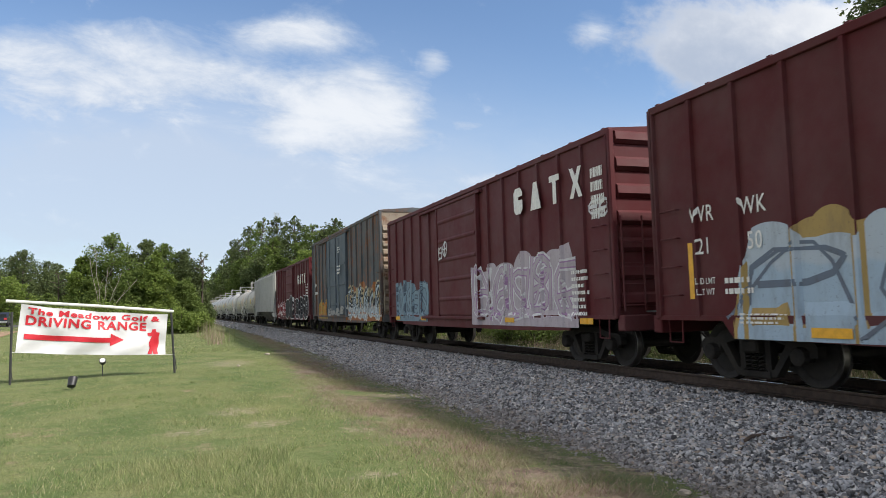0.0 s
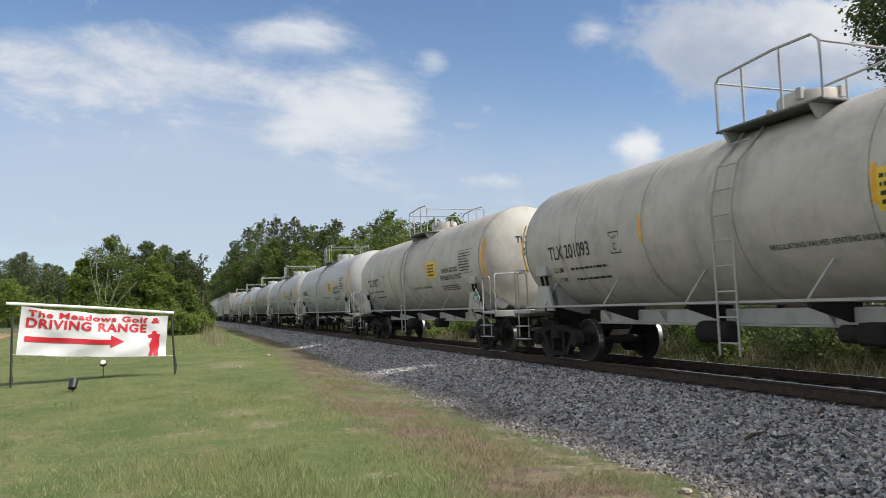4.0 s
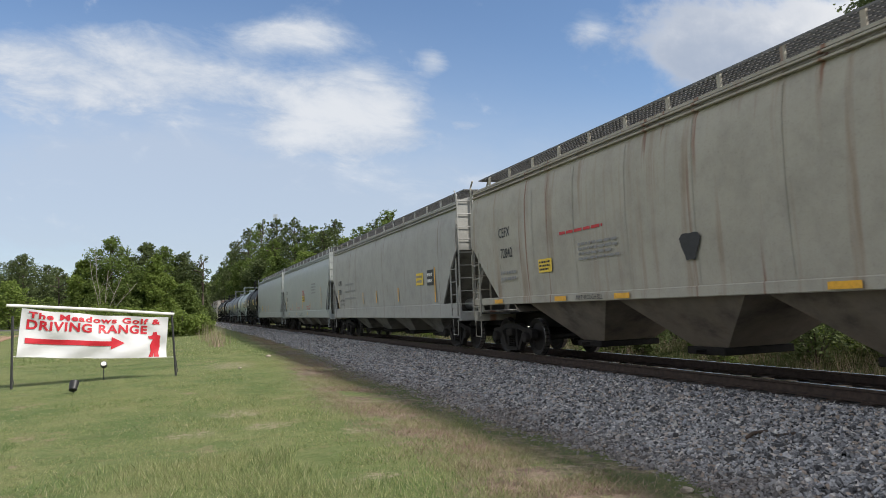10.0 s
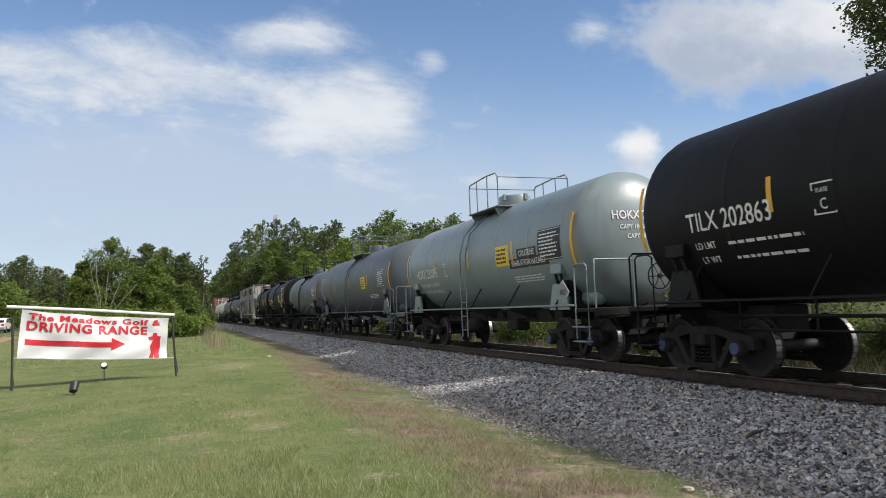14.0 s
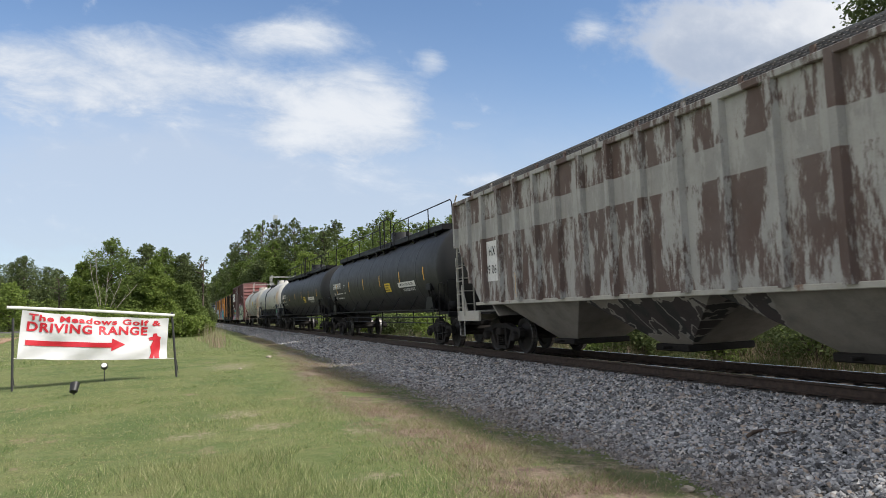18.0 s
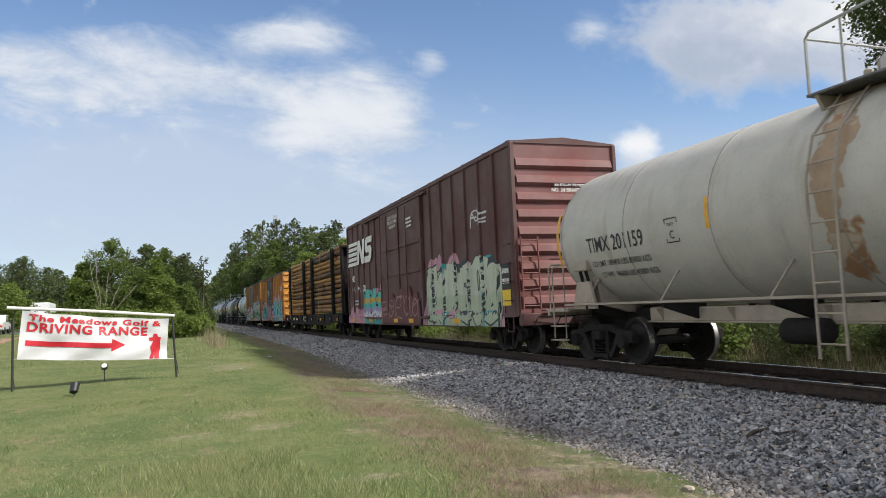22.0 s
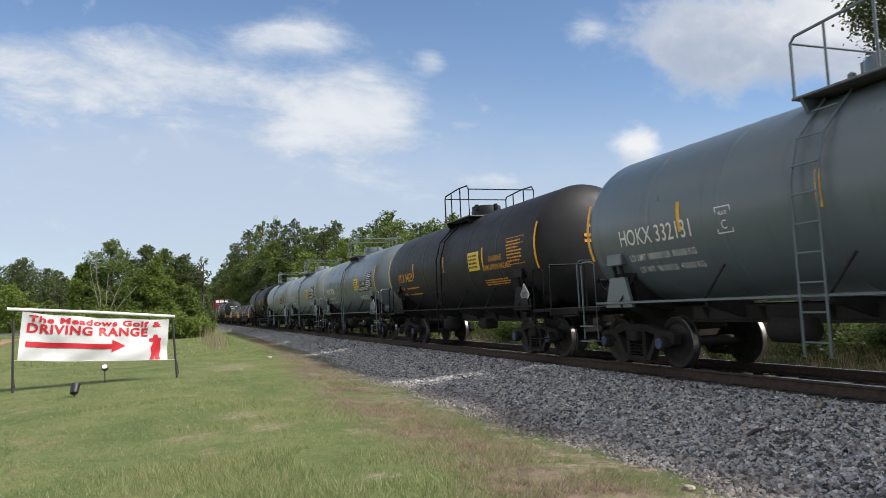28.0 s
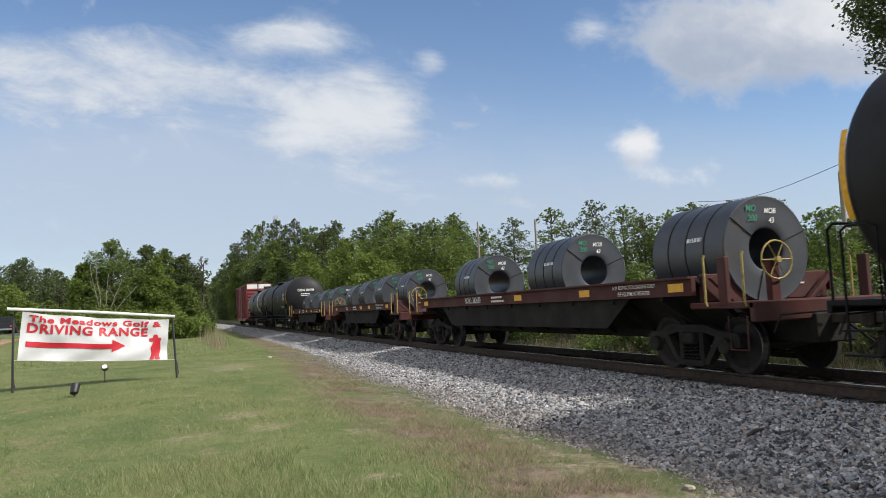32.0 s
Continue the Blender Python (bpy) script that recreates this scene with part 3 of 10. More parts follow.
def make_track():
    Y0, Y1 = -760.0, 1500.0
    bed = Shape()
    offs = [-4.9, -4.55, -3.9, -3.2, -2.4, -1.62, -0.9, 0, 0.9, 1.62, 2.4, 3.2, 3.9, 4.55, 4.9]
    ys = lines(Y0, Y1, 0, 60, 0.6)
    v = []
    for y in ys:
        k = (TX - float(toe(y))) / 4.55
        for o in offs:
            w = o * k if o < -1.7 else o
            v.append((TX + w + 0.18 * noise.noise(Vector((o, y * 0.4, 5))) * (abs(o) > 3), y, ballast_z(TX + o) + 0.02 * noise.noise(Vector((o * 2, y * 1.5, 1)))))
    n = len(offs)
    bed.add(v, [(j * n + i, j * n + i + 1, (j + 1) * n + i + 1, (j + 1) * n + i) for j in range(len(ys) - 1) for i in range(n - 1)])
    b = new("ballast_bed", bed.mesh("ballast_bed", True))
    b.data.materials.append(MAT["ballast_bed"])
    tagged(b, "grey crushed stone railway embankment under the track", "ballast", kind="structure")
    track = thing("railway_track", "single railway track with dark wooden ties and worn steel rails", "track", kind="structure", at=pose(TX, 0, 0))
    # rail section: foot, web, head
    sec = [(-0.07, -0.172), (0.07, -0.172), (0.07, -0.158), (0.014, -0.14), (0.010, -0.045), (0.036, -0.034), (0.036, -0.004), (0.03, 0.0),
           (-0.03, 0.0), (-0.036, -0.004), (-0.036, -0.034), (-0.010, -0.045), (-0.014, -0.14), (-0.07, -0.158)]
    for sx in (-0.75, 0.75):
        r = Shape().prism(sec, Y0, Y1, lambda u, w, a, sx=sx: (sx + u, a, w))
        rail = part("rail", r, MAT["rail_side"], track, "rusty steel rail with a polished top")
        top = Shape().box(sx - 0.027, sx + 0.027, Y0, Y1, 0.0, 0.0015)
        part("rail_top", top, MAT["rail_top"], rail)
    tie = Shape().cbox(-1.3, 1.3, -0.115, 0.115, -0.36, -0.176, 0.012).mesh("tie")
    tie.materials.append(MAT["tie"])
    rest = Shape()
    plate = Shape()
    y = Y0 + 0.2
    while y < Y1:
        if -8 <= y < 150:
            t = part("tie", tie, None, track)
            t.location = (random.uniform(-0.05, 0.05), y, random.uniform(-0.012, 0.004))
            t.rotation_euler = (0, 0, random.uniform(-0.02, 0.02))
            for sx in (-0.75, 0.75):
                plate.box(sx - 0.17, sx + 0.17, y - 0.09, y + 0.09, -0.18, -0.166)
        elif y < 420:
            rest.box(-1.3, 1.3, y - 0.11, y + 0.11, -0.36, -0.178)
        y += 0.53
    r = part("far_ties", rest, MAT["tie"], track)
    tagged(r, kind="stuff")
    pl = part("tie_plates", plate, MAT["rail_side"], track)
    tagged(pl, kind="stuff")


def pieces_mesh(name, verts, faces, per_v, per_f, centres, scales, turns):
    """Many small pieces as one mesh, from numpy arrays."""
    n = len(centres)
    v = np.einsum("nij,nkj->nki", turns, verts * scales[:, None, :]) + centres[:, None, :]
    f = (faces[None] + (np.arange(n) * per_v)[:, None, None]).reshape(-1, faces.shape[-1])
    me = bpy.data.meshes.new(name)
    me.vertices.add(n * per_v)
    me.vertices.foreach_set("co", v.reshape(-1).astype(np.float32))
    k = faces.shape[-1]
    me.loops.add(len(f) * k)
    me.loops.foreach_set("vertex_index", f.reshape(-1).astype(np.int32))
    me.polygons.add(len(f))
    me.polygons.foreach_set("loop_start", (np.arange(len(f)) * k).astype(np.int32))
    me.polygons.foreach_set("loop_total", np.full(len(f), k, np.int32))
    me.update(calc_edges=True)
    return me


def turns_of(rng, n, tilt=math.pi):
    a, b, c = rng.uniform(0, 2 * math.pi, n), rng.uniform(-tilt, tilt, n), rng.uniform(-tilt, tilt, n)
    ca, sa, cb, sb, cc, sc = np.cos(a), np.sin(a), np.cos(b), np.sin(b), np.cos(c), np.sin(c)
    z0, o = np.zeros(n), np.ones(n)
    rz = np.stack([np.stack([ca, -sa, z0], -1), np.stack([sa, ca, z0], -1), np.stack([z0, z0, o], -1)], 1)
    rx = np.stack([np.stack([o, z0, z0], -1), np.stack([z0, cb, -sb], -1), np.stack([z0, sb, cb], -1)], 1)
    ry = np.stack([np.stack([cc, z0, sc], -1), np.stack([z0, o, z0], -1), np.stack([-sc, z0, cc], -1)], 1)
    return rz @ rx @ ry


def make_stones():
    rng = np.random.default_rng(3)
    cube = np.array([(x, y, z) for x in (-1, 1) for y in (-1, 1) for z in (-1, 1)], float)
    quads = np.array([(0, 1, 3, 2), (4, 6, 7, 5), (0, 4, 5, 1), (2, 3, 7, 6), (1, 5, 7, 3)])

    def lay(y0, y1, count, lo, hi, near=1.0, spill=0.0):
        y = y0 + (y1 - y0) * rng.uniform(0, 1, count) ** near
        a = toe(y)
        f = rng.uniform(0, 1, count)
        x = a + (8.12 - a) * f
        if spill:
            x = a - np.abs(rng.normal(0, spill, count)) + 0.2
        o = (TX - x) * 4.55 / (TX - a)
        z = np.interp(np.where(x > 7.5, TX - x, o), [0, 1.62, 4.55, 4.9, 6.5], [-0.19, -0.19, -0.5, -0.50, -0.44])
        z = np.where(x < a, np.minimum(z, -0.455), z) + rng.uniform(-0.015, 0.022, count)
        sc = rng.uniform(lo, hi, (count, 1)) * rng.uniform(0.45, 1.45, (count, 3)) * np.array([1.0, 1.0, 0.6])
        return np.stack([x, y, z], -1), sc

    sets = [lay(3.4, 9, 30000, 0.013, 0.029), lay(9, 16, 26000, 0.014, 0.030), lay(16, 30, 30000, 0.017, 0.033), lay(30, 75, 26000, 0.025, 0.046), lay(75, 190, 11000, 0.045, 0.085),
            lay(190, 420, 5000, 0.09, 0.18), lay(-10, 3.4, 3000, 0.022, 0.04), lay(3.5, 26, 8000, 0.009, 0.026, 1.3, 0.40), lay(3.5, 34, 9000, 0.006, 0.018, 1.4, 0.8)]
    cen, sca = np.concatenate([a for a, _ in sets]), np.concatenate([b for _, b in sets])
    n = len(cen)
    jit = cube[None] * rng.uniform(0.42, 1.25, (n, 8, 1)) + rng.uniform(-0.38, 0.38, (n, 8, 3))
    t = turns_of(rng, n, 0.75)
    me = pieces_mesh("ballast_stones", jit, quads, 8, 5, cen, sca, t)
    me.materials.append(MAT["stone"])
    tagged(new("ballast_stones", me), "loose grey crushed stones of the railway bed", "ballast", kind="stuff")


make_track()
make_stones()


# ---------------------------------------------------------------- writing on cars
def text_mesh(words, size, squeeze=1.0, spacing=1.0, align="CENTER", depth=0.0, offset=0.014):
    cu = bpy.data.curves.new("words", "FONT")
    cu.body, cu.size, cu.align_x, cu.align_y, cu.space_character = words, size, align, "CENTER", spacing
    cu.extrude, cu.resolution_u, cu.offset = depth, 3, offset * size
    ob = bpy.data.objects.new("words", cu)
    me = bpy.data.meshes.new_from_object(ob)
    bpy.data.objects.remove(ob)
    bpy.data.curves.remove(cu)
    if squeeze != 1.0:
        me.transform(Matrix.Diagonal((squeeze, 1, 1, 1)))
    return me


def side_place(me, y, z, x):
    """Lay flat writing on the camera side of a car (x = -half width): reading runs towards -y."""
    for v in me.vertices:
        v.co = Vector((x - 0.004 - max(0, v.co.z), y - v.co.x, z + v.co.y))
    return me


def wrap_place(me, y, z, R, zc, lift=0.006):
    """Bend writing round a tank of radius R about (0, zc)."""
    a0 = math.asin(max(-0.99, min(0.99, (z - zc) / R)))
    for v in me.vertices:
        a = a0 + v.co.y / R
        r = R + lift + v.co.z
        v.co = Vector((-r * math.cos(a), y - v.co.x, zc + r * math.sin(a)))
    return me


def grid_mesh(w, h, nx=1, ny=1):
    s = Shape()
    v = [(-w / 2 + w * i / nx, -h / 2 + h * j / ny, 0) for j in range(ny + 1) for i in range(nx + 1)]
    f = [(j * (nx + 1) + i, j * (nx + 1) + i + 1, (j + 1) * (nx + 1) + i + 1, (j + 1) * (nx + 1) + i) for j in range(ny) for i in range(nx)]
    return s.add(v, f)


def bars_shape(w, h, rows, seed, fill=0.55):
    """Lines of writing too small to read: broken bars."""
    rng = random.Random(seed)
    s = Shape()
    step = h / rows
    for r in range(rows):
        y = h / 2 - step * (r + 0.5)
        x = -w / 2
        end = w / 2 - rng.uniform(0, 0.25) * w
        while x < end:
            k = rng.uniform(0.04, 0.16) * w
            k = min(k, end - x)
            hh = step * fill / 2
            s.add([(x, y - hh, 0), (x + k, y - hh, 0), (x + k, y + hh, 0), (x, y + hh, 0)], [(0, 1, 2, 3)])
            x += k + 0.02 * w + 0.01
    return s


class Face:
    """Puts marks on the camera side of a car, flat or round a tank."""

    def __init__(self, car, x=None, R=None, zc=None):
        self.car, self.x, self.R, self.zc, self.relief, self.steps = car, x, R, zc, None, ()

    def lay(self, me, y, z, lift=0.006):
        if self.relief:
            # paint follows the posts that it crosses
            side_place(me, y, z, self.x)
            ys = [v.co.y for v in me.vertices]
            bm = bmesh.new()
            bm.from_mesh(me)
            for q in self.steps:
                if min(ys) < q < max(ys):
                    bmesh.ops.bisect_plane(bm, geom=bm.verts[:] + bm.edges[:] + bm.faces[:], plane_co=(0, q, 0), plane_no=(0, 1, 0))
            bm.to_mesh(me)
            bm.free()
            for v in me.vertices:
                v.co.x = self.x - max(lift, self.relief(v.co.y, v.co.z) + 0.016 + lift * 0.2)
            return me
        return side_place(me, y, z, self.x - lift + 0.004) if self.R is None else wrap_place(me, y, z, self.R, self.zc, lift)

    def words(self, words, y, z, size, ink, squeeze=0.85, spacing=1.0, lift=0.008):
        me = self.lay(text_mesh(words, size, squeeze, spacing, offset=0.006), y, z, lift)
        return part("lettering", me, MAT[ink], self.car)

    def bars(self, y, z, w, h, rows, ink, seed=1, lift=0.008, fill=0.5):
        me = self.lay(bars_shape(w, h, rows, seed, fill).mesh("stencil"), y, z, lift)
        return part("stencil", me, MAT[ink], self.car)

    def patch(self, name, y, z, w, h, ink, lift=0.005, ny=4):
        me = self.lay(grid_mesh(w, h, 1, ny).mesh(name), y, z, lift)
        return part(name, me, MAT[ink], self.car)

    def sign(self, y, z, w, h, ink, text_ink, rows, seed=3):
        p = self.patch("sign", y, z, w, h, ink)
        me = self.lay(bars_shape(w * 0.86, h * 0.8, rows, seed, 0.5).mesh("stencil"), y, z, 0.009)
        part("stencil", me, MAT[text_ink], p)

    def table(self, y, z, w, h, ink, seed=5):
        """A framed table of test data."""
        s = bars_shape(w * 0.9, h * 0.85, 7, seed, 0.45)
        t = 0.012
        for a in (-w / 2, -w / 6, w / 6, w / 2):
            s.add([(a - t / 2, -h / 2, 0), (a + t / 2, -h / 2, 0), (a + t / 2, h / 2, 0), (a - t / 2, h / 2, 0)], [(0, 1, 2, 3)])
        for b in (-h / 2, h / 4, h / 2):
            s.add([(-w / 2, b - t / 2, 0), (w / 2, b - t / 2, 0), (w / 2, b + t / 2, 0), (-w / 2, b + t / 2, 0)], [(0, 1, 2, 3)])
        part("data_table", self.lay(s.mesh("data_table"), y, z, 0.008), MAT[ink], self.car)


# ---------------------------------------------------------------- running gear, shared by all cars
GEAR = {}
WHEEL_R = 0.457


def make_gear():
    n = 28
    w = Shape()
    for sx in (-1, 1):
        # plate, rim and flange of one wheel, from the outer face inwards
        prof = [(-0.070, 0.0), (-0.070, 0.10), (-0.045, 0.16), (-0.02, 0.34), (-0.060, 0.385), (-0.066, 0.45), (-0.055, WHEEL_R), (0.045, WHEEL_R + 0.004),
                (0.055, WHEEL_R + 0.026), (0.072, WHEEL_R + 0.022), (0.075, 0.385), (0.03, 0.34), (0.03, 0.12), (0.09, 0.09), (0.09, 0.0)]
        w.lathe(prof, n, (sx * 0.752, 0, 0), (-sx, 0, 0), (0, 0, 1))
    w.lathe([(-0.78, 0.085), (0.78, 0.085)], 12, (0, 0, 0), (1, 0, 0), (0, 0, 1))
    GEAR["wheelset"] = smooth_by_angle(w.mesh("wheelset"), 0.7)
    GEAR["wheelset"].materials.append(MAT["wheel"])
    for sx, key in ((-1, "tread_near"), (1, "tread_far")):
        tr = Shape().lathe([(-0.064, WHEEL_R - 0.006), (-0.056, WHEEL_R + 0.002), (0.045, WHEEL_R + 0.006)], n, (sx * 0.752, 0, 0), (-sx, 0, 0), (0, 0, 1))
        # keep the band open
        tr.f = [q for q in tr.f if len(q) == 4]
        GEAR[key] = smooth_by_angle(tr.mesh("tread"), 0.7)
        GEAR[key].materials.append(MAT["tread"])
    # cast side frame: arch over the springs, pedestals over the bearings
    s = Shape()
    upper = [(-1.16, 0.44), (-1.16, 0.60), (-1.10, 0.66), (-0.72, 0.69), (-0.36, 0.79), (0.36, 0.79), (0.72, 0.69), (1.10, 0.66), (1.16, 0.60), (1.16, 0.44),
             (1.02, 0.44), (1.02, 0.57), (0.70, 0.575), (0.34, 0.665), (-0.34, 0.665), (-0.70, 0.575), (-1.02, 0.57), (-1.02, 0.44)]
    s.prism(upper, -0.075, 0.075, lambda u, w_, a: (a, u, w_))
    for k in (-1, 1):
        leg = [(k * 0.74, 0.58), (k * 0.60, 0.60), (k * 0.36, 0.24), (k * 0.24, 0.22), (k * 0.24, 0.12), (k * 0.40, 0.13)]
        s.prism(leg, -0.07, 0.07, lambda u, w_, a: (a, u, w_))
        s.prism([(k * 0.20, 0.66), (k * 0.31, 0.66), (k * 0.31, 0.22), (k * 0.20, 0.22)], -0.07, 0.07, lambda u, w_, a: (a, u, w_))
        s.prism([(k * 1.02, 0.57), (k * 0.74, 0.57), (k * 0.76, 0.44), (k * 0.80, 0.44), (k * 0.80, 0.53), (k * 1.02, 0.53)], -0.07, 0.07, lambda u, w_, a: (a, u, w_))
    s.prism([(-0.30, 0.11), (0.30, 0.11), (0.30, 0.20), (-0.30, 0.20)], -0.09, 0.09, lambda u, w_, a: (a, u, w_))
    GEAR["side_frame"] = s.mesh("side_frame")
    GEAR["side_frame"].materials.append(MAT["truck"])
    sp = Shape()
    for yy in (-0.13, 0, 0.13):
        for xx in (-0.05, 0.05):
            pts = [(xx + 0.05 * math.cos(a), yy + 0.05 * math.sin(a), 0.20 + 0.30 * a / (2 * math.pi * 5)) for a in np.arange(0, 2 * math.pi * 5, 0.9)]
            sp.tube(pts, 0.013, 4)
    GEAR["spring_nest"] = sp.mesh("spring_nest", True)
    GEAR["spring_nest"].materials.append(MAT["truck"])
    b = Shape().cbox(-1.18, 1.18, -0.17, 0.17, 0.47, 0.66, 0.03)
    b.lathe([(0, 0.2), (0.16, 0.19)], 14, (0, 0, 0.66), (0, 0, 1), (1, 0, 0))
    b.cbox(-0.9, 0.9, -0.86, -0.80, 0.36, 0.46)
    b.cbox(-0.9, 0.9, 0.80, 0.86, 0.36, 0.46)
    GEAR["bolster"] = b.mesh("truck")
    GEAR["bolster"].materials.append(MAT["truck"])
    c = Shape().lathe([(0.0, 0.135), (0.11, 0.13), (0.13, 0.10), (0.135, 0.0)], 12, (0, 0, 0), (-1, 0, 0), (0, 0, 1))
    GEAR["cap_dark"] = c.mesh("bearing_cap", False)
    GEAR["cap_dark"].materials.append(MAT["truck"])
    c2 = Shape().lathe([(0.0, 0.1), (0.02, 0.1), (0.03, 0.085), (0.03, 0.0)], 12, (0, 0, 0), (-1, 0, 0), (0, 0, 1))
    GEAR["cap_blue"] = c2.mesh("cap_face", False)
    GEAR["cap_blue"].materials.append(MAT["cap"])
    k = Shape()
    k.cbox(-0.09, 0.09, -0.55, 0.20, 0.78, 0.94, 0.02)
    k.cbox(-0.17, 0.06, 0.16, 0.34, 0.72, 1.0, 0.04)
    k.cbox(0.05, 0.17, 0.22, 0.42, 0.74, 0.98, 0.04)
    GEAR["coupler"] = k.mesh("coupler")
    GEAR["coupler"].materials.append(MAT["coupler"])


make_gear()
WHEELSETS = []


def add_truck(car, y, blue=False):
    t = part("truck", GEAR["bolster"], None, car, "dark cast steel two-axle bogie")
    t.location = (0, y, 0)
    for sx in (-1, 1):
        f = part("side_frame", GEAR["side_frame"], None, t)
        f.location = (sx * 1.0, 0, 0)
        g = part("spring_nest", GEAR["spring_nest"], None, t)
        g.location = (sx * 1.0, 0, 0)
        for yy in (-0.89, 0.89):
            c = part("bearing_cap", GEAR["cap_dark"], None, t)
            c.matrix_local = pose(sx * 1.06, yy, WHEEL_R, 0, 0, 0 if sx < 0 else 180)
            if blue and sx < 0:
                c2 = part("cap_face", GEAR["cap_blue"], None, t, "blue bearing cap face")
                c2.location = (-1.196, yy, WHEEL_R)
    for yy in (-0.89, 0.89):
        w = part("wheelset", GEAR["wheelset"], None, t, "steel wheels with bright worn treads")
        w.matrix_parent_inverse = pose(0, yy, WHEEL_R)
        for key in ("tread_near", "tread_far"):
            w2 = part("wheel_tread", GEAR[key], None, t)
            w2.location = (0, yy, WHEEL_R)
        WHEELSETS.append(w)


def ladder(car, mat, x, y0, y1, z0, z1, rungs, r=0.014, out=0.10, name="ladder", path=None):
    """A ladder on the side at x: two stiles and round rungs; path(z) may bend it outwards."""
    s = Shape()
    at = path or (lambda z: x - out)
    zs = np.linspace(z0, z1, 7 if path else 2)
    for y in (y0, y1):
        s.tube([(at(z), y, z) for z in zs], r * 1.5, 5)
    for k in range(rungs):
        z = z0 + (z1 - z0) * (k + 0.5) / rungs
        s.tube([(at(z), y0, z), (at(z), y1, z)], r, 5)
    return part(name, s, mat, car)


def grab(car, mat, pts, r=0.013, name="grab_iron"):
    return part(name, Shape().tube(pts, r, 5), mat, car)


def stirrup(car, mat, x, y, z, drop=0.42, w=0.36):
    s = Shape().tube([(x, y - w / 2, z), (x, y - w / 2 * 0.9, z - drop), (x, y + w / 2 * 0.9, z - drop), (x, y + w / 2, z)], 0.016, 5)
    return part("step", s, mat, car)


def brake_wheel(car, mat, x, y, z, r=0.27):
    s = Shape()
    s.tube([(x + r * math.cos(a), y, z + r * math.sin(a)) for a in np.linspace(0, 2 * math.pi, 21)], 0.016, 5, False)
    for k in range(6):
        a = k * math.pi / 3
        s.tube([(x, y, z), (x + r * math.cos(a), y, z + r * math.sin(a))], 0.011, 4)
    s.lathe([(-0.06, 0.05), (0.03, 0.04)], 8, (x, y, z), (0, 1, 0), (1, 0, 0))
    return part("brake_wheel", s, mat, car)


def end_gear(car, L, z=0.85):
    for sy in (-1, 1):
        c = part("coupler", GEAR["coupler"], None, car, "rusty knuckle coupler")
        c.matrix_local = pose(0, sy * (L / 2 - 0.30), 0, 0, 0, 0 if sy > 0 else 180)
        hose = Shape().tube([(-0.25 * sy, sy * (L / 2 - 0.7), 0.82), (-0.27 * sy, sy * (L / 2 - 0.4), 0.62), (-0.22 * sy, sy * (L / 2 - 0.12), 0.45), (-0.1 * sy, sy * (L / 2 - 0.02), 0.42)], 0.022, 6)
        part("air_hose", hose, MAT["under"], car)
        lever = Shape().tube([(-0.1, sy * (L / 2 - 0.45), 0.98), (-1.1, sy * (L / 2 - 0.55), 0.95), (-1.25, sy * (L / 2 - 0.55), 0.7)], 0.014, 5)
        part("uncoupling_lever", lever, MAT["under"], car)


TRAIN = []


def start_car(name, label, category, group, front, rear):
    """A car on the track; front and rear are its coupler faces along Y at the clip's start."""
    car = thing(name, label, category, group)
    TRAIN.append((car, (front + rear) / 2))
    car.matrix_world = pose(TX, (front + rear) / 2, 0)
    return car, rear - front


def common(car, L, truck_in, blue=False):
    end_gear(car, L)
    for sy in (-1, 1):
        add_truck(car, sy * (L / 2 - truck_in), blue)


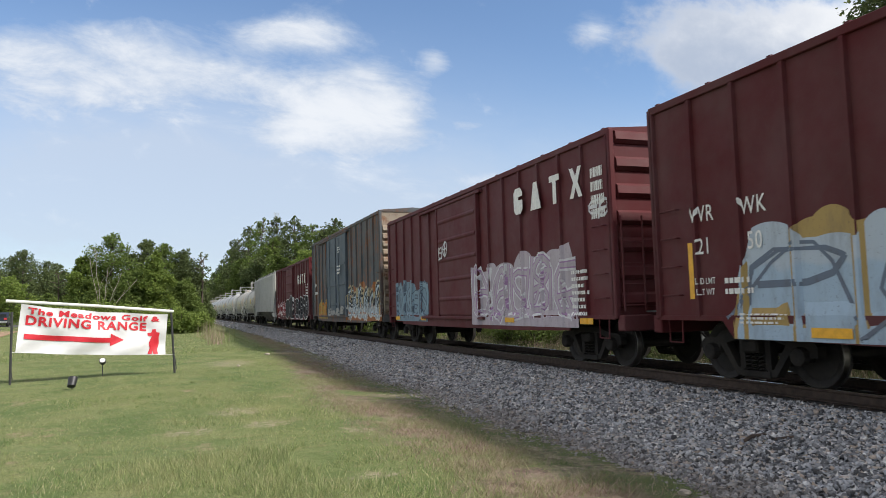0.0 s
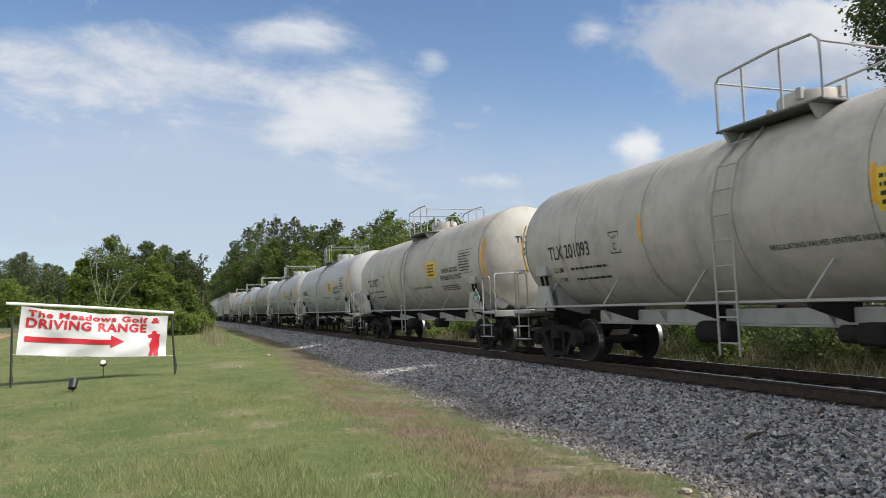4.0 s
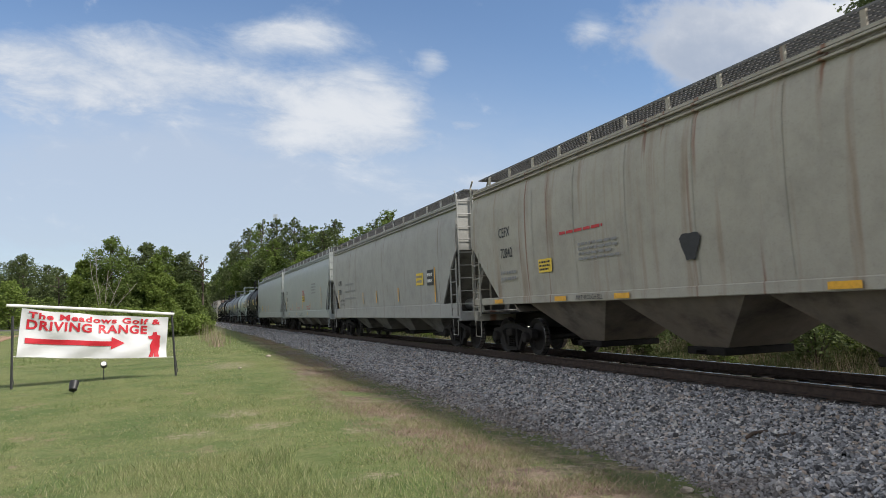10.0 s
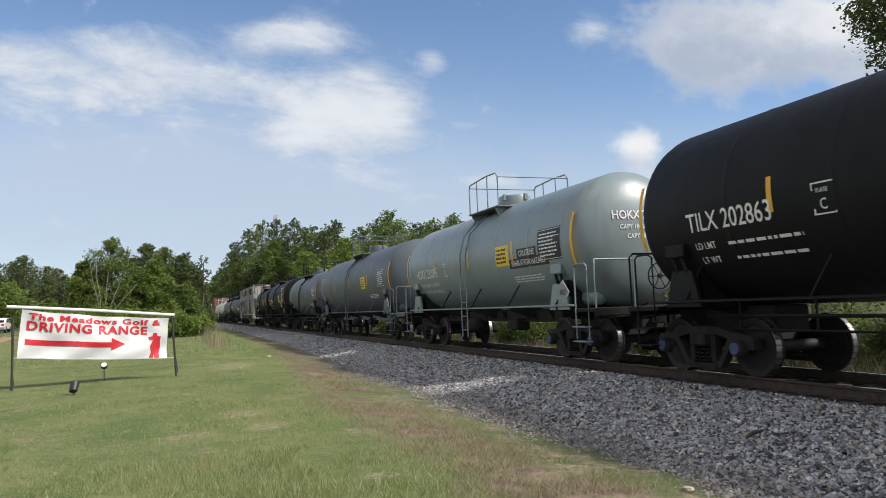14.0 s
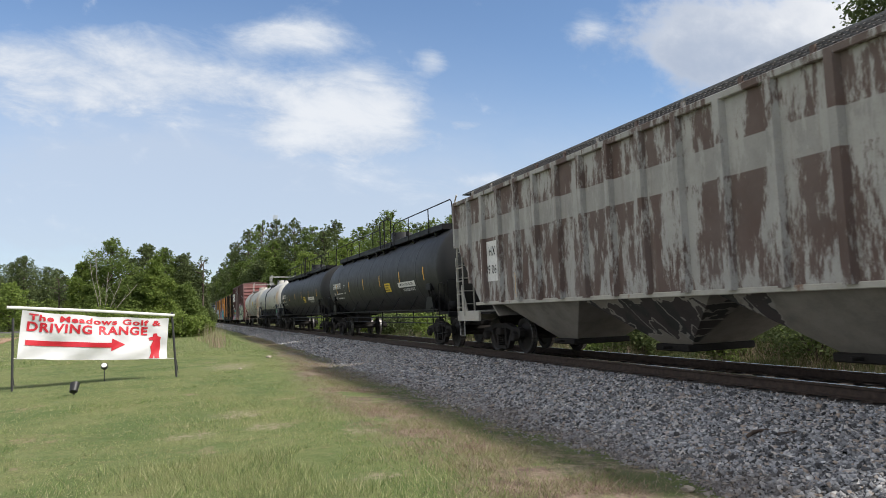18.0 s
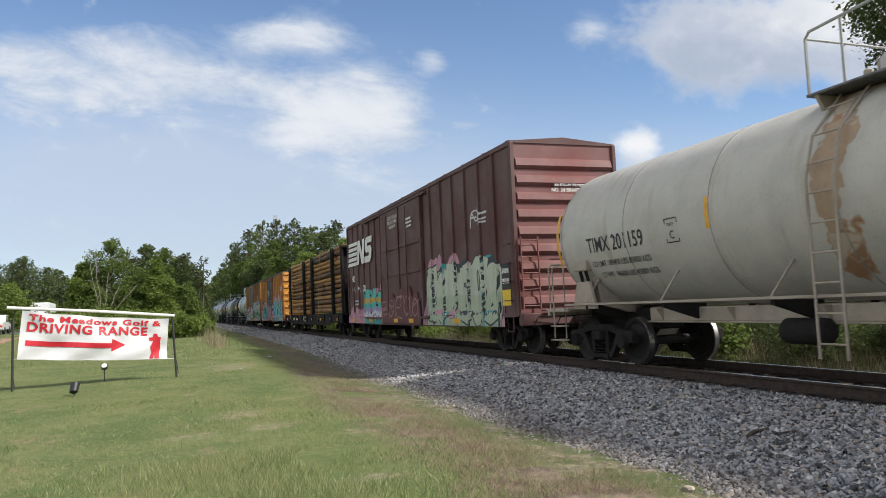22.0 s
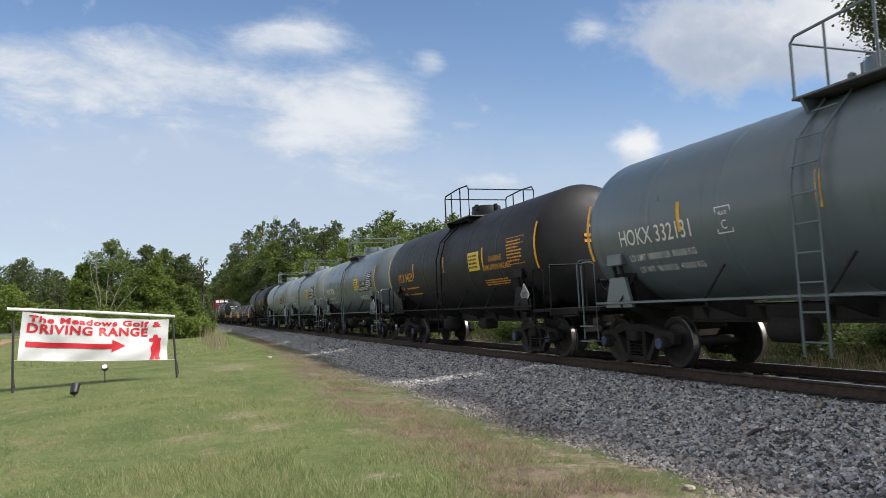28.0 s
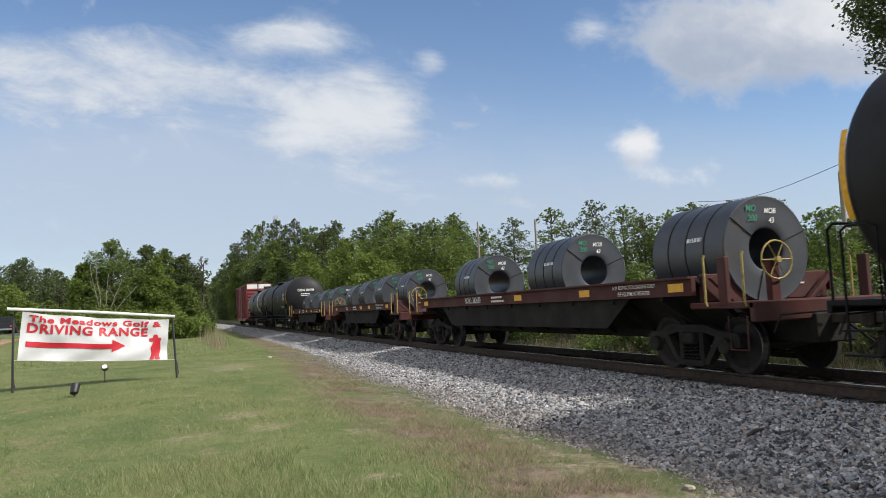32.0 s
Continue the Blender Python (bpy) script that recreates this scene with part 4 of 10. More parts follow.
# ---------------------------------------------------------------- tank cars
def tank_car(label, front, rear, body, trim, R=1.5, zc=2.62, head=0.62, gap=0.85, rail=None, ink="black_ink", mark="", sub="", cargo=(), over="", dome="round",
             platform_y=-0.2, stripes=5, table=True, placard="", sign=True, ring=6, sill=True, long_walk=False, blue=False, end_mark="", under_mat=None, truck_in=2.1,
             plate_mark=True, seam=False, limits=(), capacity=()):
    car, L = start_car("tank_car", label, "tank car", "cars of the freight train", front, rear)
    Lb = L - 2 * gap
    um = under_mat or trim
    # shell with dished heads, weld rings standing a little proud
    prof = []
    for k in range(9):
        a = k / 8 * math.pi / 2
        prof.append((-Lb / 2 + head * (1 - math.sin(a)), R * math.cos(a) if k < 8 else 0.0))
    prof = prof[::-1]
    body_prof = list(prof)
    y0, y1 = -Lb / 2 + head, Lb / 2 - head
    for k in range(1, ring):
        y = y0 + (y1 - y0) * k / ring
        body_prof += [(y - 0.09, R), (y - 0.035, R), (y - 0.02, R + 0.006), (y + 0.02, R + 0.006), (y + 0.035, R), (y + 0.09, R)]
    body_prof += [(-a, r) for a, r in prof[::-1]]
    sh = Shape().lathe(body_prof, 56, (0, 0, zc), (0, 1, 0), (-1, 0, 0))
    shell = part("tank_shell", smooth_by_angle(sh.mesh("tank_shell"), 0.9), body, car)
    if seam:
        for k in range(ring + 1):
            y = y0 + (y1 - y0) * k / ring
            rg = Shape().lathe([(-0.012, R + 0.0075), (0.012, R + 0.0075)], 56, (0, y, zc), (0, 1, 0), (-1, 0, 0))
            rg.f = [q for q in rg.f if len(q) == 4]
            part("weld_seam", smooth_by_angle(rg.mesh("weld_seam"), 0.9), MAT["seam"], shell)
    # air tank on the leading platform
    er = Shape().lathe([(-0.45, 0.0), (-0.42, 0.13), (-0.34, 0.18), (0.34, 0.18), (0.42, 0.13), (0.45, 0.0)], 14, (-0.8, -L / 2 + 1.75, 1.36), (0, 1, 0), (1, 0, 0))
    part("end_reservoir", er, trim, car, smooth=True)
    # saddles, sill and side rail
    zs = 1.16
    for sy in (-1, 1):
        y = sy * (L / 2 - truck_in)
        sad = Shape().prism([(-1.25, zc - 0.85), (-1.15, 1.2), (-0.5, 1.02), (0.5, 1.02), (1.15, 1.2), (1.25, zc - 0.85), (0.9, zc - 1.1), (-0.9, zc - 1.1)], y - 0.28, y + 0.28,
                            lambda u, w, a: (u, a, w))
        part("saddle", sad, um, car)
        sa = -0.42
        xp, zp = R * math.cos(sa), zc + R * math.sin(sa)
        pad = part("saddle_pad", Shape().cbox(-xp - 0.10, -xp + 0.12, y - 0.24, y + 0.24, zp - 0.10, zp + 0.12, 0.02), trim, car)
        for e in (-0.11, 0.11):
            part("saddle_strut", Shape().tube([(-xp - 0.03, y + e, zp - 0.1), (-1.22, y + e, 1.25)], 0.035, 8), MAT["under"], pad)
        part("saddle_wedge", Shape().prism([(y - 0.44, 1.12), (y + 0.44, 1.12), (y + 0.24, zp - 0.32), (y - 0.24, zp - 0.32)], -1.395, -1.335, lambda u, w, a: (a, u, w)), trim, pad)
        es = Shape().cbox(-0.35, 0.35, sy * (L / 2 - truck_in - 0.9) if sy > 0 else -(L / 2 - 0.62), L / 2 - 0.62 if sy > 0 else -(L / 2 - truck_in - 0.9), 0.66, 1.1, 0.03)
        part("stub_sill", es, MAT["under"], car)
        pf = Shape().cbox(-1.42, 1.42, min(sy * (L / 2 - 0.55), sy * (L / 2 - 1.45)), max(sy * (L / 2 - 0.55), sy * (L / 2 - 1.45)), 1.06, 1.14, 0.015)
        pf.cbox(-1.42, 1.42, sy * (L / 2 - 0.58) - 0.04, sy * (L / 2 - 0.58) + 0.04, 0.98, 1.14, 0.01)
        part("end_platform", pf, um, car)
        # end handrails: tall loops at the corners and a bar across
        for sx in (-1, 1):
            yy, yi = sy * (L / 2 - 0.62), sy * (L / 2 - 1.35)
            grab(car, trim, [(sx * 1.38, yy, 1.1), (sx * 1.38, yy, 2.05), (sx * 1.34, yy + sy * -0.05, 2.12), (sx * 0.5, yy, 2.12), (sx * 0.45, yy, 2.05), (sx * 0.45, yy, 1.1)], 0.02, "handrail")
            grab(car, trim, [(sx * 1.42, yi, 0.5), (sx * 1.42, yi, 2.0), (sx * 1.42, yi + sy * 0.12, 2.06), (sx * 1.42, yi + sy * 0.42, 2.06), (sx * 1.42, yi + sy * 0.5, 2.0), (sx * 1.42, yi + sy * 0.5, 0.5)], 0.018, "handrail")
            for zz in (0.45, 0.75):
                tread = Shape().cbox(sx * 1.44 - 0.09, sx * 1.44 + 0.09, min(yi, yi + sy * 0.5), max(yi, yi + sy * 0.5), zz, zz + 0.025, 0.005)
                part("step", tread, trim, car)
    if sill:
        for sx in (-1, 1):
            ss = Shape().cbox(sx * 0.62 - 0.05, sx * 0.62 + 0.05, -L / 2 + truck_in + 1.2, L / 2 - truck_in - 1.2, 0.84, 1.10, 0.02)
            ss.cbox(sx * 0.66 - 0.08, sx * 0.66 + 0.08, -L / 2 + truck_in + 1.2, L / 2 - truck_in - 1.2, 0.82, 0.85, 0.008)
            sl = part("side_sill", ss, um, car)
            for k in range(6):
                y = -L / 2 + truck_in + 1.6 + (L - 2 * truck_in - 3.2) * k / 5
                part("sill_stiffener", Shape().prism([(0.85, 0.0), (1.08, 0.0), (1.08, 0.14), (0.92, 0.04)], y - 0.02, y + 0.02, lambda u, w, a_, sx=sx: (sx * (0.67 + w), a_, u)), um, sl)
    else:
        pipe = Shape()
        pipe.tube([(-0.9, -L / 2 + truck_in, 0.95), (-0.9, L / 2 - truck_in, 0.95)], 0.03, 6)
        for k in range(7):
            y = -L / 2 + truck_in + (L - 2 * truck_in) * (k + 0.5) / 7
            pipe.tube([(-0.9, y, 0.72), (-0.9, y, 1.2)], 0.02, 5)
        pipe.tube([(-0.9, -L / 2 + truck_in, 0.74), (-0.9, L / 2 - truck_in, 0.74)], 0.02, 6)
        part("brake_pipe", pipe, um, car)
    for sx in (-1, 1):
        grab(car, trim, [(sx * 1.44, -L / 2 + 1.4, zs + 0.05), (sx * 1.44, L / 2 - 1.4, zs + 0.05)], 0.026, "side_rail")
        nb = max(4, int(Lb / 2.2))
        for k in range(nb):
            y = -L / 2 + 2.2 + (L - 4.4) * k / (nb - 1)
            a = -0.62
            grab(car, um, [(sx * 1.44, y, zs + 0.05), (sx * (R * math.cos(a)), y - 0.25, zc + R * math.sin(a))], 0.02, "rail_brace")
            if sill:
                br = Shape().prism([(sx * 0.5, 0.84), (sx * 1.4, zs - 0.04), (sx * 1.4, zs + 0.04), (sx * 0.5, zs)], y - 0.04, y + 0.04, lambda u, w, a_: (u, a_, w))
                part("sill_bracket", br, MAT["under"], car)
    # brake gear under the sill
    rs = Shape().lathe([(-0.42, 0.0), (-0.40, 0.14), (-0.34, 0.19), (0.34, 0.19), (0.40, 0.14), (0.42, 0.0)], 12, (-0.85, 1.2, 0.72), (0, 1, 0), (1, 0, 0))
    if dome != "walk":
        part("air_reservoir", rs, MAT["under"], car, smooth=True)
    bc = Shape().cbox(-0.95, -0.55, -1.9, -1.5, 0.6, 0.9, 0.04)
    bc.lathe([(0, 0.13), (0.34, 0.13), (0.4, 0.06)], 10, (-0.75, -1.5, 0.74), (0, 1, 0), (1, 0, 0))
    if dome != "walk":
        part("brake_cylinder", bc, MAT["under"], car)
    brake_wheel(car, um, 0.25, -L / 2 + 0.72, 1.75)
    # top fittings
    zt = zc + R
    py = platform_y
    rm = rail or trim
    if dome == "walk":
        walkway = Shape()
        walkway.cbox(-0.95, -0.28, -Lb / 2 + 1.2, Lb / 2 - 1.2, zt - 0.16, zt + 0.04, 0.01)
        part("walkway", walkway, rm, car)
        # a low rail on either wing, a higher one round the manway
        for sy in (-1, 1):
            ya, yb = sy * (Lb / 2 - 0.25), (-0.3 if sy > 0 else -2.4)
            grab(car, rm, [(-0.95, ya, zt - 0.15), (-0.95, ya, zt + 0.62), (-0.95, ya - sy * 0.13, zt + 0.72), (-0.95, yb + sy * 0.15, zt + 0.72), (-0.95, yb, zt + 0.62), (-0.95, yb, zt - 0.15)], 0.022, "walkway_rail")
            for f in ((0.29, 0.58, 0.86) if sy > 0 else (0.35, 0.7)):
                grab(car, rm, [(-0.95, ya + (yb - ya) * f, zt - 0.16), (-0.95, ya + (yb - ya) * f, zt + 0.72)], 0.019, "rail_post")
        grab(car, rm, [(-1.02, -2.2, zt - 0.18), (-1.02, -2.2, zt + 0.85), (-1.02, -2.05, zt + 1.0), (-1.02, -0.65, zt + 1.0), (-1.02, -0.5, zt + 0.85), (-1.02, -0.5, zt - 0.18)], 0.024, "platform_rail")
        for y in (-1.2,):
            grab(car, rm, [(-1.02, y, zt - 0.2), (-1.02, y, zt + 1.0)], 0.03, "rail_post")
        part("platform", Shape().cbox(-1.12, -0.35, -2.4, 1.8, zt - 0.24, zt - 0.16, 0.01), rm, car)
        for y in (1.48, 0.0, -1.2):
            part("platform_bracket", Shape().prism([(-1.12, zt - 0.22), (-0.6, zt - 0.22), (-1.0, zt - 0.6)], y - 0.06, y + 0.06, lambda u, w, a: (u, a, w)), rm, car)
        for y in np.linspace(-Lb / 2 + 1.9, Lb / 2 - 1.9, 7):
            bk = Shape().prism([(-1.0, zt - 0.18), (-0.55, zt - 0.18), (-0.7, zt - 0.34), (-0.9, zt - 0.44)], y - 0.05, y + 0.05, lambda u, w, a: (u, a, w))
            part("walkway_bracket", bk, rm, car)
        for sy in (-1, 1):
            grab(car, rm, [(-0.35, sy * (Lb / 2 - 1.0), zt), (-0.35, sy * (Lb / 2 - 1.0), zt + 0.5), (-0.35, sy * (Lb / 2 - 1.12), zt + 0.58), (-0.35, sy * (Lb / 2 - 1.32), zt + 0.58), (-0.35, sy * (Lb / 2 - 1.42), zt + 0.5), (-0.35, sy * (Lb / 2 - 1.42), zt)], 0.02, "grab_loop")
    hz = 0.36 if dome != "walk" else 0.62
    man = Shape().lathe([(0, 0.50), (hz * 0.25, 0.48), (hz * 0.3, 0.46), (hz, 0.46), (hz + 0.03, 0.44), (hz + 0.05, 0.2), (hz + 0.05, 0.0)], 22, (0, py, zt - 0.08), (0, 0, 1), (1, 0, 0))
    dm = part("manway_housing", smooth_by_angle(man.mesh("manway_housing"), 0.7), body if dome != "dark" else trim, car)
    for a in (0.4, 1.9, 3.6, 5.0):
        lug = Shape().cbox(0.46 * math.cos(a) - 0.05, 0.46 * math.cos(a) + 0.05, py + 0.46 * math.sin(a) - 0.05, py + 0.46 * math.sin(a) + 0.05, zt + hz - 0.2, zt + hz - 0.02, 0.01)
        part("lid_bolt", lug, trim, dm)
    if dome != "walk":
        for x0, x1 in ((-1.12, -0.55), (0.55, 1.12)):
            part("platform", Shape().cbox(x0, x1, py - 1.2, py + 0.85, zt - 0.16, zt - 0.12, 0.01), MAT["grating"], car)
        for sx in (-1, 1):
            x, zp = sx * 1.08, zt - 0.14
            grab(car, rm, [(x, py - 1.2, zp), (x, py - 1.2, zp + 0.8), (x, py - 1.08, zp + 0.92), (x, py - 0.4, zp + 0.94), (x, py + 0.74, zp + 0.88), (x, py + 0.82, zp + 0.8), (x, py + 0.82, zp)], 0.022, "platform_rail")
            for y in (py - 0.5, py + 0.25):
                grab(car, rm, [(x, y, zp), (x, y, zp + 0.92)], 0.02, "rail_post")
            for y in (py - 1.0, py + 0.7):
                bk = Shape().prism([(sx * 1.1, zt - 0.16), (sx * 0.5, zt - 0.16), (sx * 0.95, zt - 0.42)], y - 0.03, y + 0.03, lambda u, w, a: (u, a, w))
                part("platform_bracket", bk, trim, car)
        for sy in (-1, 1):
            grab(car, rm, [(-1.08, py - 0.18 + sy * 1.0, zt + 0.66), (1.08, py - 0.18 + sy * 1.0, zt + 0.66)], 0.018, "cross_rail")
        valve = Shape().cbox(0.1, 0.3, py + 0.5, py + 0.72, zt - 0.05, zt + 0.3, 0.02)
        valve.lathe([(0, 0.06), (0.22, 0.06), (0.25, 0.02)], 8, (-0.2, py + 0.62, zt), (0, 0, 1), (1, 0, 0))
        part("valve", valve, trim, car)
        # ladder up the flank to the platform

        def bend(z):
            h = (z - zc) / R
            return -(R * math.sqrt(max(0.04, 1 - h * h)) if h > 0 else R) - 0.12

        ladder(car, trim, 0, py + 0.1, py + 0.52, 0.42, zt - 0.2, 9, 0.014, 0, "ladder", bend)
        ladder(car, trim, 0, py + 0.1, py + 0.52, 0.42, zt - 0.2, 9, 0.014, 0, "ladder", lambda z: -bend(z))
    # marks
    fc = Face(car, R=R, zc=zc)
    for k in range(stripes):
        y = Lb / 2 - 0.45 - (Lb - 0.9) * k / (stripes - 1)
        endmark = k in (0, stripes - 1) and dome != "walk"
        if dome == "walk":
            fc.patch("reflector", 6.87 - 2.87 * k, zc - 0.12, 0.09, 0.46, "yellow", 0.005, 6)
            continue
        fc.patch("reflector", y, zc + (0.0 if endmark else -0.02), 0.09, 1.15 if endmark else 0.5, "yellow", 0.005, 6)
    if mark:
        fc.words(mark, Lb / 2 - 2.55, zc - (0.24 if dome != "walk" else 0.0), 0.42, ink, 0.8, lift=0.010)
        dz = 0.0 if dome != "walk" else 0.22
        if limits:
            fc.words(limits[0], Lb / 2 - 2.6, zc - 0.6 + dz, 0.17, ink, 0.85, lift=0.012)
            fc.words(limits[1], Lb / 2 - 2.7, zc - 0.82 + dz, 0.17, ink, 0.85, lift=0.012)
        else:
            fc.words(sub or "LD LMT", Lb / 2 - 1.95, zc - 0.6 + dz, 0.16, ink, 0.85, lift=0.01)
            fc.words("LT WT", Lb / 2 - 1.95, zc - 0.82 + dz, 0.16, ink, 0.85, lift=0.01)
            fc.bars(Lb / 2 - 3.2, zc - 0.6 + dz, 1.5, 0.10, 1, ink, 3)
            fc.bars(Lb / 2 - 3.2, zc - 0.82 + dz, 1.4, 0.10, 1, ink, 4)
        if plate_mark:
            fr = Shape()
            for a, b, c, e in ((-0.17, 0.17, 0.19, 0.21), (-0.17, 0.17, -0.21, -0.19), (-0.17, -0.15, -0.21, 0.21), (0.15, 0.17, -0.21, 0.21)):
                fr.add([(a, c, 0), (b, c, 0), (b, e, 0), (a, e, 0)], [(0, 1, 2, 3)])
            part("stencil_frame", fc.lay(fr.mesh("stencil_frame"), Lb / 2 - 4.3, zc - 0.2, 0.008), MAT[ink], car)
            fc.words("C", Lb / 2 - 4.3, zc - 0.28, 0.2, ink)
            fc.words("PLATE", Lb / 2 - 4.3, zc - 0.1, 0.08, ink)
    if sign:
        if dome == "walk":
            fc.sign(-2.8, 2.14, 0.8, 0.36, "sign_yellow", "black_ink", 3, 9)
        else:
            fc.sign(-Lb * 0.185, zc - 0.1, 0.8, 0.52, "sign_yellow", "black_ink", 4, 9)
    if placard == "1017" and ink == "white_ink" and cargo:
        # dark panels behind the white stencils
        for w, z in cargo:
            fc.patch("stencil_panel", -Lb * 0.295, z + zc, 0.135 * len(w) * 0.85 + 0.1, 0.24, "black_ink", 0.004)
        fc.patch("table_panel", -Lb * 0.385, zc - 0.02, 1.06, 0.72, "black_ink", 0.004, 6)
    for k, (w, z) in enumerate(cargo):
        fc.words(w, -Lb * 0.295, z + zc, 0.2, ink, 0.85)
    if over:
        fc.words(over, -Lb * 0.10, zc - 0.64, 0.115, ink, 0.9)
    if dome != "walk":
        fc.bars(-Lb * 0.28, zc - 0.72, 1.6, 0.2, 3, ink, 7)
    if table and dome != "walk":
        fc.table(-Lb * 0.385, zc - 0.02, 1.0, 0.66, ink, 11)
    if placard:
        ps = Shape().prism([(0, 0.27), (0.27, 0), (0, -0.27), (-0.27, 0)], 0.0, 0.012, lambda u, w, a: (-1.38 - a, -L / 2 + truck_in - 0.2 + u, 1.5 + w))
        pm = part("placard", ps, MAT["white_ink"], car, "white diamond hazard placard")
        ps2 = Shape().prism([(0, 0.23), (0.23, 0), (0.14, -0.09), (-0.14, -0.09), (-0.23, 0)], 0.012, 0.016, lambda u, w, a: (-1.38 - a, -L / 2 + truck_in - 0.2 + u, 1.5 + w))
        part("placard_field", ps2, MAT["green_ink" if placard == "2187" else "grey_ink"], pm)
        tm = side_place(text_mesh(placard, 0.17, 0.8), -L / 2 + truck_in - 0.2, 1.49, -1.4)
        part("placard_number", tm, MAT["white_ink" if placard == "2187" else "black_ink"], pm)
        pb = Shape().cbox(-1.38, -1.34, -L / 2 + truck_in - 0.49, -L / 2 + truck_in - 0.41, 1.1, 1.4, 0.005)
        part("placard_post", pb, um, pm)
    if end_mark:
        # writing on the leading head, bent to its curve

        def on_head(me, px, pz):
            for v in me.vertices:
                x, z = px + v.co.x, pz + v.co.y
                q = min(0.97, math.hypot(x, z) / R)
                v.co = Vector((x, -Lb / 2 + head - head * math.sqrt(1 - q * q) - 0.012, zc + z))
            return me

        part("end_lettering", on_head(text_mesh(end_mark, 0.26, 0.85), 0.0, 0.45), MAT[ink], car)
        if capacity:
            for k, w in enumerate(capacity):
                part("end_lettering", on_head(text_mesh(w, 0.14, 0.85), 0.0, 0.2 - 0.2 * k), MAT[ink], car)
        else:
            part("end_stencil", on_head(bars_shape(0.8, 0.26, 2, 5).mesh("end_stencil"), 0.0, 0.12), MAT[ink], car)
    common(car, L, truck_in, blue)
    return car


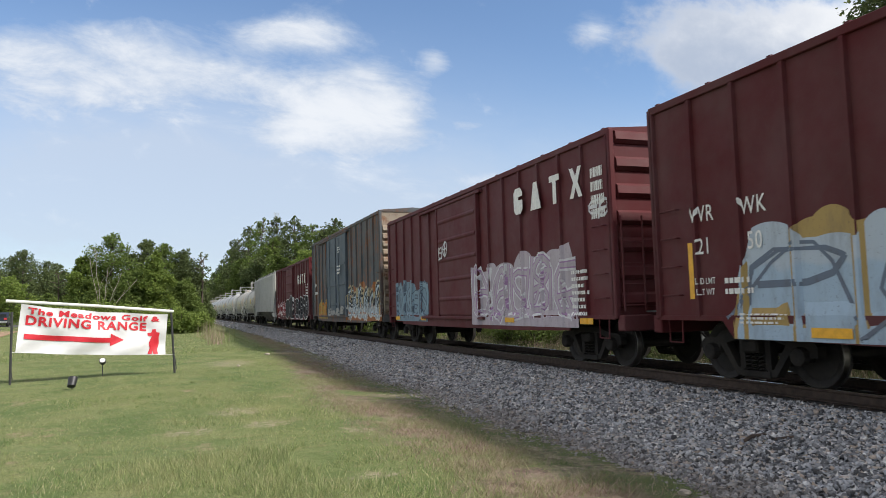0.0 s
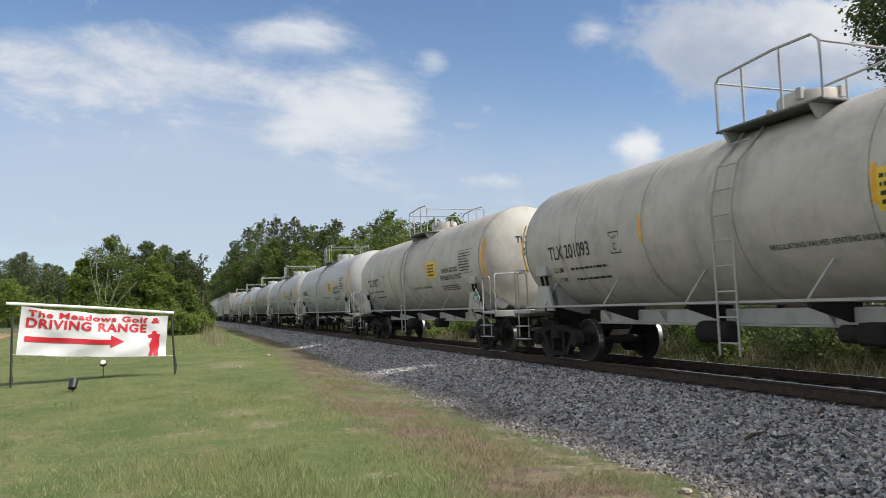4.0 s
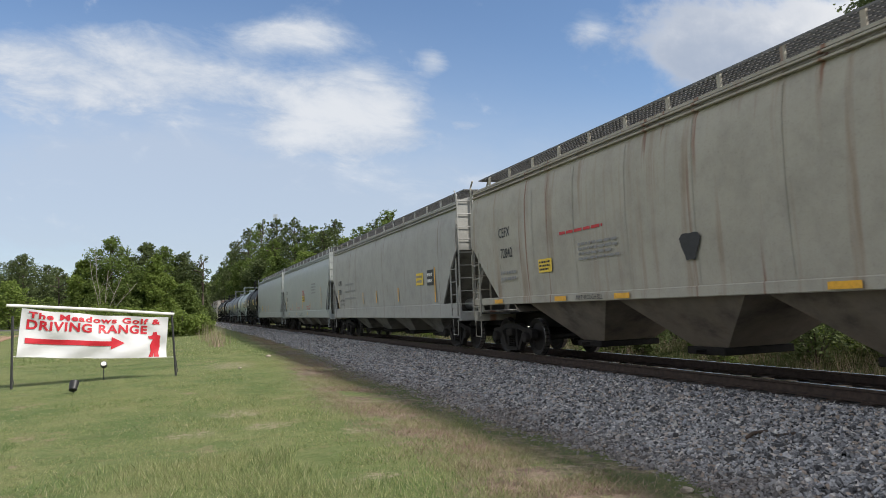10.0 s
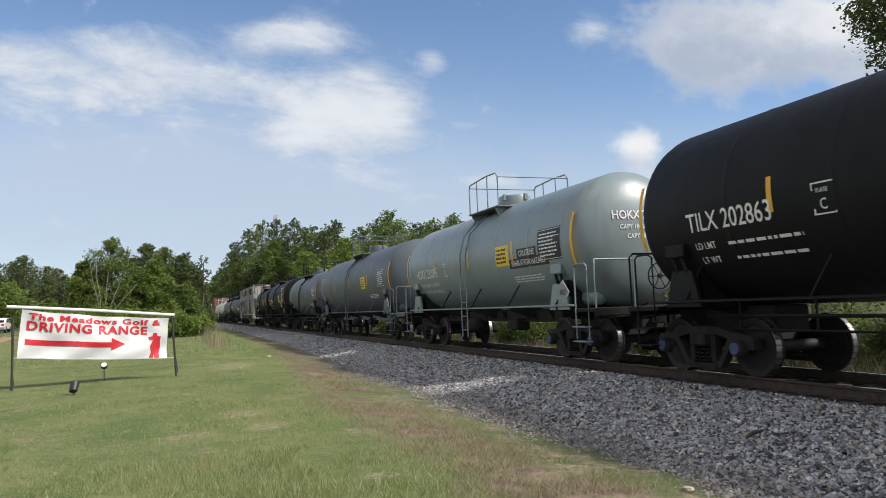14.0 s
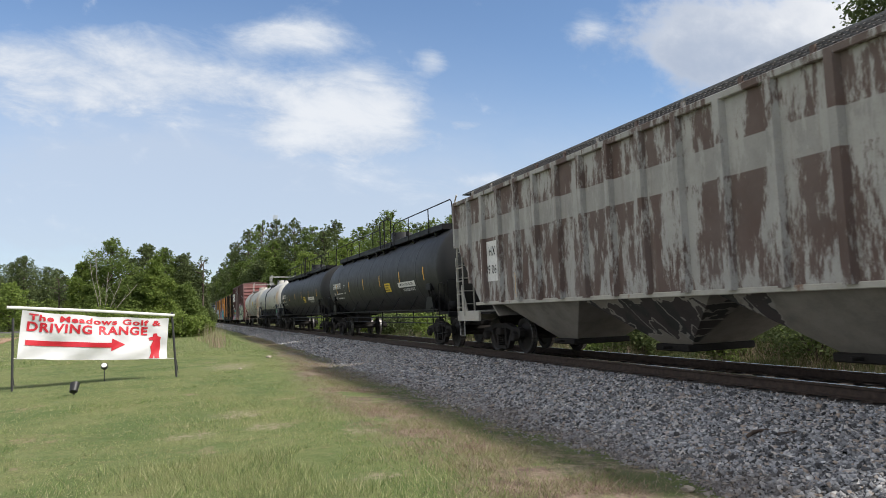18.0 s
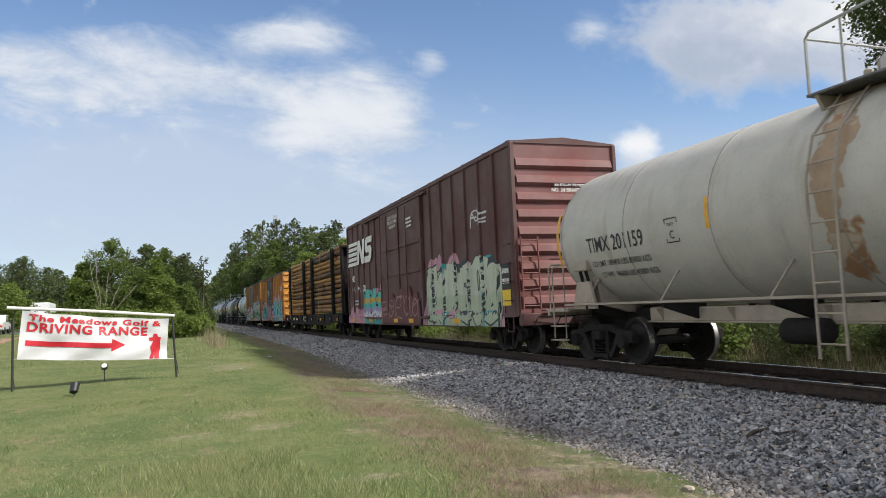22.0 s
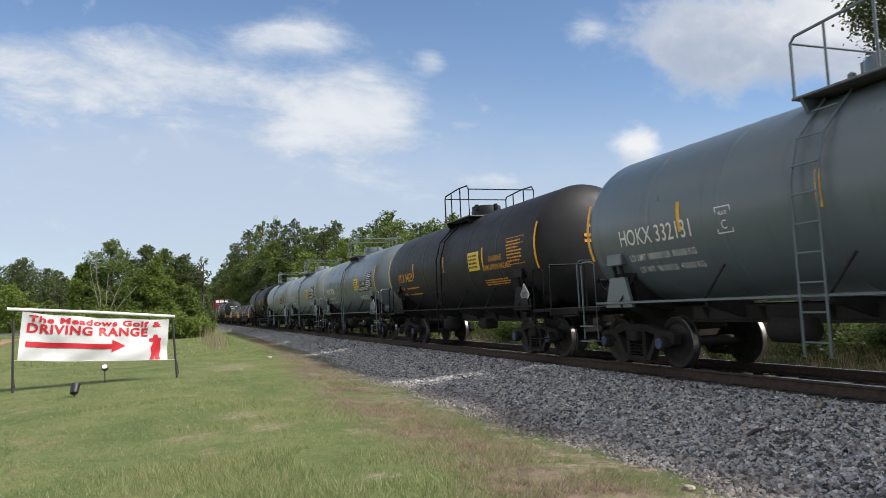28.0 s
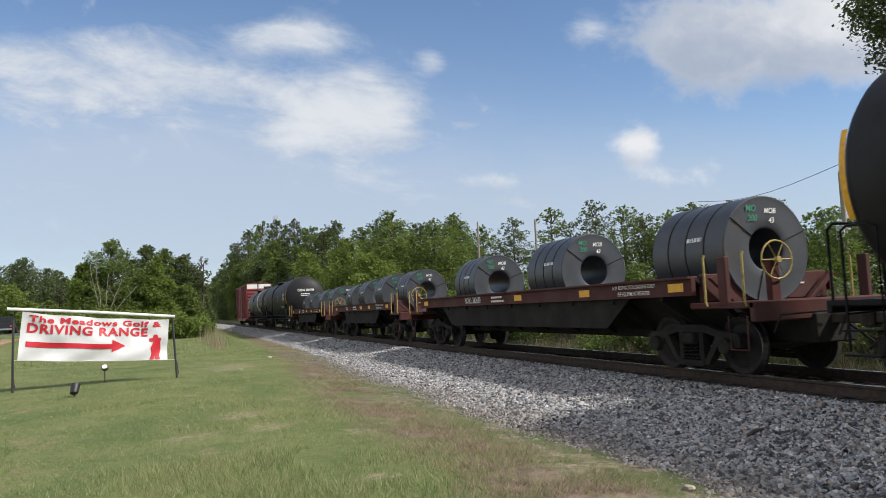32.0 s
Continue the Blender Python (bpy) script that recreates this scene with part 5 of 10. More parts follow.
# ---------------------------------------------------------------- boxcars
def boxcar(label, front, rear, body, trim, H=4.6, gap=0.66, door=None, posts=16, end_mat=None, door_kind="plain", door_c=0.3, end_ribs=7, sill_drop=True, roof_mat=None, truck_in=2.35,
           ribs_deep=0.06, brake_dark=False, end_top=None, name="boxcar", zf=1.02, post_mat=None):
    car, L = start_car(name, label, "boxcar", "cars of the freight train", front, rear)
    Lb = L - 2 * gap
    hw = 1.47
    y0, y1 = -Lb / 2, Lb / 2
    em = end_mat or body
    rm = roof_mat or trim
    dw = door[1] if door else 3.0
    dc = door[0] if door else 0.3
    for sx in (-1, 1):
        sd = Shape().box(min(sx * hw, sx * (hw - 0.05)), max(sx * hw, sx * (hw - 0.05)), y0, y1, zf - 0.04, H)
        part("side_wall", sd, body, car)
        # side sill: deep between the trucks
        ss = Shape()
        pts = [(y0, zf + 0.02), (y1, zf + 0.02), (y1, zf - 0.06), (y1 - 1.55, zf - 0.06), (y1 - 1.75, zf - 0.30), (y1 - 4.0, zf - 0.34), (y0 + 4.0, zf - 0.34), (y0 + 1.75, zf - 0.30), (y0 + 1.55, zf - 0.06), (y0, zf - 0.06)]
        xa = sx * (hw + 0.022)
        ss.prism(pts, xa - 0.02, xa + 0.02, lambda u, w, a: (a, u, w))
        part("side_sill", ss, body, car)
        # top chord
        tc = Shape().cbox(min(sx * (hw + 0.05), sx * (hw - 0.03)), max(sx * (hw + 0.05), sx * (hw - 0.03)), y0 - 0.02, y1 + 0.02, H - 0.1, H + 0.03, 0.012)
        part("top_chord", tc, rm if roof_mat else body, car)
        # posts, leaving the doorway free
        for k in range(posts + 1):
            y = y0 + 0.05 + (Lb - 0.1) * k / posts
            if dc - dw / 2 - 0.12 < y < dc + dw / 2 + 0.12:
                continue
            w = 0.045
            sh = Shape().prism([(y - w, 0), (y - w * 0.7, ribs_deep), (y + w * 0.7, ribs_deep), (y + w, 0)], zf, H - 0.1, lambda u, q, a, sx=sx: (sx * (hw + q), u, a))
            part("side_post", sh, post_mat or body, car)
        # door
        d = Shape().cbox(min(sx * (hw + 0.03), sx * (hw + 0.09)), max(sx * (hw + 0.03), sx * (hw + 0.09)), dc - dw / 2, dc + dw / 2, zf + 0.02, H - 0.2, 0.012)
        ribs = []
        if door_kind == "ribbed":
            nz = 13
            for k in range(nz):
                z = zf + 0.14 + (H - zf - 0.5) * k / (nz - 1)
                ribs.append(Shape().prism([(z - 0.09, 0.09), (z - 0.03, 0.13), (z + 0.03, 0.13), (z + 0.09, 0.09)], dc - dw / 2 + 0.06, dc + dw / 2 - 0.06, lambda u, q, a, sx=sx: (sx * (hw + q), a, u)))
        dm = door[2] if door and len(door) > 2 else body
        dob = part("door", d, dm, car, "sliding steel door")
        for rb in ribs:
            part("door_rib", rb, dm, dob)
        if door_kind == "plug":
            for yy in (dc - dw / 4, dc + dw / 4):
                for zz in (zf + 0.55, zf + 1.55, zf + 2.55):
                    pn = Shape().cbox(min(sx * (hw + 0.09), sx * (hw + 0.125)), max(sx * (hw + 0.09), sx * (hw + 0.125)), yy - dw / 4 + 0.1, yy + dw / 4 - 0.1, zz - 0.05, zz + 0.05, 0.01)
                    part("door_rib", pn, dm, dob)
                part("lock_bar", Shape().tube([(sx * (hw + 0.15), yy + 0.2, zf + 0.1), (sx * (hw + 0.15), yy + 0.2, H - 0.35)], 0.022, 6), dm, dob)
            part("door_edge", Shape().cbox(min(sx * (hw + 0.09), sx * (hw + 0.14)), max(sx * (hw + 0.09), sx * (hw + 0.14)), dc - 0.06, dc + 0.06, zf + 0.05, H - 0.25, 0.01), dm, dob)
        elif door_kind == "plain":
            for zz in np.linspace(zf + 0.5, H - 0.7, 5):
                pn = Shape().prism([(zz - 0.07, 0.09), (zz - 0.02, 0.115), (zz + 0.02, 0.115), (zz + 0.07, 0.09)], dc - dw / 2 + 0.05, dc + dw / 2 - 0.05, lambda u, q, a, sx=sx: (sx * (hw + q), a, u))
                part("door_rib", pn, dm, dob)
        for yy in (dc - dw / 2 - 0.06, dc + dw / 2 + 0.06):
            part("door_post", Shape().cbox(min(sx * hw, sx * (hw + 0.12)), max(sx * hw, sx * (hw + 0.12)), yy - 0.05, yy + 0.05, zf - 0.02, H - 0.12, 0.012), dm if door_kind == "plug" else body, car)
        for zz in (zf - 0.06, H - 0.2):
            part("door_track", Shape().cbox(min(sx * (hw + 0.02), sx * (hw + 0.13)), max(sx * (hw + 0.02), sx * (hw + 0.13)), dc - dw * 0.62, dc + dw * 1.05, zz - 0.04, zz + 0.04, 0.01), body, car)
        # corner grabs and steps
        for sy in (-1, 1):
            ye = sy * (Lb / 2 - 0.42)
            for zz in np.linspace(zf + 0.35, zf + 1.75, 4):
                grab(car, trim, [(sx * (hw + 0.02), ye - 0.22, zz), (sx * (hw + 0.09), ye - 0.21, zz), (sx * (hw + 0.09), ye + 0.21, zz), (sx * (hw + 0.02), ye + 0.22, zz)])
            stirrup(car, trim, sx * (hw + 0.02), ye, zf)
    for sy in (-1, 1):
        ye = sy * Lb / 2
        e = Shape().box(-hw, hw, min(ye, ye - sy * 0.05), max(ye, ye - sy * 0.05), zf - 0.04, H)
        e.prism([(-hw, H), (hw, H), (0, H + 0.14)], min(ye, ye - sy * 0.05), max(ye, ye - sy * 0.05), lambda u, w, a: (u, a, w))
        part("end_wall", e, em, car)
        top_z = H - (end_top or 0.15)
        for k in range(end_ribs):
            z = zf + 0.3 + (top_z - zf - 0.3) * k / (end_ribs - 1)
            rb = Shape().prism([(-0.15, 0), (-0.10, 0.055), (0.05, 0.085), (0.12, 0.03), (0.13, 0)], -hw + 0.1, hw - 0.1, lambda u, q, a, z=z, sy=sy, ye=ye: (a, ye + sy * q, z - u))
            part("end_rib", rb, em, car)
        for sx in (-1, 1):
            part("corner_post", Shape().cbox(sx * hw - 0.06, sx * hw + 0.06, ye - 0.06, ye + 0.06, zf - 0.05, H, 0.02), body, car)
        sl = Shape().cbox(-hw, hw, min(ye, ye + sy * 0.22), max(ye, ye + sy * 0.22), zf - 0.28, zf + 0.02, 0.02)
        part("end_sill", sl, trim, car)
        part("end_step", Shape().cbox(-0.9, 0.9, min(ye + sy * 0.1, ye + sy * 0.34), max(ye + sy * 0.1, ye + sy * 0.34), zf + 0.06, zf + 0.09, 0.005), MAT["grating"], car)
        lad = Shape()
        for x in (-1.38, -0.92):
            lad.tube([(x, ye + sy * 0.13, zf + 0.1), (x, ye + sy * 0.13, zf + 1.9)], 0.022, 5)
        for zz in np.linspace(zf + 0.2, zf + 1.8, 5):
            lad.tube([(-1.38, ye + sy * 0.13, zz), (-0.92, ye + sy * 0.13, zz)], 0.014, 5)
        part("end_ladder", lad, em if not brake_dark else trim, car)
        grab(car, trim, [(-0.4, ye + sy * 0.12, zf + 1.5), (0.9, ye + sy * 0.12, zf + 1.5)], 0.014)
    brake_wheel(car, trim, 0.55, y0 - 0.2, zf + 1.35)
    bx = Shape().cbox(0.35, 0.75, y0 - 0.16, y0 - 0.02, zf + 1.1, zf + 1.55, 0.03)
    part("brake_gearbox", bx, trim, car)
    rf = Shape().prism([(-hw - 0.03, H + 0.02), (0, H + 0.15), (hw + 0.03, H + 0.02), (hw, H - 0.03), (-hw, H - 0.03)], y0 - 0.03, y1 + 0.03, lambda u, w, a: (u, a, w))
    part("roof", rf, rm, car)
    for k in range(13):
        y = y0 + 0.2 + (Lb - 0.4) * k / 12
        rr = Shape().prism([(-hw - 0.02, H + 0.02), (0, H + 0.15), (hw + 0.02, H + 0.02), (hw + 0.02, H + 0.06), (0, H + 0.19), (-hw - 0.02, H + 0.06)], y - 0.04, y + 0.04, lambda u, w, a: (u, a, w))
        part("roof_rib", rr, rm, car)
    fr = Shape().cbox(-0.32, 0.32, -L / 2 + 0.7, L / 2 - 0.7, 0.66, 1.0, 0.02)
    part("centre_sill", fr, MAT["under"], car)
    for k in range(5):
        y = -Lb / 2 + 3.4 + (Lb - 6.8) * k / 4
        part("cross_bearer", Shape().prism([(-hw, zf - 0.05), (hw, zf - 0.05), (hw, zf - 0.2), (0.3, 0.72), (-0.3, 0.72), (-hw, zf - 0.2)], y - 0.05, y + 0.05, lambda u, w, a: (u, a, w)), MAT["under"], car)
    part("floor_pan", Shape().box(-hw + 0.06, hw - 0.06, y0 + 0.06, y1 - 0.06, zf - 0.02, zf + 0.04), MAT["under"], car)
    rs = Shape().lathe([(-0.42, 0.0), (-0.40, 0.14), (0.40, 0.14), (0.42, 0.0)], 12, (-0.75, 1.4, 0.78), (0, 1, 0), (1, 0, 0))
    part("air_reservoir", rs, MAT["under"], car, smooth=True)
    common(car, L, truck_in)
    face = Face(car, x=-hw)
    rows = [y0 + 0.05 + (Lb - 0.1) * k / posts for k in range(posts + 1)]

    def relief(y, z):
        """How far the steel stands out of the wall there."""
        out = 0.044 if z < zf + 0.03 else 0.0
        if abs(y - dc) < dw / 2:
            return 0.135
        if abs(abs(y - dc) - dw / 2 - 0.06) < 0.055:
            return 0.122
        near = min(abs(y - q) for q in rows)
        return max(out, (ribs_deep + 0.002) * max(0.0, min(1.0, (0.062 - near) / 0.015)))

    face.relief = relief
    face.steps = [q + e for q in rows for e in (-0.062, -0.047, 0.047, 0.062)]
    return car, face, Lb


# ---------------------------------------------------------------- sprayed paint on boxcars
STROKES = (
    ([(0.1, 0.0), (0.12, 0.95), (0.8, 0.9), (0.75, 0.5), (0.15, 0.45)],),
    ([(0.0, 0.0), (0.4, 1.0), (0.6, 1.0), (1.0, 0.0)], [(0.2, 0.36), (0.85, 0.40)]),
    ([(0.92, 0.8), (0.5, 1.0), (0.08, 0.75), (0.85, 0.4), (0.75, 0.05), (0.05, 0.12)],),
    ([(0.05, 1.0), (0.1, 0.2), (0.5, 0.0), (0.9, 0.2), (0.95, 1.0)],),
    ([(0.05, 0.0), (0.1, 1.0)], [(0.12, 0.5), (0.95, 1.0)], [(0.35, 0.6), (1.0, -0.1)]),
    ([(0.08, -0.05), (0.1, 1.0), (0.85, 0.05), (0.92, 1.05)],),
    ([(0.5, 0.0), (0.5, 0.95)], [(-0.05, 0.85), (1.05, 1.0)], [(0.2, 0.1), (0.9, 0.0)]),
    ([(0.5, 1.0), (0.08, 0.7), (0.1, 0.2), (0.5, 0.0), (0.9, 0.3), (0.88, 0.75), (0.45, 1.0)],),
    ([(0.9, 0.95), (0.1, 0.9), (0.1, 0.05), (0.95, 0.0)], [(0.1, 0.5), (0.8, 0.52)]),
)
SPRAY = {}


def spray(*stops):
    """Sprayed paint: colours by height, scuffed and dusty."""
    if stops in SPRAY:
        return SPRAY[stops]
    n = Nodes("spray_paint_" + str(len(SPRAY)))
    z = n.split()[2]
    c = stops[0][1]
    soft = n.math("ADD", z, n.math("MULTIPLY", n.math("SUBTRACT", n.noise(2.2, 3, 0.5), 0.5), 0.35))
    for lo, col in stops[1:]:
        c = n.mix(n.step(soft, lo - 0.05, lo + 0.05), c, col)
    c = n.mix(n.math("MULTIPLY", n.step(n.noise(3.0, 6, 0.7, n.mapped((1, 1.5, 0.5))), 0.42, 0.75), 0.35), c, (0.10, 0.085, 0.08))
    c = n.mix(n.math("MULTIPLY", n.step(n.noise(22, 5, 0.7), 0.60, 0.70), 0.5), c, (0.09, 0.06, 0.05))
    n.bump(n.noise(16, 4), 0.1, 0.01)
    SPRAY[stops] = n.done(c, 0.65, 0.0, 0.25)
    return SPRAY[stops]


def graffiti(fc, ya, yb, z0, z1, letters, layers, clouds=(), seed=1, slant=0.12, round_off=1, overlap=1.12):
    """A sprayed piece from ya down to yb: soft masses behind, then letter-like strokes, each layer narrower than the one below."""
    rng = random.Random(seed)

    def at(y, z, lift):
        return (fc.x - fc.relief(y, z) - 0.004 - lift, y, z)

    for k, (grow, mat) in enumerate(clouds):
        s = Shape()
        lumps = [(rng.uniform(yb, ya), rng.uniform(0.25, 0.7), rng.uniform(0.3, 1.0)) for _ in range(int((ya - yb) * 1.6))]
        n = int((ya - yb + 2 * grow * 0.6) / 0.05)
        cols = []
        for i in range(n + 1):
            y = yb - grow * 0.6 + (ya - yb + grow * 1.2) * i / n
            edge = min(1.0, max(0.0, min(i, n - i) * 0.05 / 0.35)) ** 0.5
            top = max([z1 - 0.35] + [z1 - 0.35 + (grow + 0.35) * h * math.sqrt(max(0.0, 1 - ((y - c) / w) ** 2)) for c, w, h in lumps])
            top = z0 + 0.25 + (top - z0 - 0.25) * edge
            cols.append([at(y, z0 + (top - z0) * j / 8, 0.001 * k) for j in range(9)])
        s.add([p for col in cols for p in col], [(i * 9 + j, (i + 1) * 9 + j, (i + 1) * 9 + j + 1, i * 9 + j + 1) for i in range(n) for j in range(8)])
        part("sprayed_mass", s, mat, fc.car)
    step = (ya - yb) / letters
    paths = []
    for q in range(letters):
        flip, tilt = rng.random() < 0.35, rng.uniform(-0.12, 0.12)
        wide = step * overlap * rng.uniform(0.85, 1.05)
        low, high = z0 + 0.2 + rng.uniform(-0.05, 0.1), z1 - 0.15 + rng.uniform(-0.3, 0.1)
        mixed = [rng.choice(rng.choice(STROKES)) for _ in range(3)]
        for pts in mixed:
            pl = []
            over = rng.random() < 0.4
            for u, v in pts:
                u = 1 - u if flip else u
                v = 1 - v if over else v
                u, v = u + rng.uniform(-0.06, 0.06) + slant * (v - 0.5), v + rng.uniform(-0.04, 0.04) + tilt * (u - 0.5)
                pl.append((ya - step * (q + 0.5) - (u - 0.5) * wide * 0.86, low + (high - low) * v))
            for _ in range(round_off):
                pl = [pl[0]] + [p for a, b in zip(pl, pl[1:]) for p in ((a[0] * 0.75 + b[0] * 0.25, a[1] * 0.75 + b[1] * 0.25), (a[0] * 0.25 + b[0] * 0.75, a[1] * 0.25 + b[1] * 0.75))] + [pl[-1]]
            run = []
            for a, b in zip(pl, pl[1:]):
                m = max(1, int(math.hypot(b[0] - a[0], b[1] - a[1]) / 0.05))
                run += [(a[0] + (b[0] - a[0]) * i / m, a[1] + (b[1] - a[1]) * i / m) for i in range(m)]
            paths.append(run + [pl[-1]])
    for k, (width, mat) in enumerate(layers):
        s = Shape()
        for pj, run in enumerate(paths):
            v, across = [], max(2, int(width / 0.06))
            for i, p in enumerate(run):
                a, b = run[max(0, i - 1)], run[min(len(run) - 1, i + 1)]
                d = math.hypot(b[0] - a[0], b[1] - a[1]) or 1.0
                nx, nz = -(b[1] - a[1]) / d, (b[0] - a[0]) / d
                # blunt, widened ends
                w = width * (1.12 - 0.24 * math.sin(math.pi * i / (len(run) - 1)))
                for j in range(across + 1):
                    f = (j / across - 0.5) * w
                    v.append(at(p[0] + nx * f, max(z0 - 0.02, p[1] + nz * f), 0.004 + 0.0025 * k + 0.0002 * pj + 0.002 * i / len(run)))
            s.add(v, [(i * (across + 1) + j, i * (across + 1) + j + 1, (i + 1) * (across + 1) + j + 1, (i + 1) * (across + 1) + j) for i in range(len(run) - 1) for j in range(across)])
        part("sprayed_fill" if k else "sprayed_outline", s, mat, fc.car)


# ---------------------------------------------------------------- covered hoppers
def hopper(label, front, rear, body, trim, kind="smooth", H=4.35, gap=0.62, chutes=3, slope=2.2, posts=18, chute_mat=None, sill_mat=None, sill=0.22, walk_dark=True, belly=1.05, zs=1.35,
           truck_in=2.0, stripe=()):
    car, L = start_car("covered_hopper", label, "hopper car", "cars of the freight train", front, rear)
    Lb = L - 2 * gap
    hw = 1.5
    y0, y1 = -Lb / 2, Lb / 2
    cm, sm = chute_mat or body, sill_mat or body
    # flank outline: end sheets slope in below the roof
    zk = 2.95 if kind == "smooth" else 3.05
    for sx in (-1, 1):
        nz = 9
        zz = np.linspace(zs, H, nz)

        def wide(z):
            if kind != "smooth":
                return hw
            t = (z - zs) / (H - zs)
            return hw + 0.06 * math.sin(t * math.pi) - 0.10 * max(0, t - 0.75) / 0.25 * max(0, t - 0.75) / 0.25 * 2

        s = Shape()
        v, f = [], []
        for z in zz:
            ins = max(0.0, (zk - z) / (zk - zs)) * slope * 0.62
            ya, yb = y0 + ins, y1 - ins
            for q in (0, 0.05):
                v += [(sx * (wide(z) - q), ya, z), (sx * (wide(z) - q), yb, z)]
        for k in range(nz - 1):
            a, b = k * 4, (k + 1) * 4
            f += [(a, a + 1, b + 1, b), (a + 2, b + 2, b + 3, a + 3), (a, b, b + 2, a + 2), (a + 1, a + 3, b + 3, b + 1)]
        f += [(0, 2, 3, 1), (4 * nz - 4, 4 * nz - 3, 4 * nz - 1, 4 * nz - 2)]
        s.add(v, f)
        part("side_sheet", smooth_by_angle(s.mesh("side_sheet"), 0.5), body, car)
        ss = Shape().cbox(min(sx * (hw + 0.03), sx * (hw - 0.05)), max(sx * (hw + 0.03), sx * (hw - 0.05)), y0 - 0.1, y1 + 0.1, zs - sill, zs + 0.02, 0.015)
        if kind == "smooth":
            part("side_sill", ss, sm, car)
            for z in (H - 0.14, H - 0.24):
                part("roof_bead", Shape().cbox(min(sx * (hw - 0.09), sx * (hw + 0.0)), max(sx * (hw - 0.09), sx * (hw + 0.0)), y0, y1, z - 0.018, z + 0.018, 0.006), body, car)
            for k in range(1, 9):
                y = y0 + Lb * k / 9
                sm_ = Shape()
                sm_.add([(sx * (wide(z) + 0.008), y + e, z) for z in zz for e in (-0.010, 0.010)], [(2 * i, 2 * i + 1, 2 * i + 3, 2 * i + 2) for i in range(nz - 1)])
                part("weld_seam", sm_, body, car)
        else:
            part("side_sill", Shape().cbox(min(sx * (hw + 0.02), sx * (hw - 0.05)), max(sx * (hw + 0.02), sx * (hw - 0.05)), y0 + slope * 0.5, y1 - slope * 0.5, zs - 0.06, zs + 0.03, 0.012), sm, car)
            for k in range(posts + 1):
                y = y0 + 0.06 + (Lb - 0.12) * k / posts
                lo = zs
                dist_end = min(y - y0, y1 - y)
                if dist_end < slope * 0.62:
                    lo = zk - (zk - zs) * dist_end / (slope * 0.62)
                pr = Shape().prism([(y - 0.10, 0), (y - 0.065, 0.105), (y + 0.065, 0.105), (y + 0.10, 0)], lo, H - 0.06, lambda u, q, a, sx=sx: (sx * (hw + q), u, a))
                part("side_post", pr, body, car)
            part("top_chord", Shape().cbox(min(sx * (hw - 0.02), sx * (hw + 0.09)), max(sx * (hw - 0.02), sx * (hw + 0.09)), y0, y1, H - 0.09, H + 0.02, 0.012), body, car)
            part("end_plate", Shape().cbox(min(sx * (hw - 0.04), sx * (hw + 0.03)), max(sx * (hw - 0.04), sx * (hw + 0.03)), y0 - 0.1, y0 + 1.5, 0.86, 1.14, 0.012), sm, car)
            part("end_plate", Shape().cbox(min(sx * (hw - 0.04), sx * (hw + 0.03)), max(sx * (hw - 0.04), sx * (hw + 0.03)), y1 - 1.5, y1 + 0.1, 0.86, 1.14, 0.012), sm, car)
    # roof, hatches, running board
    ro = Shape().prism([(-hw + 0.08, H - 0.03), (-0.9, H + 0.12), (0.9, H + 0.12), (hw - 0.08, H - 0.03), (hw - 0.08, H - 0.08), (-hw + 0.08, H - 0.08)], y0, y1, lambda u, w, a: (u, a, w))
    part("roof", ro, body, car)
    for k in range(9):
        y = y0 + 1.2 + (Lb - 2.4) * k / 8
        h = Shape().cbox(-0.35, 0.35, y - 0.45, y + 0.45, H + 0.1, H + 0.24, 0.05)
        part("hatch", h, body, car)
    wm = MAT["grating"]
    for sx in (-1, 1):
        wl = Shape()
        xa, xb = (sx * 0.55, sx * 1.22)
        lo, hi = min(xa, xb), max(xa, xb)
        for k in range(9):
            x = lo + (hi - lo) * k / 8
            wl.box(x - 0.008, x + 0.008, y0 - 0.05, y1 + 0.05, H + 0.27, H + 0.305)
        nb = int(Lb / 0.12)
        for k in range(nb + 1):
            y = y0 - 0.05 + (Lb + 0.1) * k / nb
            wl.box(lo, hi, y - 0.008, y + 0.008, H + 0.275, H + 0.3)
        part("running_board", wl, wm, car, "open steel grating walkway")
        for k in range(13):
            y = y0 + Lb * (k + 0.5) / 13
            part("board_bracket", Shape().box(sx * 1.2 - 0.02, sx * 1.2 + 0.02, y - 0.04, y + 0.04, H - 0.06, H + 0.28), body, car)
    for sy in (-1, 1):
        wl = Shape().cbox(-1.2, 1.2, min(sy * (Lb / 2), sy * (Lb / 2 - 0.35)), max(sy * (Lb / 2), sy * (Lb / 2 - 0.35)), H + 0.26, H + 0.29, 0.006)
        part("end_walkway", wl, wm, car)
        ye = sy * Lb / 2
        ins = slope * 0.62
        # upper end sheet and slope sheet
        e = Shape().box(-hw + 0.06, hw - 0.06, min(ye, ye - sy * 0.05), max(ye, ye - sy * 0.05), zk, H)
        part("end_sheet", e, body, car)
        sl = Shape().prism([(ye, zk), (ye - sy * slope, zs - 0.35), (ye - sy * (slope + 0.08), zs - 0.35), (ye - sy * 0.08, zk)], -hw + 0.06, hw - 0.06, lambda u, w, a: (a, u, w))
        part("slope_sheet", sl, cm, car)
        # end frame: sill, shear plate, posts and ladders
        part("end_sill", Shape().cbox(-hw, hw, min(ye + sy * 0.1, ye - sy * 0.1), max(ye + sy * 0.1, ye - sy * 0.1), 0.86, 1.14, 0.02), sm, car)
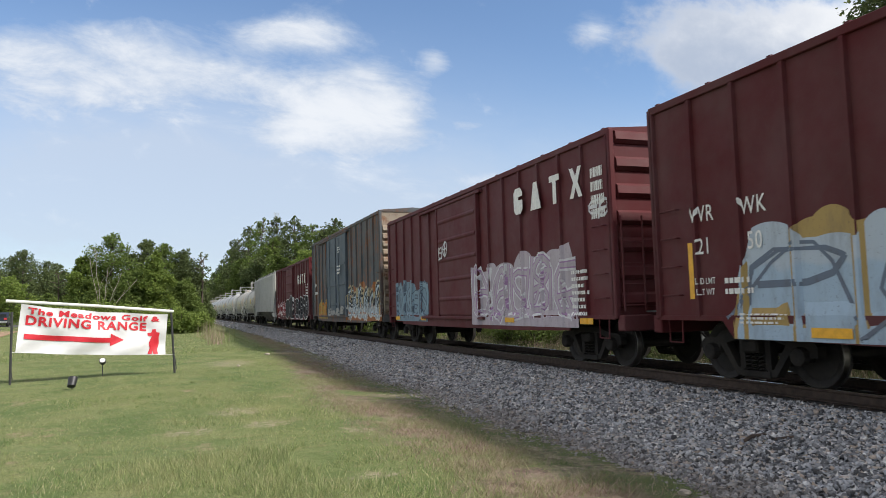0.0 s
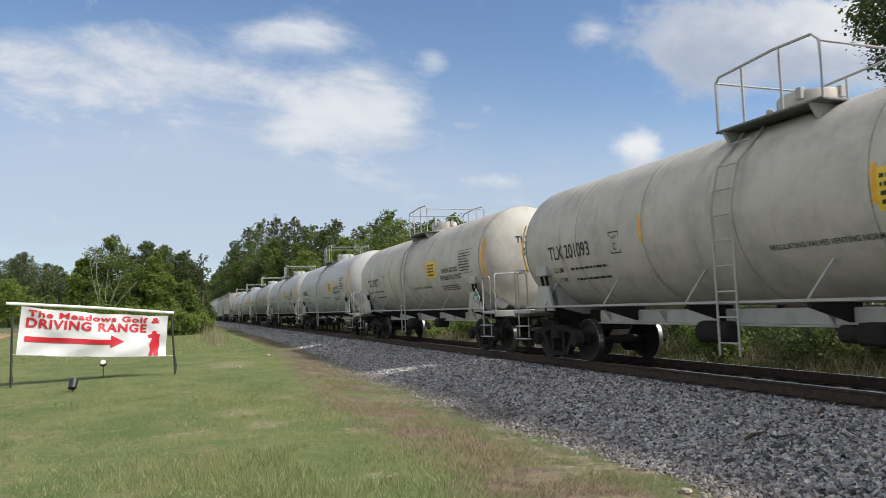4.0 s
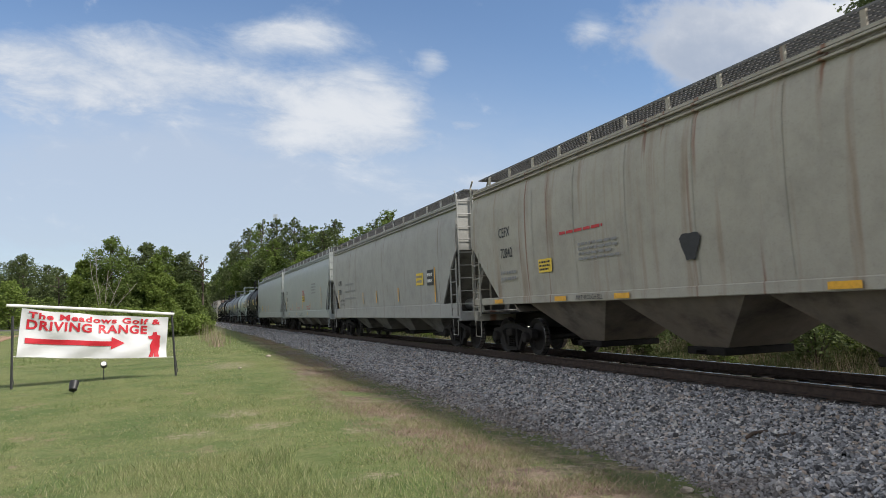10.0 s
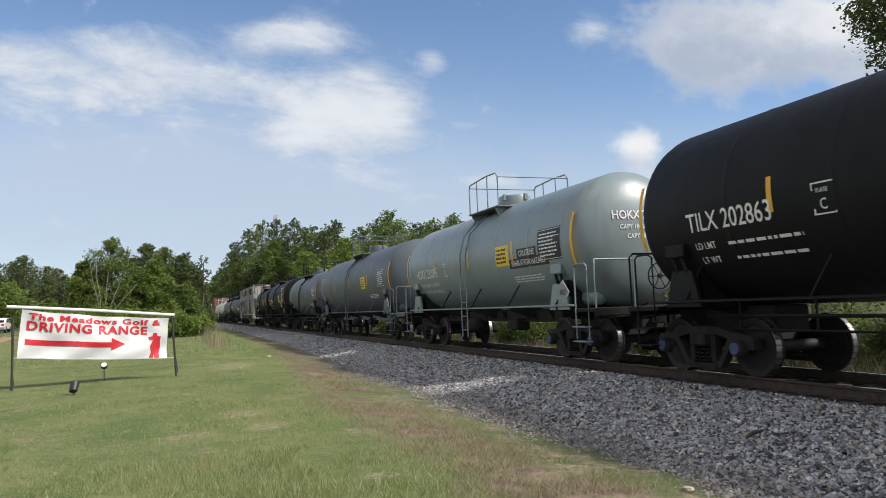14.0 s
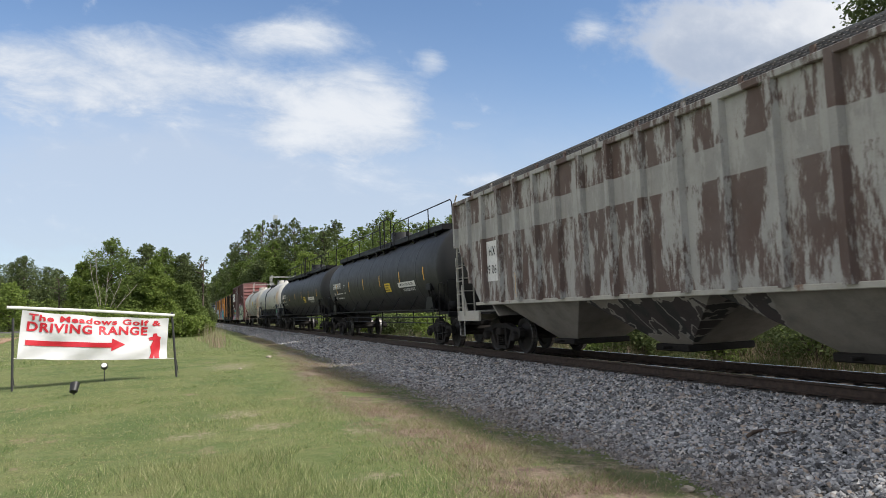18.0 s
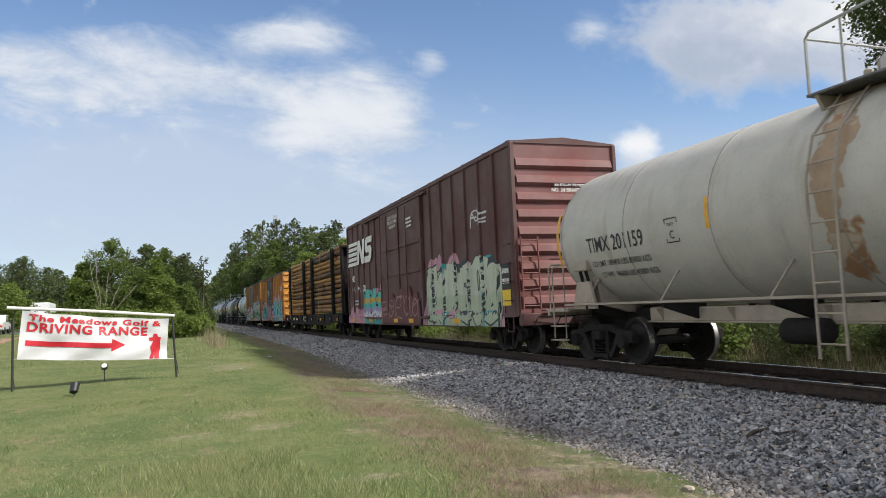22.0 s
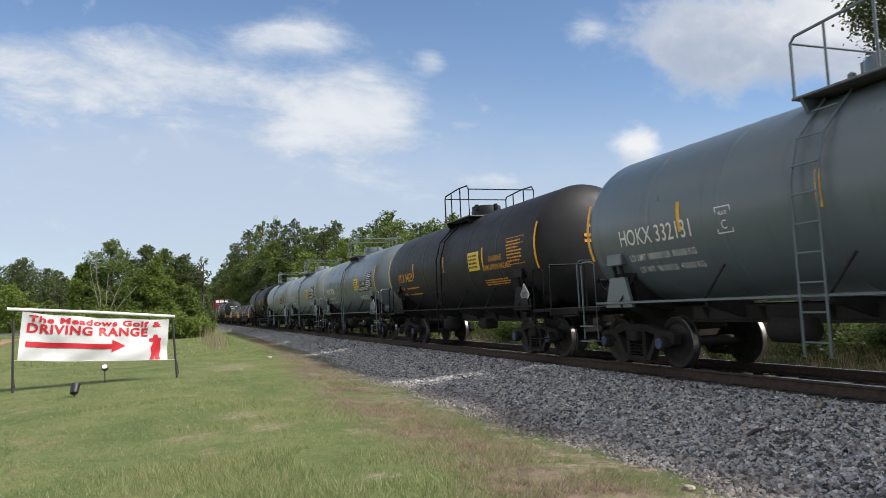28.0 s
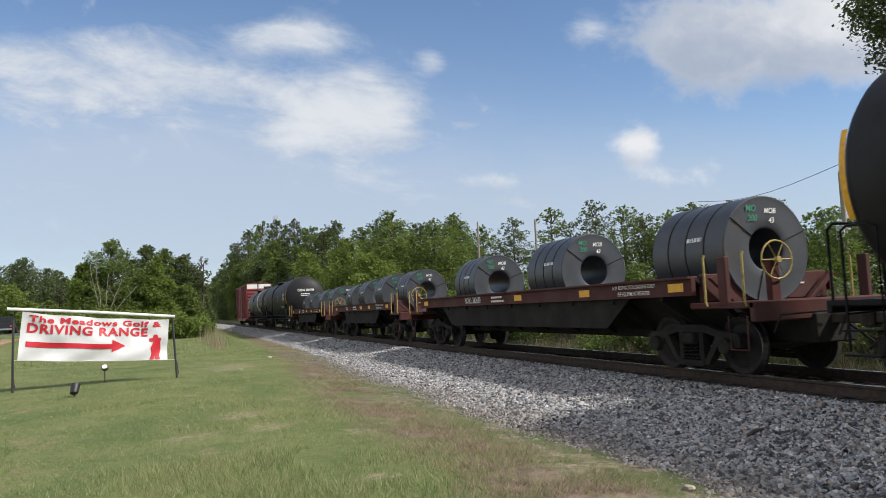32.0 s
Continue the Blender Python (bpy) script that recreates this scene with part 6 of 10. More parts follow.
        part("shear_plate", Shape().box(-hw + 0.1, hw - 0.1, min(ye, ye - sy * 2.0), max(ye, ye - sy * 2.0), 1.05, 1.09), MAT["under"], car)
        part("stub_sill", Shape().cbox(-0.33, 0.33, min(ye + sy * 0.2, ye - sy * 3.4), max(ye + sy * 0.2, ye - sy * 3.4), 0.68, 1.04, 0.02), MAT["under"], car)
        for x in (-0.55, 0.55):
            part("end_post", Shape().prism([(ye - sy * 0.02, zk), (ye - sy * 0.14, zk), (ye - sy * 1.3, 1.08), (ye - sy * 1.1, 1.08)], x - 0.04, x + 0.04, lambda u, w, a: (a, u, w)), body, car)
        lad = Shape()
        for x in (-hw + 0.02, -hw + 0.5):
            lad.tube([(x, ye + sy * 0.06, 1.1), (x, ye + sy * 0.06, H + 0.1), (x, ye - sy * 0.1, H + 0.26)], 0.026, 6)
        for z in np.arange(1.35, H, 0.38):
            lad.tube([(-hw + 0.02, ye + sy * 0.06, z), (-hw + 0.5, ye + sy * 0.06, z)], 0.015, 5)
        part("end_ladder", lad, trim, car)
        for sx in (-1, 1):
            ld = Shape()
            for yy in (ye - sy * 0.02, ye - sy * 0.5):
                ld.tube([(sx * (hw + 0.05), yy, 1.0), (sx * (hw + 0.05), yy, 2.7)], 0.024, 6)
            for z in np.arange(1.25, 2.7, 0.38):
                ld.tube([(sx * (hw + 0.05), ye - sy * 0.02, z), (sx * (hw + 0.05), ye - sy * 0.5, z)], 0.015, 5)
            part("corner_ladder", ld, trim, car)
            stirrup(car, trim, sx * (hw + 0.03), ye - sy * 0.25, 0.9, 0.45, 0.4)
            part("gusset", Shape().prism([(ye - sy * 0.1, 1.12), (ye - sy * 0.5, 1.12), (ye - sy * 0.1, 1.9)], sx * (hw - 0.06) - 0.02, sx * (hw - 0.06) + 0.02, lambda u, w, a: (a, u, w)), sm, car)
    brake_wheel(car, trim, 0.5, y0 - 0.12, 1.9)
    rs = Shape().lathe([(-0.42, 0.0), (-0.40, 0.17), (0.40, 0.17), (0.42, 0.0)], 12, (-0.6, y0 + 1.0, 1.35), (0, 1, 0), (1, 0, 0))
    part("air_reservoir", rs, sm, car, smooth=True)
    # chutes
    usable0, usable1 = y0 + slope + 0.15, y1 - slope - 0.15
    cw = (usable1 - usable0) / chutes
    for k in range(chutes):
        c = usable0 + cw * (k + 0.5)
        s = Shape()
        t0, t1 = c - cw / 2, c + cw / 2
        b0, b1 = c - 0.42, c + 0.42
        v = [(-hw + 0.05, t0, zs), (hw - 0.05, t0, zs), (hw - 0.05, t1, zs), (-hw + 0.05, t1, zs), (-0.62, b0, 0.42), (0.62, b0, 0.42), (0.62, b1, 0.42), (-0.62, b1, 0.42)]
        s.add(v, [(0, 1, 5, 4), (1, 2, 6, 5), (2, 3, 7, 6), (3, 0, 4, 7), (4, 5, 6, 7), (0, 3, 2, 1)])
        ch = part("chute", s, cm, car)
        g = Shape().cbox(-0.75, 0.75, b0 - 0.06, b1 + 0.06, 0.30, 0.43, 0.02)
        g.tube([(-0.95, c, 0.37), (0.95, c, 0.37)], 0.03, 6)
        part("outlet_gate", g, MAT["under"], ch)
    # marks
    common(car, L, truck_in)
    return car, Face(car, x=-hw - (0.062 if kind == "smooth" else 0.0)), Lb


# ---------------------------------------------------------------- log car, coil cars
def log_car(label, front, rear, dark, wood):
    car, L = start_car("bulkhead_flat_car", label, "flat car", "cars of the freight train", front, rear)
    Lb = L - 1.6
    y0, y1 = -Lb / 2, Lb / 2
    zd = 1.17
    part("deck", Shape().cbox(-1.5, 1.5, y0, y1, zd - 0.08, zd, 0.01), dark, car)
    for sx in (-1, 1):
        pts = [(y0, zd), (y1, zd), (y1, zd - 0.45), (y1 - 2.6, zd - 0.45), (y1 - 3.6, zd - 0.62), (y0 + 3.6, zd - 0.62), (y0 + 2.6, zd - 0.45), (y0, zd - 0.45)]
        part("side_sill", Shape().prism(pts, sx * 1.5 - 0.03, sx * 1.5 + 0.03, lambda u, w, a: (a, u, w)), dark, car)
        for k in range(11):
            y = y0 + 0.8 + (Lb - 1.6) * k / 10
            part("stake_pocket", Shape().cbox(sx * 1.55 - 0.04, sx * 1.55 + 0.04, y - 0.09, y + 0.09, zd - 0.4, zd - 0.06, 0.01), dark, car)
    part("centre_sill", Shape().cbox(-0.35, 0.35, y0 + 0.3, y1 - 0.3, 0.62, zd - 0.08, 0.02), dark, car)
    H = 4.62
    stirrup(car, dark, -1.5, Lb / 2 - 0.4, zd - 0.3)
    for sy in (-1,):
        ye = sy * (Lb / 2 - 0.1)
        b = Shape()
        for x in (-1.42, -0.5, 0.5, 1.42):
            b.cbox(x - 0.07, x + 0.07, min(ye - sy * 0.15, ye + sy * 0.1), max(ye - sy * 0.15, ye + sy * 0.1), zd, H, 0.015)
        bulk = part("bulkhead", b, dark, car, "black steel end bulkhead")
        part("bulkhead_sheet", Shape().box(-1.42, 1.42, ye - sy * 0.17 - 0.015, ye - sy * 0.17 + 0.015, zd, H - 0.05), dark, bulk)
        part("bulkhead_cap", Shape().cbox(-1.5, 1.5, min(ye - sy * 0.2, ye + sy * 0.15), max(ye - sy * 0.2, ye + sy * 0.15), H - 0.12, H, 0.015), dark, bulk)
        for x in (-1.42, 1.42):
            part("brace", Shape().tube([(x, ye + sy * 0.05, H - 0.5), (x, ye + sy * 0.48, zd)], 0.05, 6), dark, bulk)
        lad = Shape()
        for x in (-1.15, -0.68):
            lad.tube([(x, ye + sy * 0.14, zd), (x, ye + sy * 0.14, H - 0.1)], 0.02, 5)
        for z in np.arange(zd + 0.3, H - 0.1, 0.4):
            lad.tube([(-1.15, ye + sy * 0.14, z), (-0.68, ye + sy * 0.14, z)], 0.014, 5)
        part("ladder", lad, dark, bulk)
        stirrup(car, dark, -1.5, sy * (Lb / 2 - 0.4), zd - 0.3)
    # four bundles of poles between stakes
    rng = random.Random(5)
    a0, a1 = y0 + 0.55, y1 - 0.55
    stakes = [a0 + (a1 - a0) * k for k in (0.10, 0.42, 0.58, 0.90)]
    for y in stakes:
        for sx in (-1, 1):
            part("stake", Shape().cbox(sx * 1.44 - 0.09, sx * 1.44 + 0.09, y - 0.12, y + 0.12, zd, H + 0.06, 0.02), dark, car, "tall black steel stake")
    r = 0.125
    pitch = 0.252
    rows = 14
    inner = Shape()
    spans = [(a0, a0 + (a1 - a0) * 0.5 - 0.02), (a0 + (a1 - a0) * 0.5 + 0.02, a1)]
    for lo, hi in spans:
        for j in range(rows):
            z = zd + 0.2 + j * pitch
            for i in range(10):
                x = -1.20 + i * 0.267 + (0.05 if j % 2 else -0.03)
                ya, yb = lo + rng.uniform(0, 0.32), hi - rng.uniform(0, 0.32)
                rr = r * rng.uniform(0.84, 1.06)
                taper = rng.uniform(0.86, 0.97)
                n = 12
                prof = [(0, rr * 0.93), (0.03, rr), ((yb - ya) * 0.5, rr * (1 + taper) / 2), (yb - ya - 0.03, rr * taper), (yb - ya, rr * taper * 0.93)]
                zz = z + rng.uniform(-0.02, 0.02)
                if i == 0 or j == rows - 1:
                    s = Shape().lathe(prof, n, (x + rng.uniform(-0.04, 0.03), ya, zz), (0, 1, 0), (1, 0, 0))
                    part("log", smooth_by_angle(s.mesh("log"), 0.8), wood, car)
                else:
                    inner.lathe(prof, 8, (x, ya, zz), (0, 1, 0), (1, 0, 0))
    tagged(part("log_stack", inner, wood, car, "peeled poles inside the stack"), kind="stuff")
    strap = plain("webbing_strap", (0.26, 0.21, 0.10), 0.85)
    for f in (0.30, 0.66, 0.87):
        y = a0 + (a1 - a0) * f
        top = zd + 0.2 + rows * pitch - 0.1
        part("strap", Shape().prism([(-1.57, zd - 0.3), (-1.345, top), (-1.1, top + 0.03), (1.2, top + 0.03), (1.2, top + 0.04), (-1.11, top + 0.045), (-1.36, top + 0.01), (-1.585, zd - 0.3)], y - 0.05, y + 0.05,
                                    lambda u, w, a: (u, a, w)), strap, car)
    common(car, L, 3.1)
    return car, Face(car, x=-1.53), Lb


def coil_car(label, front, rear, red, steel, sizes, dark_end, text=True):
    car, L = start_car("coil_car", label, "coil car", "cars of the freight train", front, rear)
    Lb = L - 1.3
    y0, y1 = -Lb / 2, Lb / 2
    for sx in (-1, 1):
        part("side_sill", Shape().prism([(y0 + 1.3, 1.56), (y1 - 1.3, 1.56), (y1 - 1.3, 1.28), (y0 + 1.3, 1.28)], sx * 1.46 - 0.04, sx * 1.46 + 0.04, lambda u, w, a: (a, u, w)), red, car)
        part("sill_flange", Shape().cbox(sx * 1.47 - 0.1, sx * 1.47 + 0.1, y0 + 1.3, y1 - 1.3, 1.55, 1.59, 0.006), red, car)
        part("trough_side", Shape().prism([(sx * 1.42, 1.53), (sx * 0.35, 0.62), (sx * 0.28, 0.66), (sx * 1.3, 1.56)], y0 + 1.3, y1 - 1.3, lambda u, w, a: (u, a, w)), MAT["under"], car)
        for k in range(9):
            y = y0 + 2.2 + (Lb - 4.4) * k / 8
            part("rib", Shape().prism([(sx * 1.44, 1.2), (sx * 0.4, 0.55), (sx * 0.35, 0.7), (sx * 1.4, 1.4)], y - 0.04, y + 0.04, lambda u, w, a: (u, a, w)), MAT["under"], car)
    for sx in (-1, 1):
        part("side_plate", Shape().prism([(y0 + 3.2, 1.27), (y1 - 3.2, 1.27), (y1 - 4.0, 0.72), (y0 + 4.0, 0.72)], sx * 1.38 - 0.015, sx * 1.38 + 0.015, lambda u, w, a: (a, u, w)), MAT["under"], car)
    part("centre_sill", Shape().cbox(-0.4, 0.4, -L / 2 + 0.6, L / 2 - 0.6, 0.5, 0.95, 0.02), MAT["under"], car)
    for sy in (-1, 1):
        ye = sy * Lb / 2
        part("end_deck", Shape().cbox(-1.48, 1.48, min(ye, ye - sy * 1.4), max(ye, ye - sy * 1.4), 1.06, 1.16, 0.015), red, car)
        part("end_beam", Shape().cbox(-1.48, 1.48, min(ye, ye - sy * 0.1), max(ye, ye - sy * 0.1), 0.86, 1.16, 0.02), red, car)
        part("end_panel", Shape().cbox(-1.3, 1.3, min(ye - sy * 1.25, ye - sy * 1.38), max(ye - sy * 1.25, ye - sy * 1.38), 1.16, 1.62, 0.02), red, car)
        for sx in (-1, 1):
            part("end_post", Shape().cbox(sx * 1.44 - 0.05, sx * 1.44 + 0.05, ye - sy * 0.62 - 0.09, ye - sy * 0.62 + 0.09, 1.1, 1.85, 0.015), red, car)
            for yo in (0.12, 0.95):
                grab(car, MAT["worn_yellow"], [(sx * 1.5, ye - sy * yo, 1.1), (sx * 1.53, ye - sy * yo, 1.16), (sx * 1.53, ye - sy * yo, 1.84), (sx * 1.5, ye - sy * yo, 1.9)], 0.02, "handhold")
            stirrup(car, red, sx * 1.47, ye - sy * 0.35, 0.95, 0.5, 0.4)
    brake_wheel(car, MAT["worn_yellow"], -0.55, y0 + 0.45, 1.78, 0.3)
    part("brake_stand", Shape().cbox(-0.65, -0.45, y0 + 0.5, y0 + 0.62, 1.1, 1.8, 0.02), red, car)
    band = MAT["truck"]
    for k, (y, dia, wide) in enumerate(sizes):
        rad = dia / 2
        zc = 1.10 + rad
        prof = [(-wide / 2 + 0.02, 0.36), (-wide / 2, 0.40), (-wide / 2 + 0.012, rad * 0.6), (-wide / 2, rad * 0.75), (-wide / 2 + 0.01, rad * 0.88), (-wide / 2, rad - 0.02), (-wide / 2 + 0.02, rad), (wide / 2 - 0.02, rad), (wide / 2, rad - 0.02), (wide / 2, 0.40), (wide / 2 - 0.02, 0.36), (-wide / 2 + 0.02, 0.36)]
        s = Shape().lathe(prof, 48, (0, y + wide / 2, zc), (0, 1, 0), (1, 0, 0))
        s.f = [q for q in s.f if len(q) == 4]
        c = part("steel_coil", smooth_by_angle(s.mesh("steel_coil"), 0.6), steel, car, "dark blue-grey coil of strip steel")
        for j in range(3):
            yy = y + wide * (0.25 + 0.25 * j)
            hoop = Shape().lathe([(-0.015, rad + 0.002), (-0.015, rad + 0.006), (0.015, rad + 0.006), (0.015, rad + 0.002)], 48, (0, yy, zc), (0, 1, 0), (1, 0, 0))
            hoop.f = [q for q in hoop.f if len(q) == 4]
            part("band", hoop, band, c)
        for a in (0.35, 2.5, 4.4):
            part("eye_band", Shape().tube([(0.37 * math.cos(a), y - 0.004, zc + 0.37 * math.sin(a)), (rad * math.cos(a), y - 0.004, zc + rad * math.sin(a))], 0.010, 4), band, c)
        # chalk marks on the end
        for w, ink, px, pz, sz in (("MO", "green_ink", -0.28, 0.2, 0.15), ("200", "green_ink", -0.26, 0.04, 0.15), ("MOB", "white_ink", 0.12, 0.16, 0.13), ("43", "white_ink", 0.14, 0.0, 0.13)):
            me = text_mesh(w, sz, 0.9)
            for v_ in me.vertices:
                v_.co = Vector((px + v_.co.x + 0.2 * v_.co.y, y - 0.010, zc + rad - 0.42 + pz + v_.co.y))
            part("chalk_mark", me, MAT[ink], c)
        me = wrap_place(bars_shape(0.5, 0.08, 1, k + 2, 0.9).mesh("chalk_stroke"), y + wide * 0.35, zc + rad * 0.25, rad, zc, 0.008)
        part("chalk_stroke", me, MAT["white_ink"], c)
        for yy in (y - 0.12, y + wide + 0.04):
            part("cradle", Shape().prism([(-1.3, 1.55), (-0.35, 0.72), (0.35, 0.72), (1.3, 1.55), (1.2, 1.58), (0.3, 0.82), (-0.3, 0.82), (-1.2, 1.58)], yy, yy + 0.08, lambda u, w, a: (u, a, w)), red, car)
    common(car, L, 2.6)
    return car, Face(car, x=-1.5), Lb


# ---------------------------------------------------------------- the train, front to rear
def make_train():
    white_c, black, silver = (0.62, 0.63, 0.66), (0.015, 0.014, 0.016), (0.48, 0.50, 0.52)
    under = MAT["under"]
    # two dark red boxcars
    red1 = paint("red_paint_boxcar_a", (0.078, 0.0105, 0.013), 0.65, 0.12, 0.22, fade=0.06, spec=0.2)
    car, fc, Lb = boxcar("dark red boxcar with a large pale blue graffiti", -5.8, 11.15, red1, red1, 4.6, door=(-0.6, 3.05))
    fc.words("WR", 6.62, 2.62, 0.36, "white_ink", 0.8, 1.1)
    fc.words("WK", 5.55, 2.62, 0.36, "white_ink", 0.8, 1.1)
    fc.words("21", 6.62, 2.11, 0.36, "white_ink", 0.8, 1.1)
    fc.words("50", 5.55, 2.11, 0.36, "white_ink", 0.8, 1.1)
    fc.words("LD LMT", 6.6, 1.57, 0.14, "white_ink")
    fc.words("LT WT", 6.6, 1.4, 0.14, "white_ink")
    fc.bars(5.9, 1.48, 0.6, 0.32, 2, "white_ink", 5)
    fc.bars(Lb / 2 - 2.4, 1.0, 0.9, 0.18, 3, "white_ink", 8)
    fc.patch("reflector", 6.95, 1.75, 0.11, 0.9, "yellow")
    fc.patch("reflector", 4.3, 0.82, 0.62, 0.13, "yellow", 0.05)
    pb, pbl = spray((0, (0.33, 0.43, 0.53)), (1.7, (0.40, 0.46, 0.52))), spray((0, (0.13, 0.16, 0.21)))
    halo, dk = spray((0, (0.36, 0.25, 0.09))), spray((0, (0.02, 0.02, 0.026)))
    wht, slv, lil = spray((0, (0.62, 0.62, 0.63))), spray((0, (0.43, 0.38, 0.42))), spray((0, (0.34, 0.20, 0.36)))
    graffiti(fc, 5.9, -2.4, 0.70, 2.25, 4, [(0.055, pbl)], [(0.22, halo), (0.1, pb)], 3, overlap=1.2)
    red2 = paint("red_paint_boxcar_b", (0.088, 0.011, 0.015), 0.6, 0.06, 0.2, fade=0.06, spec=0.2)
    car, fc, Lb = boxcar("dark red boxcar with white block emblem and silver graffiti", 11.15, 28.0, red2, red2, 4.6, door=(0.35, 3.1))
    block_emblem(fc, -5.25, 3.76)
    fc.bars(-6.5, 1.5, 0.7, 1.0, 7, "white_ink", 4)
    fc.bars(-7.3, 3.45, 0.5, 1.1, 4, "white_ink", 9, fill=0.7)
    for y in (-Lb / 2 + 1.0, -Lb / 2 + 4.6, Lb / 2 - 1.2, Lb / 2 - 4.2):
        fc.patch("reflector", y, 0.92, 0.5, 0.12, "yellow", 0.05)
    graffiti(fc, -0.9, -6.4, 0.78, 2.55, 5, [(0.26, wht), (0.16, lil), (0.10, slv)], [(0.04, slv)], 11)
    graffiti(fc, 6.8, 3.2, 0.82, 2.25, 4, [(0.22, spray((0, (0.08, 0.11, 0.15)))), (0.13, spray((0, (0.2, 0.29, 0.35))))], [(0.02, spray((0, (0.17, 0.25, 0.31))))], 5)
    graffiti(fc, 1.75, 0.95, 2.5, 3.55, 2, [(0.045, wht)], (), 8, overlap=1.3)
    graffiti(fc, -6.9, -7.7, 2.75, 3.75, 2, [(0.05, wht)], (), 9, overlap=1.3)
    # rusty blue tall boxcar
    blue = paint("faded_blue_rust", (0.055, 0.066, 0.075), 0.7, 0.80, 0.4, streak=(0.105, 0.052, 0.032), heavy=0.14, runs=(0.15, 0.055, 0.028))
    bdoor = paint("faded_blue_door", (0.055, 0.08, 0.105), 0.6, 0.22, 0.3, streak=(0.06, 0.06, 0.06))
    bend = paint("rusty_white_end", (0.27, 0.22, 0.165), 0.75, 0.75, 0.4, streak=(0.25, 0.10, 0.03))
    car, fc, Lb = boxcar("rusty faded blue tall boxcar with double doors and graffiti", 28.0, 45.1, blue, blue, 5.28, door=(0.7, 4.6, bdoor), door_kind="plug", end_mat=bend, end_ribs=11, posts=15, end_top=0.75)
    fc.bars(-0.5, 4.3, 0.7, 0.35, 3, "white_ink", 2, 0.16)
    fc.bars(-0.4, 3.3, 0.8, 0.5, 3, "white_ink", 3, 0.16)
    fc.words("LM W", 6.9, 2.75, 0.32, "white_ink", 0.8)
    fc.bars(Lb / 2 - 1.3, 2.3, 0.9, 0.3, 1, "white_ink", 6)
    fc.patch("reflector", -7.75, 1.5, 0.1, 0.9, "yellow", 0.07)
    graffiti(fc, -1.8, -7.9, 0.78, 2.35, 6, [(0.50, spray((0, (0.50, 0.50, 0.47)), (1.5, (0.42, 0.36, 0.22)))), (0.34, spray((0, (0.30, 0.33, 0.34)), (1.35, (0.03, 0.035, 0.04)))), (0.06, spray((0, (0.45, 0.55, 0.62))))], [(0.22, spray((0, (0.30, 0.11, 0.035))))], 21)
    graffiti(fc, 5.9, 3.3, 0.82, 1.9, 3, [(0.09, spray((0, (0.42, 0.17, 0.03))))], [(0.1, spray((0, (0.36, 0.24, 0.06))))], 14)
    graffiti(fc, 2.6, -1.4, 0.82, 1.5, 4, [(0.12, spray((0, (0.30, 0.30, 0.29))))], (), 17)
    # second red one with black letters sprayed
    red3 = paint("red_paint_boxcar_c", (0.085, 0.010, 0.0145), 0.6, 0.05, 0.2, fade=0.06, spec=0.2)
    car, fc, Lb = boxcar("dark red boxcar with white block emblem and black graffiti", 45.1, 62.5, red3, red3, 4.6, door=(0.4, 3.4))
    block_emblem(fc, -5.3, 3.4)
    fc.bars(-Lb / 2 + 0.9, 2.6, 0.7, 0.9, 5, "white_ink", 4)
    fc.bars(Lb / 2 - 0.7, 2.3, 0.4, 0.35, 2, "white_ink", 7)
    fc.patch("reflector", Lb / 2 - 0.5, 1.3, 0.1, 0.7, "yellow")
    graffiti(fc, 1.9, -7.6, 0.72, 2.35, 5, [(0.62, wht), (0.50, dk)], (), 31, overlap=1.1)
    graffiti(fc, 7.0, 2.4, 0.78, 2.15, 5, [(0.40, wht), (0.31, spray((0, (0.20, 0.02, 0.03))))], (), 33)
    # white ribbed hopper
    wh = paint("dusty_white_hopper", (0.47, 0.47, 0.44), 0.55, 0.04, 0.22, streak=(0.33, 0.32, 0.29))
    # chutes: soot, and a base darkened for the shade under the car
    chute = paint("sooty_shaded_chutes", (0.20, 0.19, 0.17), 0.75, 0.08, 0.5, soot=0.9)
    car, fc, Lb = hopper("dusty white ribbed covered hopper", 62.5, 80.1, wh, wh, "ribbed", 4.5, posts=19, chute_mat=chute, slope=2.6, truck_in=2.5)
    fc.words("CR DX", 5.55, 2.88, 0.36, "black_ink", 0.85, 1.1)
    fc.words("13 400", 5.5, 2.44, 0.36, "black_ink", 0.85, 1.1)
    fc.words("LD LMT", 5.9, 1.95, 0.13, "black_ink")
    fc.words("LT WT", 5.9, 1.75, 0.13, "black_ink")
    fc.bars(5.0, 1.85, 0.7, 0.32, 2, "black_ink", 4)
    fc.sign(0.0, 1.98, 0.75, 0.42, "sign_yellow", "black_ink", 3)
    for y in (4.2, 0.55, -2.3, -4.0, -6.5):
        fc.patch("reflector", y, 1.9, 0.1, 0.65, "yellow")
    fc.bars(1.7, 1.85, 0.6, 0.35, 4, "grey_ink", 5)
    fc.bars(-0.9, 1.95, 0.8, 0.3, 3, "grey_ink", 6)
    fc.sign(-6.4, 2.6, 0.55, 0.4, "black_ink", "white_ink", 2)
    # white tank cars for liquid gas
    tw_dirty = paint("dirty_white_tank", (0.50, 0.475, 0.42), 0.55, 0.16, 0.38, streak=(0.30, 0.22, 0.15))
    tg = paint("clean_grey_white_tank", (0.455, 0.455, 0.445), 0.42, 0.0, 0.16, streak=(0.42, 0.41, 0.39))
    tsill = paint("grey_white_frame", (0.40, 0.40, 0.38), 0.6, 0.1, 0.4)
    co2 = [("CARBON DIOXIDE", -0.2), ("REFRIGERATED LIQUID", -0.42)]
